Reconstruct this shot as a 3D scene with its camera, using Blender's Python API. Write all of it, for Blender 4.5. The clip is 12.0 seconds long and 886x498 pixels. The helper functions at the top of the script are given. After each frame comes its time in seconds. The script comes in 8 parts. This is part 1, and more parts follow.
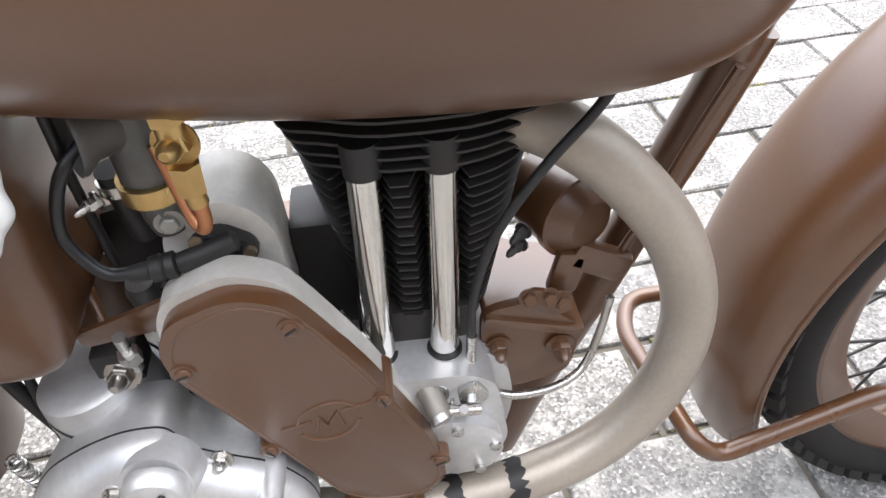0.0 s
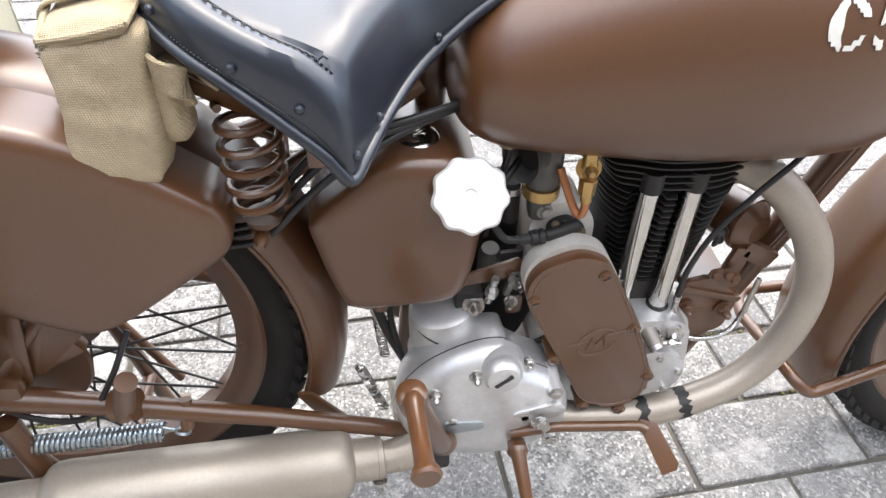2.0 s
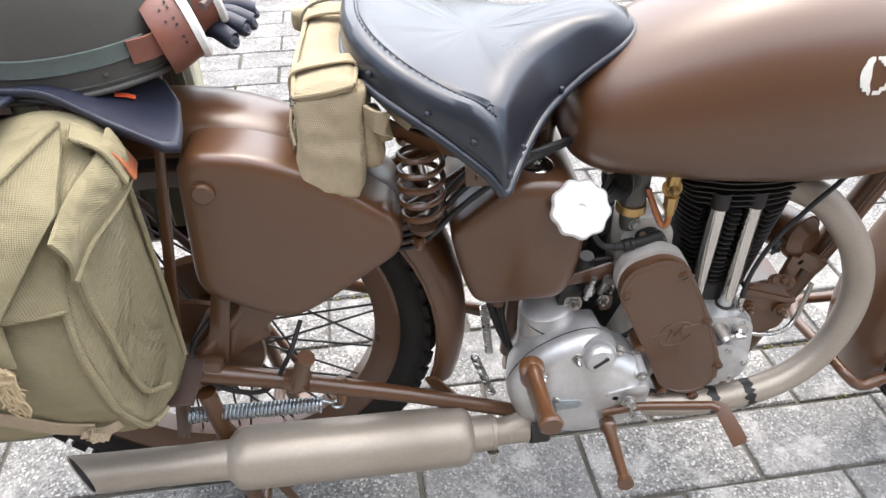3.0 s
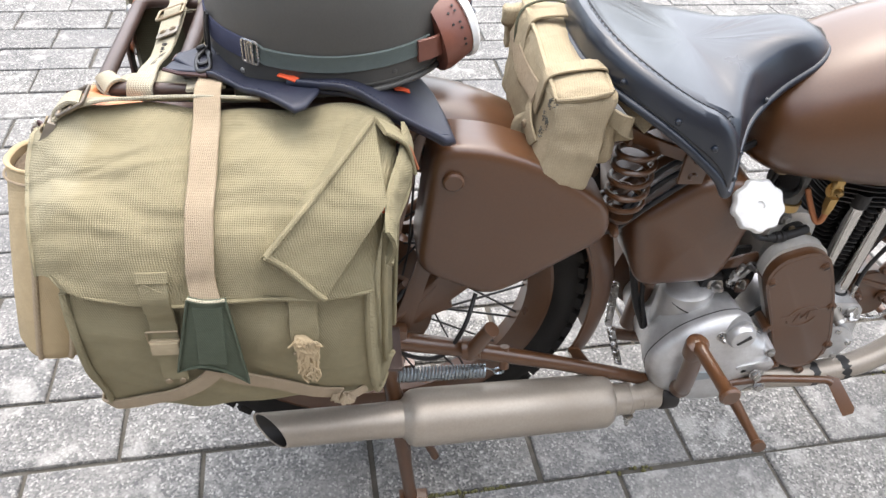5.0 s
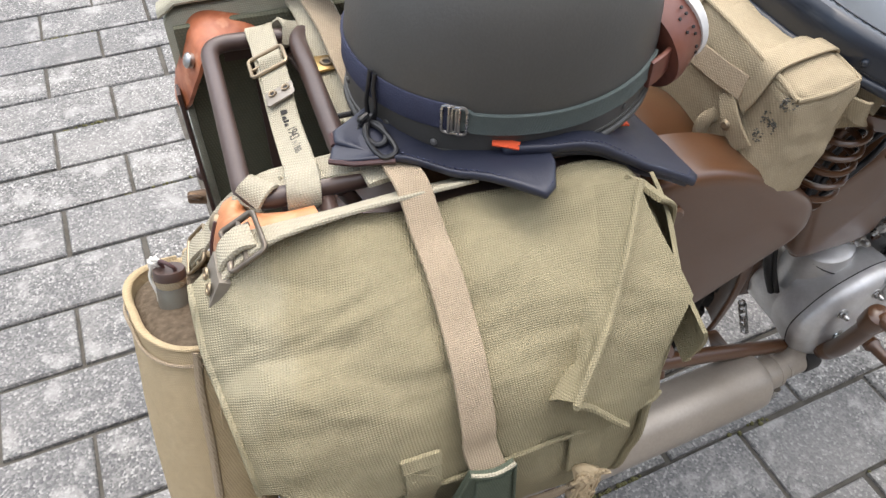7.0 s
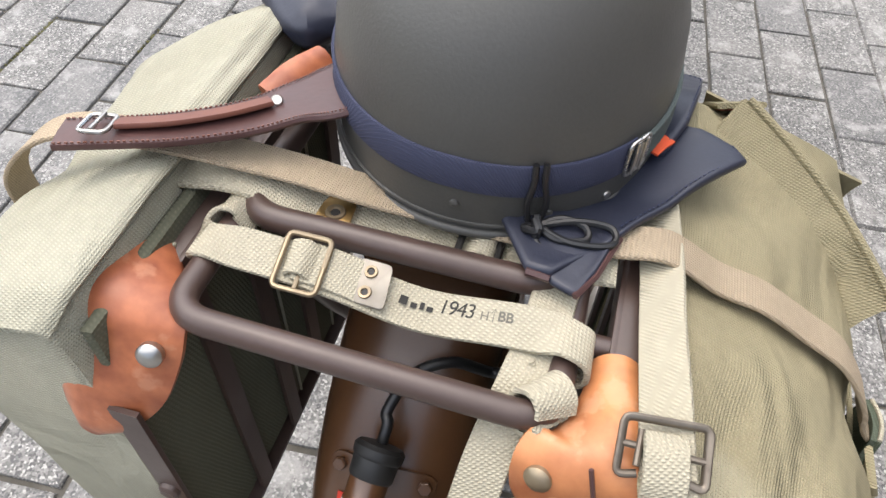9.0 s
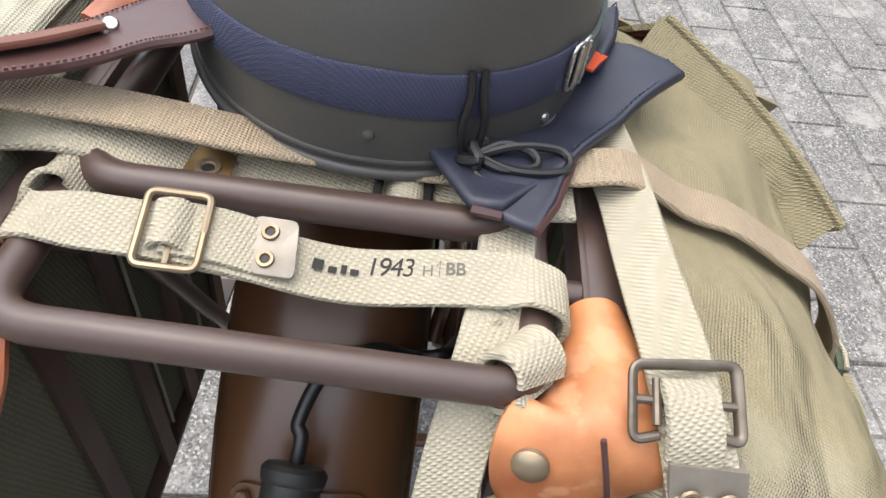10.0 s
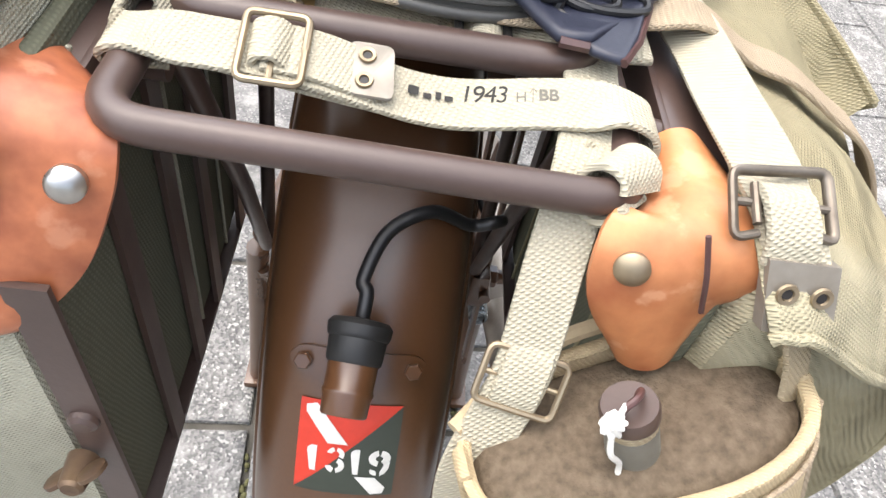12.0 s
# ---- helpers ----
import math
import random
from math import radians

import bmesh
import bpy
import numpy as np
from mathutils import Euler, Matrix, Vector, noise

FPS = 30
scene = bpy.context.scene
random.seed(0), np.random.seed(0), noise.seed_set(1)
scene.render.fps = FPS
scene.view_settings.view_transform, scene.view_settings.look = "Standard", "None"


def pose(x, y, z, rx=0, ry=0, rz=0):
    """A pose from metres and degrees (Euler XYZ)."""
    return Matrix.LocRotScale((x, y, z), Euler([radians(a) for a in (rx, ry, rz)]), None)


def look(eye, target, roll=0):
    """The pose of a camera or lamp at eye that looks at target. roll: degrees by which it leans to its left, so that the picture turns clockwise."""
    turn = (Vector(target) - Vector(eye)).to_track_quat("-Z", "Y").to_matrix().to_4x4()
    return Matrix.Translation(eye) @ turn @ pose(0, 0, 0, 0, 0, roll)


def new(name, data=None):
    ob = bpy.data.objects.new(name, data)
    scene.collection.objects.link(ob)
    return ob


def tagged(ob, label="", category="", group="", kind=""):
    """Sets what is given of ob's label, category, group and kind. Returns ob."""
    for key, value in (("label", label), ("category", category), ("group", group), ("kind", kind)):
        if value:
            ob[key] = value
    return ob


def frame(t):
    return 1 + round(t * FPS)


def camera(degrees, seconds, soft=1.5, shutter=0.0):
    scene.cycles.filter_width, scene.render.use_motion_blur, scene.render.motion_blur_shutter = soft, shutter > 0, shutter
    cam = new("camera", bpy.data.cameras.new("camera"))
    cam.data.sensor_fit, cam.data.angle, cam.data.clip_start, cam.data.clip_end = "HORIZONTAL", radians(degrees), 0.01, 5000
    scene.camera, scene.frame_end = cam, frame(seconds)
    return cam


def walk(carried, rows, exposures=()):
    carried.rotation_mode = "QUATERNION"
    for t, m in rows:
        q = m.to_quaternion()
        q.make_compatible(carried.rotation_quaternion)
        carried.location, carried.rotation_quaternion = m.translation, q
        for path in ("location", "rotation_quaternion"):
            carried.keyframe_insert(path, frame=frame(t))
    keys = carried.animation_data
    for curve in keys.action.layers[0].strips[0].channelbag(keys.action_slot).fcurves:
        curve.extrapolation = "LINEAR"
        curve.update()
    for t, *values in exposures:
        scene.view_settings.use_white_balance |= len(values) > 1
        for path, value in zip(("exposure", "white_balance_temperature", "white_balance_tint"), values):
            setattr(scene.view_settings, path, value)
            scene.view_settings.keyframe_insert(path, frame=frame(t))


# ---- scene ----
cam = camera(64.2, 12.0)
SKY, SUN = 0.14, 1.80
STOPS = [(0, 1.95), (1.0, 1.86), (2.0, 1.90), (3.0, 1.72), (5.0, 1.52), (6.5, 1.30), (7.5, 1.01), (9.3, 1.02), (11.0, 1.30), (12, 1.58)]
PATH = [
    (0, (0.735, -0.387, 0.823), (0.874, 1.045, -0.565), -2.9),
    (0.5, (0.624, -0.426, 0.826), (0.781, 1.002, -0.566), -0.5),
    (1, (0.529, -0.47, 0.906), (0.685, 0.977, -0.466), -0.2),
    (1.5, (0.463, -0.525, 0.944), (0.671, 0.895, -0.449), 2.1),
    (2, (0.425, -0.606, 1.003), (0.633, 0.871, -0.329), 2.0),
    (2.5, (0.366, -0.742, 1.067), (0.532, 0.794, -0.203), 1.7),
    (3, (0.312, -0.771, 1.091), (0.416, 0.797, -0.146), -0.8),
    (3.2, (0.287, -0.768, 1.103), (0.407, 0.811, -0.119), -0.9),
    (4.8, (0.027, -0.763, 1.144), (0.262, 0.735, -0.161), 4.6),
    (5, (-0.009, -0.781, 1.158), (0.24, 0.694, -0.169), 5.2),
    (5.5, (-0.074, -0.773, 1.177), (0.099, 0.701, -0.164), 2.2),
    (6, (-0.111, -0.71, 1.179), (0.128, 0.725, -0.193), 2.4),
    (6.5, (-0.185, -0.577, 1.158), (0.177, 0.806, -0.24), 2.1),
    (7, (-0.261, -0.496, 1.146), (0.227, 0.743, -0.345), 2.4),
    (7.5, (-0.379, -0.41, 1.136), (0.406, 0.649, -0.368), 1.8),
    (7.7, (-0.402, -0.373, 1.14), (0.48, 0.609, -0.362), 0.9),
    (9.3, (-0.438, -0.052, 1.078), (0.886, 0.04, -0.418), 5.6),
    (9.5, (-0.431, -0.045, 1.06), (0.921, -0.084, -0.413), 7.7),
    (10, (-0.412, -0.049, 1.01), (0.955, -0.127, -0.449), 9.5),
    (10.5, (-0.424, -0.034, 0.977), (0.875, -0.153, -0.54), 12.6),
    (11, (-0.451, -0.023, 0.95), (0.843, -0.212, -0.562), 14.2),
    (11.5, (-0.467, -0.013, 0.944), (0.821, -0.225, -0.572), 14.5),
    (12, (-0.466, -0.001, 0.967), (0.845, -0.192, -0.532), 13.3),
]
walk(cam, [(t, look(eye, target, roll)) for t, eye, target, roll in PATH], STOPS)

# ---- world and light: a bright overcast day ----
world = bpy.data.worlds.new("overcast_sky")
scene.world = world
world.use_nodes = True
wn = world.node_tree.nodes
wl = world.node_tree.links
sky = wn.new("ShaderNodeTexSky")
sky.sky_type = "NISHITA"
sky.sun_disc = False
sky.sun_elevation = radians(72)
sky.sun_rotation = radians(20)
sky.dust_density = 4.0
soften = wn.new("ShaderNodeHueSaturation")
soften.inputs["Saturation"].default_value = 0.74
wl.new(sky.outputs[0], soften.inputs["Color"])
wl.new(soften.outputs[0], wn["Background"].inputs["Color"])
wn["Background"].inputs["Strength"].default_value = SKY
sun = new("sun", bpy.data.lights.new("sun", "SUN"))
sun.data.energy, sun.data.angle, sun.data.color = SUN, radians(125), (1.0, 0.985, 0.965)
sun.matrix_world = look((0.35, 0.95, 3.5), (0, 0, 0.4))


# ---- materials ----
def ramp(nt, fac, lo, hi, a, b):
    m = nt.nodes.new("ShaderNodeMapRange")
    m.inputs["From Min"].default_value, m.inputs["From Max"].default_value = lo, hi
    m.inputs["To Min"].default_value, m.inputs["To Max"].default_value = a, b
    nt.links.new(fac, m.inputs["Value"])
    return m.outputs[0]


def noise_tex(nt, scale, detail=4.0, coord="Object", stretch=None):
    tc = nt.nodes.new("ShaderNodeTexCoord")
    n = nt.nodes.new("ShaderNodeTexNoise")
    n.inputs["Scale"].default_value, n.inputs["Detail"].default_value = scale, detail
    src = tc.outputs[coord]
    if stretch:
        mp = nt.nodes.new("ShaderNodeMapping")
        mp.inputs["Scale"].default_value = stretch
        nt.links.new(src, mp.inputs["Vector"])
        src = mp.outputs[0]
    nt.links.new(src, n.inputs["Vector"])
    return n.outputs["Fac"]


def mix(nt, fac, a, b):
    m = nt.nodes.new("ShaderNodeMix")
    m.data_type = "RGBA"
    nt.links.new(fac, m.inputs["Factor"])
    for socket, value in (("A", a), ("B", b)):
        s = [i for i in m.inputs if i.name == socket and i.type == "RGBA"][0]
        if isinstance(value, tuple):
            s.default_value = (*value, 1)
        else:
            nt.links.new(value, s)
    return [o for o in m.outputs if o.type == "RGBA"][0]


def material(name, base, rough=0.5, metal=0.0, other=None, spots=12.0, amount=0.35, fine=160.0, bump=0.1, rough_var=0.08,
             weave=0.0, twill=0.0, wear=None, spec=0.5, depth=0.0006, coat=0.0, coat_rough=0.3, folds=0.0):
    """A surface with a base colour, a second colour in blotches, fine grain, and a bump of grain or woven threads."""
    m = bpy.data.materials.new(name)
    m.use_nodes = True
    nt = m.node_tree
    b = nt.nodes["Principled BSDF"]
    b.inputs["Metallic"].default_value = metal
    b.inputs["Specular IOR Level"].default_value = spec
    if coat:
        b.inputs["Coat Weight"].default_value, b.inputs["Coat Roughness"].default_value = coat, coat_rough
    other = other or tuple(c * 0.75 for c in base)
    big = noise_tex(nt, spots, 5)
    small = noise_tex(nt, fine, 3)
    col = mix(nt, ramp(nt, big, 0.35, 0.7, 0, amount), base, other)
    col = mix(nt, ramp(nt, small, 0.35, 0.7, 0, 0.22), col, tuple(c * 0.6 for c in base))
    height = small
    if weave:
        tc = nt.nodes.new("ShaderNodeTexCoord")
        waves = []
        drift = noise_tex(nt, 60, 2)
        for way in ((1.0, -0.35, 0.35), (0.0, 0.8, 1.0)):
            dot = nt.nodes.new("ShaderNodeVectorMath")
            dot.operation = "DOT_PRODUCT"
            dot.inputs[1].default_value = [w * weave * 16.0 for w in way]
            nt.links.new(tc.outputs["Object"], dot.inputs[0])
            add = nt.nodes.new("ShaderNodeMath")
            add.operation = "MULTIPLY_ADD"
            nt.links.new(drift, add.inputs[0])
            add.inputs[1].default_value = 4.0
            nt.links.new(dot.outputs["Value"], add.inputs[2])
            sine = nt.nodes.new("ShaderNodeMath")
            sine.operation = "SINE"
            nt.links.new(add.outputs[0], sine.inputs[0])
            waves.append(ramp(nt, sine.outputs[0], -1, 1, 0, 1))
        mul = nt.nodes.new("ShaderNodeMath")
        mul.operation = "MULTIPLY"
        nt.links.new(waves[0], mul.inputs[0])
        nt.links.new(waves[1], mul.inputs[1])
        height = mul.outputs[0]
        col = mix(nt, ramp(nt, height, 0.0, 0.7, twill, 0.0), col, tuple(c * 0.45 for c in base))
    if wear:
        col = mix(nt, ramp(nt, noise_tex(nt, wear[1], 8), 0.60, 0.66, 0, wear[2]), col, wear[0])
    nt.links.new(col, b.inputs["Base Color"])
    nt.links.new(ramp(nt, big, 0.3, 0.7, rough - rough_var, rough + rough_var), b.inputs["Roughness"])
    bp = nt.nodes.new("ShaderNodeBump")
    bp.inputs["Strength"].default_value = bump
    bp.inputs["Distance"].default_value = depth
    nt.links.new(height, bp.inputs["Height"])
    out = bp.outputs[0]
    if folds:
        # soft creases of slack cloth, drawn out along one slanting line
        place = nt.nodes.new("ShaderNodeMapping")
        place.inputs["Rotation"].default_value = (0.3, 0.7, 0.4)
        place.inputs["Scale"].default_value = (6.0, 15.0, 11.0)
        where = nt.nodes.new("ShaderNodeTexCoord")
        nt.links.new(where.outputs["Object"], place.inputs["Vector"])
        crease = nt.nodes.new("ShaderNodeTexNoise")
        crease.inputs["Scale"].default_value, crease.inputs["Detail"].default_value = 1.0, 2
        crease.inputs["Distortion"].default_value = 0.8
        nt.links.new(place.outputs[0], crease.inputs["Vector"])
        fb = nt.nodes.new("ShaderNodeBump")
        fb.inputs["Strength"].default_value = 0.7 * folds
        fb.inputs["Distance"].default_value = 0.022
        nt.links.new(crease.outputs["Fac"], fb.inputs["Height"])
        nt.links.new(out, fb.inputs["Normal"])
        out = fb.outputs[0]
    nt.links.new(out, b.inputs["Normal"])
    return m


PAINT = material("brown_service_paint", (0.097, 0.0416, 0.0165), 0.34, other=(0.078, 0.0333, 0.0136), spots=5, amount=0.5, fine=300, bump=0.08, spec=0.5, coat=0.6, coat_rough=0.27)
RACK_PAINT = material("dark_brown_rack_paint", (0.072, 0.043, 0.034), 0.40, other=(0.052, 0.033, 0.027), spots=14, amount=0.6, fine=300, bump=0.15, spec=0.5, coat=0.25, coat_rough=0.4)
EXHAUST = material("heat_stained_silver_paint", (0.39, 0.345, 0.290), 0.42, 0.4, other=(0.28, 0.24, 0.195), spots=6, amount=0.7, fine=250, bump=0.05)
ALLOY = material("cast_alloy", (0.70, 0.705, 0.71), 0.40, 0.65, other=(0.40, 0.385, 0.36), spots=16, amount=0.8, fine=220, bump=0.2)
# paler, less metallic copy of ALLOY, so the shaded magneto still looks light
ALLOY_PALE = material("pale_alloy", (0.62, 0.60, 0.555), 0.48, 0.25, other=(0.42, 0.39, 0.34), spots=22, amount=0.8, fine=220, bump=0.2)
ALLOY_DULL = material("dull_grey_alloy", (0.30, 0.295, 0.28), 0.46, 0.6, other=(0.25, 0.22, 0.18), spots=14, amount=0.8, fine=220, bump=0.15)
IRON = material("black_enamelled_iron", (0.012, 0.012, 0.012), 0.55, other=(0.03, 0.022, 0.018), spots=20, amount=0.6, fine=200, bump=0.2)
CHROME = material("chrome", (0.62, 0.60, 0.57), 0.12, 1.0, spots=9, amount=0.3, bump=0.02, rough_var=0.04)
STEEL = material("bright_steel", (0.56, 0.55, 0.53), 0.28, 0.95, other=(0.3, 0.27, 0.23), spots=40, amount=0.6, bump=0.05)
ZINC = material("zinc_plated_steel", (0.40, 0.45, 0.48), 0.3, 0.8, bump=0.05)
BRASS = material("yellow_brass", (0.50, 0.35, 0.15), 0.34, 0.9, other=(0.40, 0.22, 0.07), spots=30, amount=0.5, bump=0.05)
BRASS_DULL = material("tarnished_brass", (0.36, 0.29, 0.19), 0.42, 0.8, other=(0.26, 0.2, 0.14), spots=60, amount=0.7, bump=0.08)
BRASS_WORN = material("worn_painted_brass", (0.20, 0.13, 0.075), 0.45, 0.6, other=(0.09, 0.055, 0.04), spots=70, amount=0.9, bump=0.15)
BUCKLE = material("dull_bronzed_steel", (0.20, 0.17, 0.135), 0.42, 0.7, other=(0.11, 0.09, 0.07), spots=70, amount=0.8, bump=0.12)
TIP = material("dull_grey_strap_metal", (0.30, 0.27, 0.225), 0.5, 0.45, other=(0.22, 0.19, 0.15), spots=70, amount=0.7, bump=0.1)
ENAMEL = material("chipped_grey_enamel", (0.15, 0.145, 0.12), 0.4, other=(0.10, 0.085, 0.065), spots=60, amount=0.8, bump=0.1)
CARB = material("dark_cast_zinc", (0.115, 0.115, 0.110), 0.42, 0.4, other=(0.07, 0.066, 0.06), spots=22, amount=0.8, fine=220, bump=0.15)
COPPER = material("copper_pipe", (0.50, 0.22, 0.11), 0.35, 0.9, bump=0.05)
RUBBER = material("black_rubber", (0.010, 0.010, 0.010), 0.55, other=(0.024, 0.022, 0.020), spots=25, amount=0.6, fine=300, bump=0.15)
TYRE = material("tyre_rubber", (0.011, 0.010, 0.009), 0.85, spec=0.3, other=(0.034, 0.031, 0.028), spots=18, amount=0.6, fine=350, bump=0.25)
CABLE = material("black_cable", (0.012, 0.012, 0.013), 0.38, bump=0.04)
SEAT = material("black_leather", (0.005, 0.010, 0.020), 0.34, other=(0.013, 0.018, 0.029), spots=10, amount=0.4, fine=420, bump=0.30, depth=0.0004, spec=0.6, coat=0.42, coat_rough=0.28)
WHITE = material("white_enamel", (0.82, 0.82, 0.80), 0.3, bump=0.02, amount=0.1)
CANVAS = material("khaki_green_canvas", (0.352, 0.306, 0.190), 0.9, other=(0.265, 0.236, 0.145), spots=6, amount=0.85, wear=((0.44, 0.41, 0.30), 5, 0.35), fine=140, bump=0.75, weave=195, twill=0.26, spec=0.15, depth=0.0011, folds=1.5)
CANVAS_PALE = material("pale_grey_green_canvas", (0.46, 0.44, 0.34), 0.9, other=(0.34, 0.325, 0.245), spots=6, amount=0.85, wear=((0.46, 0.44, 0.35), 5, 0.5), fine=140, bump=0.75, weave=190, twill=0.34, spec=0.15, depth=0.0010, folds=1.0)
# dark canvas: shade put into the packs' back panels, and a thin dark cord
CANVAS_DARK = material("grey_green_canvas", (0.15, 0.15, 0.105), 0.92, spots=9, amount=0.5, bump=0.6, weave=125, twill=0.4, spec=0.12, depth=0.0007)
SAND = material("sand_coloured_canvas", (0.53, 0.440, 0.295), 0.9, other=(0.40, 0.325, 0.210), spots=10, amount=0.8, fine=160, bump=1.0, weave=205, twill=0.42, spec=0.15, folds=0.5)
SAND_WARM = material("yellow_sand_canvas", (0.57, 0.450, 0.275), 0.9, other=(0.46, 0.355, 0.21), spots=9, amount=0.7, fine=160, bump=0.8, weave=230, twill=0.32, spec=0.15, folds=0.5)
WEB = material("pale_cotton_webbing", (0.52, 0.475, 0.36), 0.9, other=(0.41, 0.37, 0.27), spots=14, amount=0.6, bump=0.7, weave=170, twill=0.38, spec=0.15, depth=0.0010)
WEB_TAN = material("tan_cotton_webbing", (0.48, 0.385, 0.270), 0.9, other=(0.42, 0.33, 0.225), spots=12, amount=0.5, bump=0.8, weave=215, twill=0.4, spec=0.15, depth=0.0009)
WEB_GREEN = material("dark_green_webbing", (0.105, 0.125, 0.088), 0.85, spots=20, amount=0.4, bump=0.6, weave=200, twill=0.4, spec=0.2)
BAND = material("navy_elastic_webbing", (0.066, 0.073, 0.125), 0.75, spots=30, amount=0.3, bump=0.7, weave=330, twill=0.5, spec=0.25)
BAND_GREY = material("grey_green_elastic", (0.12, 0.145, 0.135), 0.75, spots=30, amount=0.3, bump=0.5, weave=330, twill=0.4, spec=0.25)
HELMET = material("olive_textured_paint", (0.074, 0.0715, 0.0645), 0.46, other=(0.050, 0.0485, 0.044), spots=9, amount=0.5, fine=500, bump=0.35, depth=0.0005)
NAVY = material("navy_leather", (0.018, 0.021, 0.037), 0.46, other=(0.027, 0.030, 0.048), spots=14, amount=0.6, fine=350, bump=0.25)
TAN_LEATHER = material("orange_tan_leather", (0.58, 0.245, 0.098), 0.42, other=(0.26, 0.070, 0.024), spots=30, amount=0.9, fine=200, bump=0.25, wear=((0.66, 0.39, 0.23), 48, 0.32))
RED_LEATHER = material("red_brown_leather", (0.48, 0.160, 0.070), 0.40, other=(0.22, 0.055, 0.025), spots=45, amount=1.0, wear=((0.60, 0.30, 0.18), 40, 0.4), fine=150, bump=0.15)
DARK_LEATHER = material("dark_brown_leather", (0.070, 0.034, 0.032), 0.40, other=(0.105, 0.045, 0.038), spots=14, amount=0.6, fine=200, bump=0.2)
BROWN_LEATHER = material("worn_brown_leather", (0.19, 0.070, 0.045), 0.42, other=(0.12, 0.045, 0.035), spots=24, amount=0.8, fine=200, bump=0.2)
FAINT_INK = material("faded_stamp_ink", (0.15, 0.14, 0.115), 0.9, spots=120, amount=0.8, bump=0.02)
ROPE = material("frayed_cotton_rope", (0.50, 0.39, 0.24), 0.95, spots=60, amount=0.6, fine=400, bump=0.6)
STRING = material("white_string", (0.72, 0.70, 0.64), 0.9, spots=60, amount=0.4, fine=500, bump=0.5)
FELT = material("brown_felt", (0.150, 0.116, 0.080), 0.98, other=(0.075, 0.056, 0.038), spots=200, amount=0.9, fine=450, bump=0.9, spec=0.1, depth=0.0012)
RED = material("red_sign_paint", (0.62, 0.045, 0.022), 0.4, amount=0.15, bump=0.03)
GREEN = material("dark_green_sign_paint", (0.040, 0.048, 0.034), 0.45, amount=0.15, bump=0.03)
SIGN_WHITE = material("white_sign_paint", (0.72, 0.70, 0.64), 0.5, amount=0.15, bump=0.03)
SIGN_GREY = material("grey_badge_paint", (0.26, 0.27, 0.25), 0.5, amount=0.15, bump=0.03)
INK = material("black_stamp_ink", (0.03, 0.028, 0.025), 0.9, bump=0.02)
ORANGE = material("orange_tag_cloth", (0.75, 0.10, 0.03), 0.8, bump=0.2)
GLASS = material("grey_lens_glass", (0.7, 0.72, 0.72), 0.08, 0.0, bump=0.0)


def stone_material(name, lo, hi, spread):
    """Exposed-aggregate concrete: pale and dark chips in a grey binder, pale lichen patches, tone changing from block to block."""
    m = bpy.data.materials.new(name)
    m.use_nodes = True
    nt = m.node_tree
    b = nt.nodes["Principled BSDF"]
    tc = nt.nodes.new("ShaderNodeTexCoord")
    geo = nt.nodes.new("ShaderNodeNewGeometry")
    chips = nt.nodes.new("ShaderNodeTexVoronoi")
    chips.inputs["Scale"].default_value = 250
    nt.links.new(geo.outputs["Position"], chips.inputs["Vector"])
    sep = nt.nodes.new("ShaderNodeSeparateColor")
    nt.links.new(chips.outputs["Color"], sep.inputs[0])
    col = mix(nt, ramp(nt, sep.outputs[0], 0.0, 1.0, 0, 1), lo, hi)
    col = mix(nt, ramp(nt, sep.outputs[1], 0.86, 0.90, 0, 0.8), col, (0.47, 0.455, 0.42))
    col = mix(nt, ramp(nt, sep.outputs[2], 0.86, 0.90, 0, 0.7), col, (0.075, 0.075, 0.078))
    info = nt.nodes.new("ShaderNodeObjectInfo")
    col = mix(nt, ramp(nt, info.outputs["Random"], 0, 1, 0, spread), col, (0.13, 0.13, 0.132))
    for scale, lo_, hi_, tone, part_ in ((13.0, 0.535, 0.640, (0.40, 0.39, 0.365), 0.55), (3.0, 0.48, 0.72, (0.36, 0.345, 0.32), 0.45), (5.0, 0.54, 0.72, (0.10, 0.098, 0.094), 0.45)):
        n = nt.nodes.new("ShaderNodeTexNoise")
        n.inputs["Scale"].default_value, n.inputs["Detail"].default_value = scale, 6
        n.inputs["Roughness"].default_value = 0.62
        shift = nt.nodes.new("ShaderNodeVectorMath")
        shift.inputs[1].default_value = (scale, 2 * scale, 0)
        nt.links.new(geo.outputs["Position"], shift.inputs[0])
        nt.links.new(shift.outputs[0], n.inputs["Vector"])
        col = mix(nt, ramp(nt, n.outputs["Fac"], lo_, hi_, 0, part_), col, tone)
    nt.links.new(col, b.inputs["Base Color"])
    b.inputs["Roughness"].default_value = 0.82
    b.inputs["Specular IOR Level"].default_value = 0.35
    bp = nt.nodes.new("ShaderNodeBump")
    bp.inputs["Strength"].default_value, bp.inputs["Distance"].default_value = 0.55, 0.0015
    nt.links.new(chips.outputs["Distance"], bp.inputs["Height"])
    nt.links.new(bp.outputs[0], b.inputs["Normal"])
    return m


PAVER = stone_material("exposed_aggregate_paver", (0.084, 0.082, 0.078), (0.268, 0.260, 0.243), 0.5)
JOINT = material("dark_joint_sand", (0.115, 0.105, 0.088), 0.95, other=(0.06, 0.056, 0.045), spots=30, amount=0.8, fine=400, bump=0.5)
MOSS = material("yellow_green_moss", (0.125, 0.118, 0.048), 0.95, spots=60, amount=0.6, fine=400, bump=0.8)


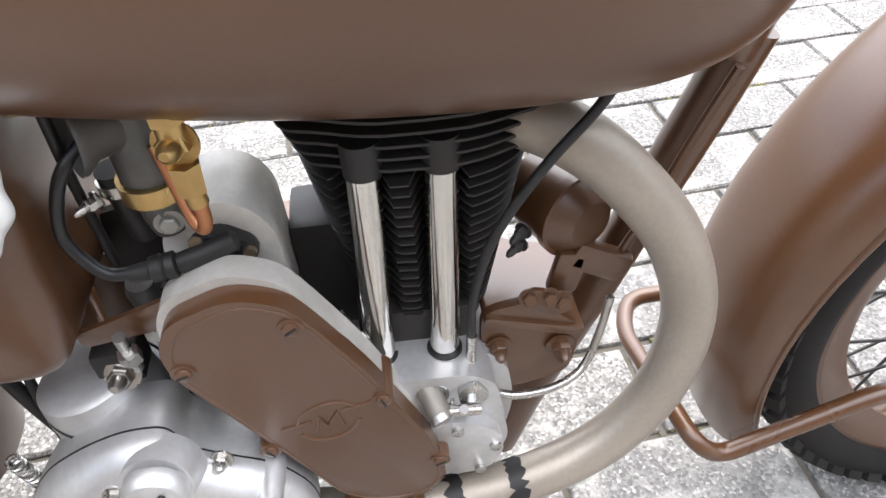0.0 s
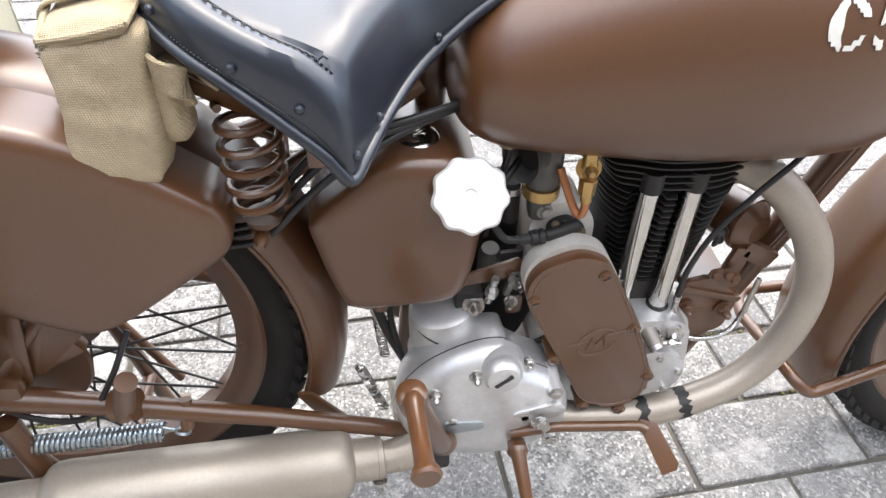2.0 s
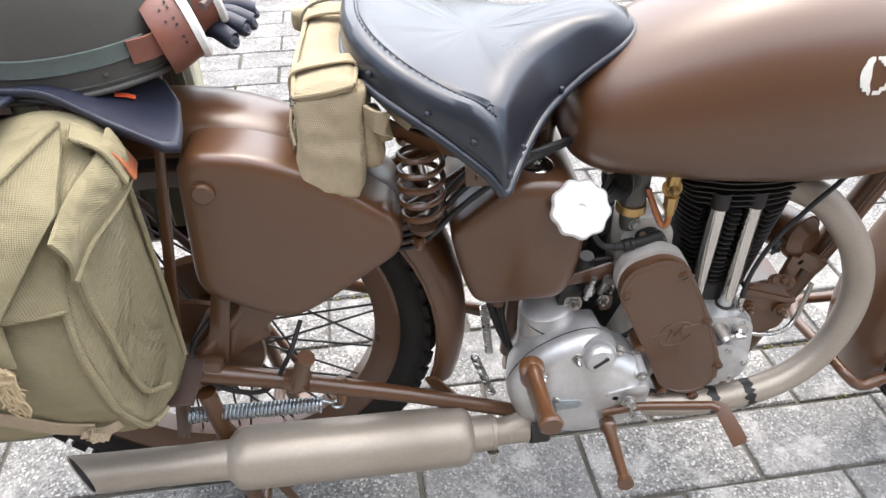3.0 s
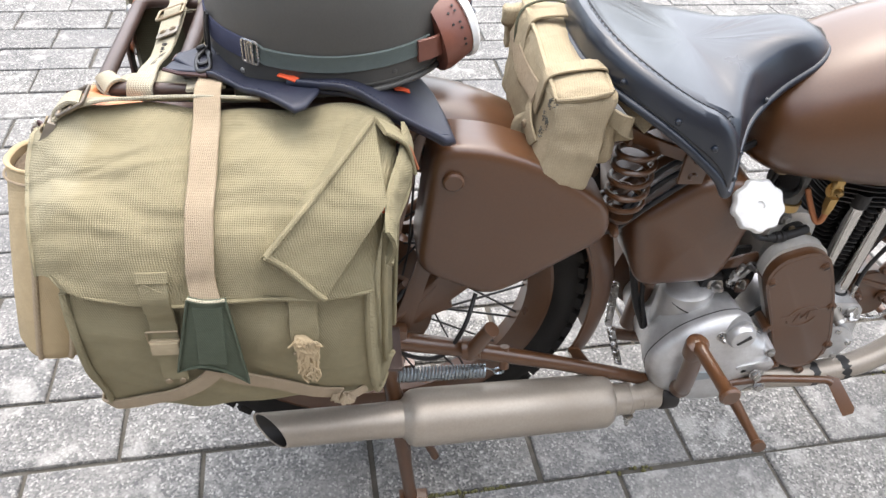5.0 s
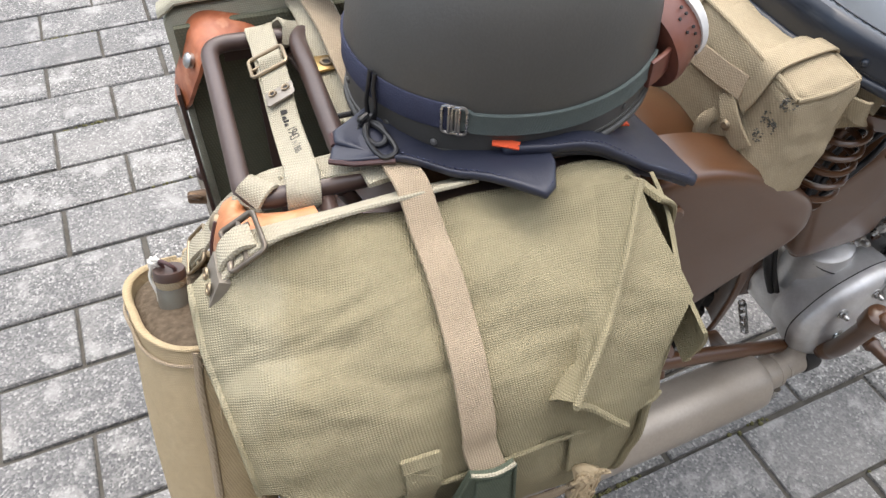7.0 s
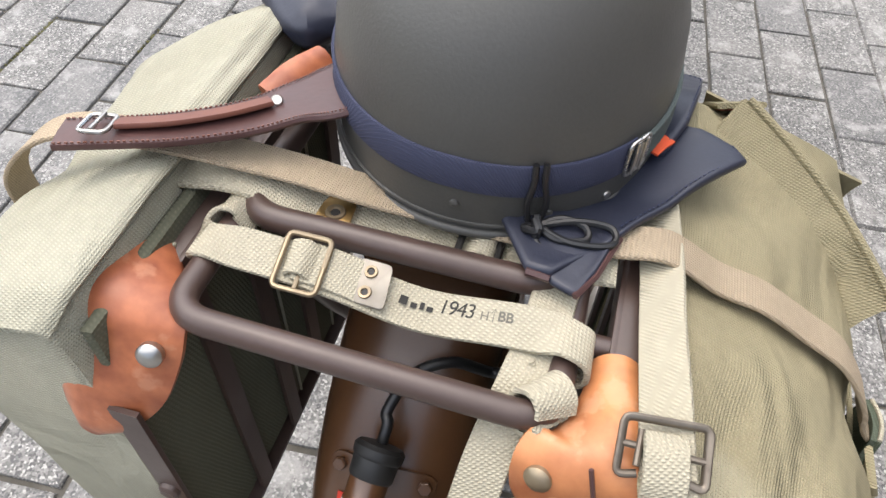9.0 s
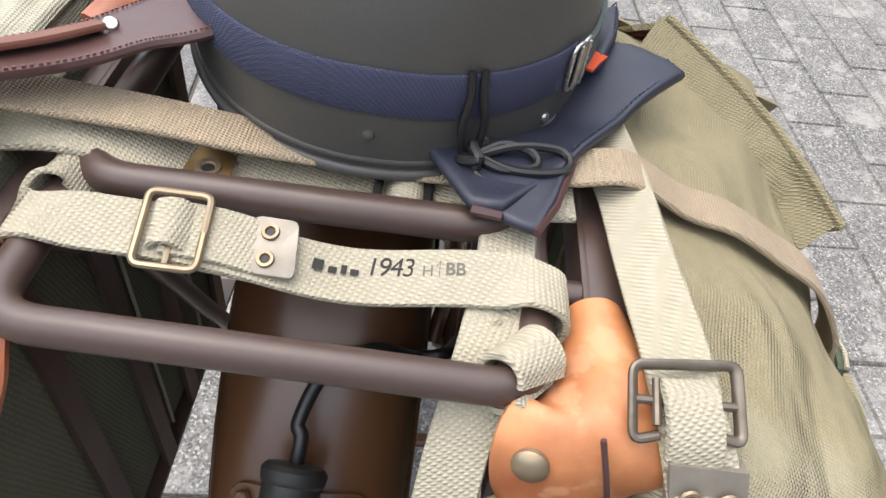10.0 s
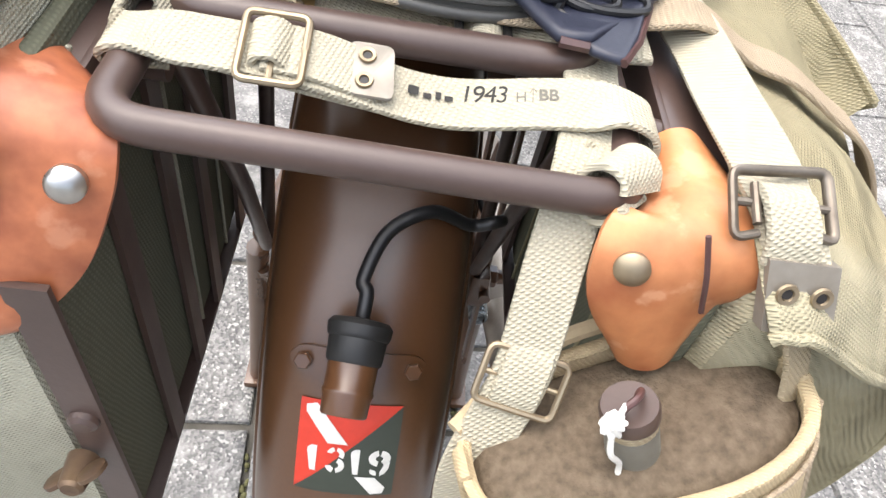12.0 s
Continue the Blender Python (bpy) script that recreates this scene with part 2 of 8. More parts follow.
# ---- mesh helpers ----
def part(name, bm, mat, parent=None, label="", sharp=38):
    """Links a bmesh as one mesh object, under a thing if one is given."""
    bmesh.ops.recalc_face_normals(bm, faces=bm.faces)
    me = bpy.data.meshes.new(name)
    for f in bm.faces:
        f.smooth = True
    bm.to_mesh(me)
    bm.free()
    me.set_sharp_from_angle(angle=radians(sharp))
    me.materials.append(mat)
    ob = new(name, me)
    if parent is not None:
        ob.parent = parent
    if label:
        tagged(ob, label)
    return ob


def thing(name, label, category, group="", at=(0, 0, 0)):
    ob = new(name)
    ob.empty_display_size = 0.05
    return tagged(ob, label, category, group)


def V(*a):
    return Vector(a)


def loft(rings, caps=True, closed=True, bm=None):
    bm = bm or bmesh.new()
    rows = [[bm.verts.new(p) for p in ring] for ring in rings]
    n = len(rows[0])
    for a, b in zip(rows, rows[1:]):
        for i in range(n if closed else n - 1):
            j = (i + 1) % n
            bm.faces.new((a[i], a[j], b[j], b[i]))
    if caps and closed:
        bm.faces.new(rows[0][::-1])
        bm.faces.new(rows[-1])
    return bm


def curve(pts, per=8):
    """A smooth line through the points."""
    pts = [Vector(p) for p in pts]
    if len(pts) < 3:
        return pts
    ext = [2 * pts[0] - pts[1], *pts, 2 * pts[-1] - pts[-2]]
    out = []
    for i in range(1, len(ext) - 2):
        p0, p1, p2, p3 = ext[i - 1:i + 3]
        for k in range(per):
            t = k / per
            out.append(0.5 * (2 * p1 + (p2 - p0) * t + (2 * p0 - 5 * p1 + 4 * p2 - p3) * t * t + (3 * p1 - p0 - 3 * p2 + p3) * t ** 3))
    return out + [pts[-1]]


def rounded(pts, radius, per=6):
    """A line with its corners rounded."""
    pts = [Vector(p) for p in pts]
    out = [pts[0]]
    for a, b, c in zip(pts, pts[1:], pts[2:]):
        r = min(radius, (a - b).length * 0.48, (c - b).length * 0.48)
        p, q = b + (a - b).normalized() * r, b + (c - b).normalized() * r
        for k in range(per + 1):
            t = k / per
            out.append((1 - t) ** 2 * p + 2 * t * (1 - t) * b + t * t * q)
    return out + [pts[-1]]


def tube(pts, r, seg=12, caps=True, bm=None, flat=1.0, up=None):
    """A round bar along a line; r is one radius or one for each point."""
    pts = [Vector(p) for p in pts]
    rs = r if isinstance(r, (list, tuple)) else [r] * len(pts)
    tang = [(b - a).normalized() for a, b in zip([pts[0], *pts[:-1]], [*pts[1:], pts[-1]])]
    tang[0], tang[-1] = (pts[1] - pts[0]).normalized(), (pts[-1] - pts[-2]).normalized()
    side = tang[0].orthogonal().normalized() if up is None else tang[0].cross(Vector(up)).normalized()
    rings = []
    for p, t, rad in zip(pts, tang, rs):
        side = (side - t * side.dot(t)).normalized()
        o = t.cross(side)
        rings.append([p + rad * (math.cos(2 * math.pi * k / seg) * side + flat * math.sin(2 * math.pi * k / seg) * o) for k in range(seg)])
    return loft(rings, caps, bm=bm)


def lathe(profile, origin, axis, seg=24, bm=None, caps=True, wobble=None):
    """Rings of (distance along the axis, radius)."""
    axis = Vector(axis).normalized()
    s = axis.orthogonal().normalized()
    o = axis.cross(s)
    rings = []
    for d, r in profile:
        rings.append([Vector(origin) + axis * d + r * (wobble(k / seg, d) if wobble else 1) * (math.cos(2 * math.pi * k / seg) * s + math.sin(2 * math.pi * k / seg) * o) for k in range(seg)])
    return loft(rings, caps, bm=bm)


def prism(outline, a, b, bevel=0.0, axes="xz", segs=2, bm=None):
    """A plate: a polygon in two axes, from a to b along the third."""
    own = bm is None
    bm = bm or bmesh.new()
    put = {"xz": lambda u, v, w: (u, w, v), "xy": lambda u, v, w: (u, v, w), "yz": lambda u, v, w: (w, u, v)}[axes]
    lo = [bm.verts.new(put(u, v, a)) for u, v in outline]
    hi = [bm.verts.new(put(u, v, b)) for u, v in outline]
    n = len(lo)
    bm.faces.new(lo)
    top = bm.faces.new(hi[::-1])
    for i in range(n):
        bm.faces.new((lo[i], hi[i], hi[(i + 1) % n], lo[(i + 1) % n]))
    if bevel:
        edges = [e for e in bm.edges if sum(f in e.link_faces for f in (top,)) or len(e.link_faces[0].verts) > 4 or len(e.link_faces[1].verts) > 4]
        bmesh.ops.bevel(bm, geom=list(set(edges)), offset=bevel, segments=segs, affect="EDGES", profile=0.6)
    return bm


def round_outline(pts, radius, per=5):
    """A closed polygon with rounded corners, in two axes."""
    out = []
    n = len(pts)
    for i in range(n):
        a, b, c = Vector(pts[i - 1]), Vector(pts[i]), Vector(pts[(i + 1) % n])
        r = radius[i] if isinstance(radius, (list, tuple)) else radius
        r = min(r, (a - b).length * 0.48, (c - b).length * 0.48)
        p, q = b + (a - b).normalized() * r, b + (c - b).normalized() * r
        for k in range(per + 1):
            t = k / per
            out.append(tuple((1 - t) ** 2 * p + 2 * t * (1 - t) * b + t * t * q))
    return out


def block(c, size, bevel=0.003, turn=None, segs=2, bm=None):
    """A box with rounded edges; turn is a matrix about its centre."""
    tmp = bmesh.new()
    bmesh.ops.create_cube(tmp, size=1)
    bmesh.ops.scale(tmp, vec=size, verts=tmp.verts)
    if bevel:
        bmesh.ops.bevel(tmp, geom=list(tmp.edges), offset=bevel, segments=segs, affect="EDGES", profile=0.6)
    bmesh.ops.transform(tmp, matrix=Matrix.Translation(c) @ (turn.to_4x4() if turn else Matrix.Identity(4)), verts=tmp.verts)
    return tmp


def ribbon(pts, width, thick, side, smooth=6, sides=None):
    """A strap along a line. side: the direction of its width, one for the whole or one for each point given."""
    if isinstance(side, (list,)):
        dense = curve(pts, smooth) if len(pts) > 2 else [Vector(p) for p in pts]
        sd = curve(side, smooth) if len(side) > 2 else [Vector(p) for p in side]
    else:
        dense = curve(pts, smooth) if len(pts) > 2 else [Vector(p) for p in pts]
        sd = [Vector(side)] * len(dense)
    rings = []
    for i, p in enumerate(dense):
        t = (dense[min(i + 1, len(dense) - 1)] - dense[max(i - 1, 0)]).normalized()
        s = (sd[i] - t * sd[i].dot(t)).normalized()
        n = t.cross(s)
        w, h = s * width / 2, n * thick / 2
        e = 0.25
        rings.append([p + w + h * e, p + w * 0.94 + h, p - w * 0.94 + h, p - w + h * e, p - w - h * e, p - w * 0.94 - h, p + w * 0.94 - h, p + w - h * e])
    return loft(rings)


def hexbolt(c, axis, r=0.006, h=0.005, washer=True, dome=False):
    axis = Vector(axis).normalized()
    bm = bmesh.new()
    if washer:
        lathe([(0, r * 1.45), (0.0015, r * 1.45)], c, axis, 20, bm)
    lathe([(0.0015, r), (h * 0.85, r), (h, r * 0.85)], c, axis, 6, bm)
    if dome:
        lathe([(h, r * 0.7), (h * 1.7, r * 0.62), (h * 2.1, r * 0.3)], c, axis, 14, bm)
    return bm


def lettering(text, size, depth, m, mat, name, parent=None, label="", shear=0.0, space=1.0, bold=0.0):
    cu = bpy.data.curves.new(name, "FONT")
    cu.body, cu.size, cu.extrude, cu.align_x, cu.align_y = text, size, depth, "CENTER", "CENTER"
    cu.shear, cu.space_character, cu.offset = shear, space, bold
    ob = new(name, cu)
    bpy.context.view_layer.update()
    me = bpy.data.meshes.new_from_object(ob)
    bpy.data.objects.remove(ob)
    me.materials.clear()
    me.materials.append(mat)
    ob = new(name, me)
    ob.matrix_world = m
    if parent is not None:
        ob.parent = parent
    if label:
        tagged(ob, label)
    return ob


def sup(a, n):
    """One turn of a squared circle: the cosine and sine with their corners pushed out."""
    c, s = math.cos(a), math.sin(a)
    return math.copysign(abs(c) ** (2 / n), c), math.copysign(abs(s) ** (2 / n), s)


def stuffed(c, size, r=0.012, cuts=12, soft=0.003, freq=22, seed=0.0, turn=None, bulge=0.0, shape=None):
    """A soft box of cloth: rounded edges, slightly swollen faces, uneven skin. shape moves a point of the unit box."""
    bm = bmesh.new()
    bmesh.ops.create_cube(bm, size=2)
    bmesh.ops.subdivide_edges(bm, edges=list(bm.edges), cuts=cuts, use_grid_fill=True)
    h = Vector(size) / 2
    for v in bm.verts:
        u = v.co.copy()
        p = Vector((u.x * h.x, u.y * h.y, u.z * h.z))
        core = Vector((max(-(h.x - r), min(h.x - r, p.x)), max(-(h.y - r), min(h.y - r, p.y)), max(-(h.z - r), min(h.z - r, p.z))))
        d = p - core
        out = core + d.normalized() * r if d.length else p
        if bulge:
            out += Vector((u.x * (1 - u.y ** 2) * (1 - u.z ** 2), u.y * (1 - u.x ** 2) * (1 - u.z ** 2), u.z * (1 - u.x ** 2) * (1 - u.y ** 2))) * bulge
        if shape:
            out = shape(out, u)
        q = (turn @ out if turn else out) + Vector(c)
        q += noise.noise_vector(q * freq + Vector((seed, 0, seed))) * soft + noise.noise_vector(q * freq * 3 + Vector((0, seed, 0))) * soft * 0.35
        v.co = q
    return bm


# ---- the ground ----
bm = bmesh.new()
bmesh.ops.create_grid(bm, x_segments=2, y_segments=2, size=60)
bmesh.ops.translate(bm, vec=(0, 0, -0.0085), verts=bm.verts)
ground = tagged(part("ground", bm, JOINT), "dark sandy joints under grey concrete paving", "ground", kind="structure")

# a plain wall added out of view behind the camera, to darken side faces and reflections
WALL = material("unseen_wall_brown", (0.20, 0.165, 0.135), 0.9, other=(0.12, 0.10, 0.085), spots=3, amount=0.8, fine=60, bump=0.5)
tagged(part("unseen_shading_wall", block((0.3, -3.6, 1.55), (13.0, 0.25, 3.2), 0.01), WALL), "plain brown wall, unseen, added to darken side faces and reflections", "wall", kind="structure")

# ---- the motorcycle ----
bike = thing("motorcycle", "vintage military motorcycle in matt brown paint on its rear stand", "motorcycle")
REAR, FRONT, TYRE_R = (0.017, 0.0, 0.372), (1.395, 0.0, 0.325), 0.332


def wheel(c, name):
    """Tyre with a block tread, painted rim, hub, spokes."""
    c = Vector(c)
    w = new(name)
    w.parent = bike
    tagged(w, "spoked wheel with brown rim and black tyre")
    prof = [(-0.024, 0.275), (-0.036, 0.285), (-0.043, 0.300), (-0.039, 0.318), (-0.030, 0.326), (-0.015, TYRE_R - 0.001), (0, TYRE_R), (0.015, TYRE_R - 0.001),
            (0.030, 0.326), (0.039, 0.318), (0.043, 0.300), (0.036, 0.285), (0.024, 0.275), (-0.024, 0.275)]
    bm = lathe(prof, c, (0, 1, 0), 96, caps=False)
    n = 60
    for k in range(n):
        a = 2 * math.pi * k / n
        for side in (-1, 0, 1):
            aa = a + (0.5 * 2 * math.pi / n if side == 0 else 0)
            rad = Vector((math.cos(aa), 0, math.sin(aa)))
            tan = Vector((-math.sin(aa), 0, math.cos(aa)))
            r = TYRE_R - 0.0008 if side == 0 else 0.3235
            size = (0.024, 0.018, 0.007) if side == 0 else (0.022, 0.016, 0.012)
            out = (rad + Vector((0, 0.75 * side, 0))).normalized()
            lat = out.cross(tan).normalized()
            m = Matrix((tan, lat, out)).transposed()
            tmp = block(c + rad * r + Vector((0, 0.036 * side, 0)), size, 0, m)
            base = len(bm.verts)
            vm = {v: bm.verts.new(v.co) for v in tmp.verts}
            for f in tmp.faces:
                bm.faces.new([vm[v] for v in f.verts])
            tmp.free()
    part("tyre", bm, TYRE, w, "black rubber tyre with block tread")
    rim = [(-0.031, 0.276), (-0.030, 0.286), (-0.026, 0.287), (-0.024, 0.270), (-0.014, 0.258), (0.014, 0.258), (0.024, 0.270),
           (0.026, 0.287), (0.030, 0.286), (0.031, 0.276), (0.026, 0.260), (0.015, 0.243), (-0.015, 0.243), (-0.026, 0.260), (-0.031, 0.276)]
    part("rim", lathe(rim, c, (0, 1, 0), 72, caps=False), PAINT, w, "brown painted wheel rim")
    part("hub", lathe([(-0.075, 0.012), (-0.07, 0.022), (-0.05, 0.024), (-0.045, 0.052), (-0.040, 0.052), (-0.035, 0.026), (0.030, 0.026), (0.034, 0.085), (0.05, 0.088), (0.055, 0.07), (0.06, 0.03), (0.075, 0.012)], c, (0, 1, 0), 36), PAINT, w)
    sp = bmesh.new()
    for k in range(20):
        for side, hub_r, hub_y in ((-1, 0.048, -0.042), (1, 0.080, 0.036)):
            lean = 0.30 if k % 2 else -0.30
            a = 2 * math.pi * (k + (0.25 if side > 0 else 0)) / 20
            p = c + Vector((hub_r * math.cos(a + lean * 1.9), hub_y, hub_r * math.sin(a + lean * 1.9)))
            q = c + Vector((0.245 * math.cos(a), -0.004 * side, 0.245 * math.sin(a)))
            tube([p, q], 0.0018, 6, bm=sp)
    part("spokes", sp, IRON, w, "dark wire spokes")
    return w


wheel(REAR, "rear_wheel")
wheel(FRONT, "front_wheel")


def guard(name, c, rad, half, a0, a1, skirt, lip=0.004, edge=None, end=None):
    """A curved mudguard: a crowned strip round the wheel with side skirts, with thickness."""
    c = Vector(c)
    prof = []
    for k in range(17):
        u = -1 + 2 * k / 16
        prof.append((half * math.copysign(abs(u) ** 0.8, u), (1 - abs(u) ** 2.4) * 0.5))
    rings = []
    n = 64
    for i in range(n + 1):
        a = radians(a0 + (a1 - a0) * i / n)
        d = Vector((math.cos(a), 0, math.sin(a)))
        drop = skirt(i / n)
        outer = [c + d * (rad - drop) + Vector((-half, 0, 0)).yxz * 1]
        ring_o, ring_i = [], []
        for k in range(19):
            u = -1 + 2 * k / 18
            y = half * math.sin(u * math.pi / 2)
            r = rad - drop * (1 - math.cos(u * math.pi / 2)) ** 1.25
            ring_o.append(c + d * r + Vector((0, y, 0)))
            ring_i.append(c + d * (r - 0.003 * math.cos(u * math.pi / 2)) + Vector((0, y * (1 - 0.0025 / half), 0)))
        rings.append(ring_o + ring_i[::-1])
    g = part(name, loft(rings), PAINT, bike)
    rim_line = bmesh.new()
    for s in (0, 18):
        tube([r[s] for r in rings[::2]], lip * 0.7, 8, bm=rim_line)
    part("rolled_edge", rim_line, PAINT, g)
    return g


rear_guard = guard("rear_mudguard", (0.035, 0, 0.372), 0.360, 0.062, -17, 207, lambda u: 0.045)
front_guard = guard("front_mudguard", (1.408, 0, 0.322), 0.404, 0.070, 72, 198, lambda u: 0.034)

# fuel tank
rows = [(0.507, 0.022, 0.686, 0.716), (0.511, 0.050, 0.674, 0.734), (0.519, 0.074, 0.664, 0.750), (0.535, 0.091, 0.655, 0.766), (0.56, 0.103, 0.648, 0.786), (0.62, 0.114, 0.639, 0.816),
        (0.70, 0.122, 0.630, 0.842), (0.78, 0.125, 0.625, 0.852), (0.85, 0.122, 0.625, 0.850), (0.905, 0.112, 0.632, 0.838), (0.940, 0.096, 0.651, 0.824), (0.965, 0.074, 0.682, 0.808), (0.980, 0.048, 0.712, 0.792), (0.988, 0.018, 0.738, 0.775)]
def tank_ring(x, w, zb, zt, n=48):
    zc = zb + (zt - zb) * 0.46
    ring = []
    for k in range(n):
        c, s = sup(2 * math.pi * k / n, 2.7)
        up = (zt - zc) if s > 0 else (zc - zb)
        ring.append(Vector((x, w * c * (1 - 0.10 * max(s, 0)), zc + up * s)))
    return ring
mid = curve([Vector((r[0], r[1], 0)) for r in rows], 4)
zz = curve([Vector((r[0], r[2], r[3])) for r in rows], 4)
tank = part("fuel_tank", loft([tank_ring(a.x, max(a.y, 0.01), b.y - 0.018, b.z) for a, b in zip(mid, zz)]), PAINT, bike, "brown painted steel fuel tank")

# oil tank
def sack(outline, y_out, y_in, bulge, mat, name, label, crown=0.012, parent=bike):
    """A pressed steel box: a rounded outline whose outer face is crowned and whose edges are turned."""
    cx = sum(p[0] for p in outline) / len(outline)
    cz = sum(p[1] for p in outline) / len(outline)
    rings = []
    steps = [(y_in, 0.0), (y_in + (y_out - y_in) * 0.55, 0.0), (y_out + bulge * 1.0, 0.0), (y_out + bulge * 0.62, 0.10 * bulge), (y_out + bulge * 0.30, 0.32 * bulge), (y_out + bulge * 0.08, 0.70 * bulge), (y_out, 1.25 * bulge), (y_out - crown * 0.4, 3.2 * bulge), (y_out - crown * 0.8, 5.2 * bulge)]
    for y, inset in steps:
        ring = []
        for x, z in outline:
            d = Vector((cx - x, cz - z))
            d = d.normalized() * min(inset * 1.2, d.length * 0.92)
            ring.append(Vector((x + d.x, y, z + d.y)))
        rings.append(ring)
    return part(name, loft(rings), mat, parent, label)


oil_out = round_outline([(0.365, 0.572), (0.446, 0.640), (0.516, 0.636), (0.541, 0.592), (0.534, 0.510), (0.520, 0.452), (0.400, 0.448), (0.384, 0.490)], [0.02, 0.02, 0.02, 0.015, 0.02, 0.028, 0.028, 0.02])
oil_tank = sack(oil_out, -0.088, 0.085, 0.014, PAINT, "oil_tank", "brown painted oil tank", 0.006)
neck = part("filler_cap", lathe([(0, 0.019), (0.005, 0.019), (0.006, 0.0215), (0.010, 0.0220), (0.0135, 0.0195), (0.0155, 0.014), (0.0165, 0.006)], (0.476, -0.040, 0.627), (0.05, -0.1, 1), 32), CHROME, oil_tank, "polished chrome filler cap")
part("cap_bar", block((0.477, -0.0415, 0.6430), (0.016, 0.005, 0.004), 0.0015, Matrix.Rotation(0.6, 3, "Z")), CHROME, neck)
part("filler_collar", lathe([(-0.01, 0.0215), (0.003, 0.0215), (0.004, 0.020)], (0.476, -0.040, 0.627), (0.05, -0.1, 1), 32), RUBBER, oil_tank)
plug = part("drain_plug", lathe([(0, 0.010), (0.010, 0.010), (0.010, 0.0115), (0.014, 0.0115), (0.014, 0.010), (0.022, 0.009)], (0.434, -0.058, 0.450), (0, 0, -1), 16), PAINT, oil_tank)
knob_axis = Vector((-0.05, -0.78, 0.62))
knob = part("star_knob", lathe([(-0.007, 0.018), (-0.006, 0.0325), (-0.002, 0.0352), (0.004, 0.0352), (0.008, 0.0325), (0.0095, 0.026), (0.0095, 0.0065), (0.0065, 0.0058), (0.0065, 0.0)], V(0.519, -0.106, 0.615) - knob_axis * 0.008, knob_axis, 96,
            wobble=lambda u, d: 1 + 0.045 * math.cos(2 * math.pi * u * 9)), WHITE, oil_tank, "white scalloped hand knob")
part("knob_stem", tube([V(0.519, -0.106, 0.615) - knob_axis * 0.012, V(0.512, -0.060, 0.590)], 0.008, 12), STEEL, knob)

# tool box
box_out = round_outline([(0.080, 0.728), (0.150, 0.724), (0.222, 0.696), (0.306, 0.632), (0.311, 0.588), (0.206, 0.509), (0.164, 0.488), (0.066, 0.540)], [0.03, 0.05, 0.06, 0.03, 0.03, 0.02, 0.03, 0.03])
tool_box = sack(box_out, -0.138, -0.075, 0.012, PAINT, "tool_box", "brown pressed steel tool box", 0.003)
part("lid_knob", lathe([(0, 0.011), (0.002, 0.0125), (0.006, 0.0125), (0.008, 0.010)], (0.104, -0.137, 0.684), (0, -1, 0), 24), PAINT, tool_box)

# engine
engine = new("engine")
engine.parent = bike
tagged(engine, "single-cylinder engine with black finned barrel")
CX, CY = 0.757, 0.020
def fin_ring(z, rx, ry, n=112, p=2.6):
    ring = []
    for k in range(n):
        c, s = sup(2 * math.pi * k / n, p)
        q = Vector((CX + rx * c, CY + ry * s, z))
        if q.y < CY:
            # the fins draw back round each pushrod tube
            for xt in (0.719, 0.768):
                gap = max(0.0, 1 - (abs(q.x - xt) / 0.0175) ** 4)
                q.y = max(q.y, q.y * (1 - gap) - 0.030 * gap)
        ring.append(q)
    return ring
part("cylinder_core", loft([fin_ring(z, 0.046, 0.044) for z in (0.375, 0.50, 0.60)]), IRON, engine)
for k in range(17):
    u = k / 16
    z = 0.415 + 0.0088 * k
    rx, ry = 0.052 + 0.026 * u, 0.062 + 0.012 * u
    part("cooling_fin", loft([fin_ring(z - 0.0012, rx - 0.002, ry - 0.002), fin_ring(z - 0.0008, rx, ry), fin_ring(z + 0.0008, rx, ry), fin_ring(z + 0.0012, rx - 0.002, ry - 0.002)]), IRON, engine)
for k in range(6):
    z = 0.566 + 0.0085 * k
    rx, ry = 0.080 + 0.004 * min(k, 3), 0.066
    ring = lambda zz_, d: [Vector((CX + 0.004 + (rx - d) * sup(2 * math.pi * j / 56, 3.4)[0], 0.020 + (ry - d) * sup(2 * math.pi * j / 56, 3.4)[1] - 0.006 * math.sin(6 * math.pi * j / 56) ** 2, zz_)) for j in range(56)]
    part("head_fin", loft([ring(z - 0.0016, 0.002), ring(z - 0.001, 0), ring(z + 0.001, 0), ring(z + 0.0016, 0.002)]), IRON, engine)
part("cylinder_head", loft([fin_ring(0.562, 0.070, 0.058), fin_ring(0.615, 0.074, 0.060)]), IRON, engine)
for x in (0.724, 0.738, 0.768, 0.80):
    part("head_nut", hexbolt((x, -0.038, 0.606), (0, -0.3, 0.95), 0.006, 0.007), IRON, engine)
for x0, x1 in ((0.722, 0.716), (0.770, 0.765)):
    t = part("pushrod_tube", tube([(x0, -0.042, 0.566), (x1, -0.052, 0.386)], 0.0112, 24), CHROME, engine, "chrome pushrod tube")
    part("seal", tube([(x1, -0.0516, 0.396), (x1, -0.0524, 0.383)], 0.0135, 24), IRON, t)
    part("tube_collar", tube([(x1, -0.0518, 0.392), (x1, -0.0522, 0.388)], 0.0142, 24), CHROME, t)
for x in (0.722, 0.770):
    part("tube_socket", tube([(x, -0.0425, 0.561), (x, -0.041, 0.585)], [0.0122, 0.0126], 24), IRON, engine)
part("barrel_skirt", block((0.745, -0.012, 0.398), (0.085, 0.06, 0.06), 0.010), IRON, engine)

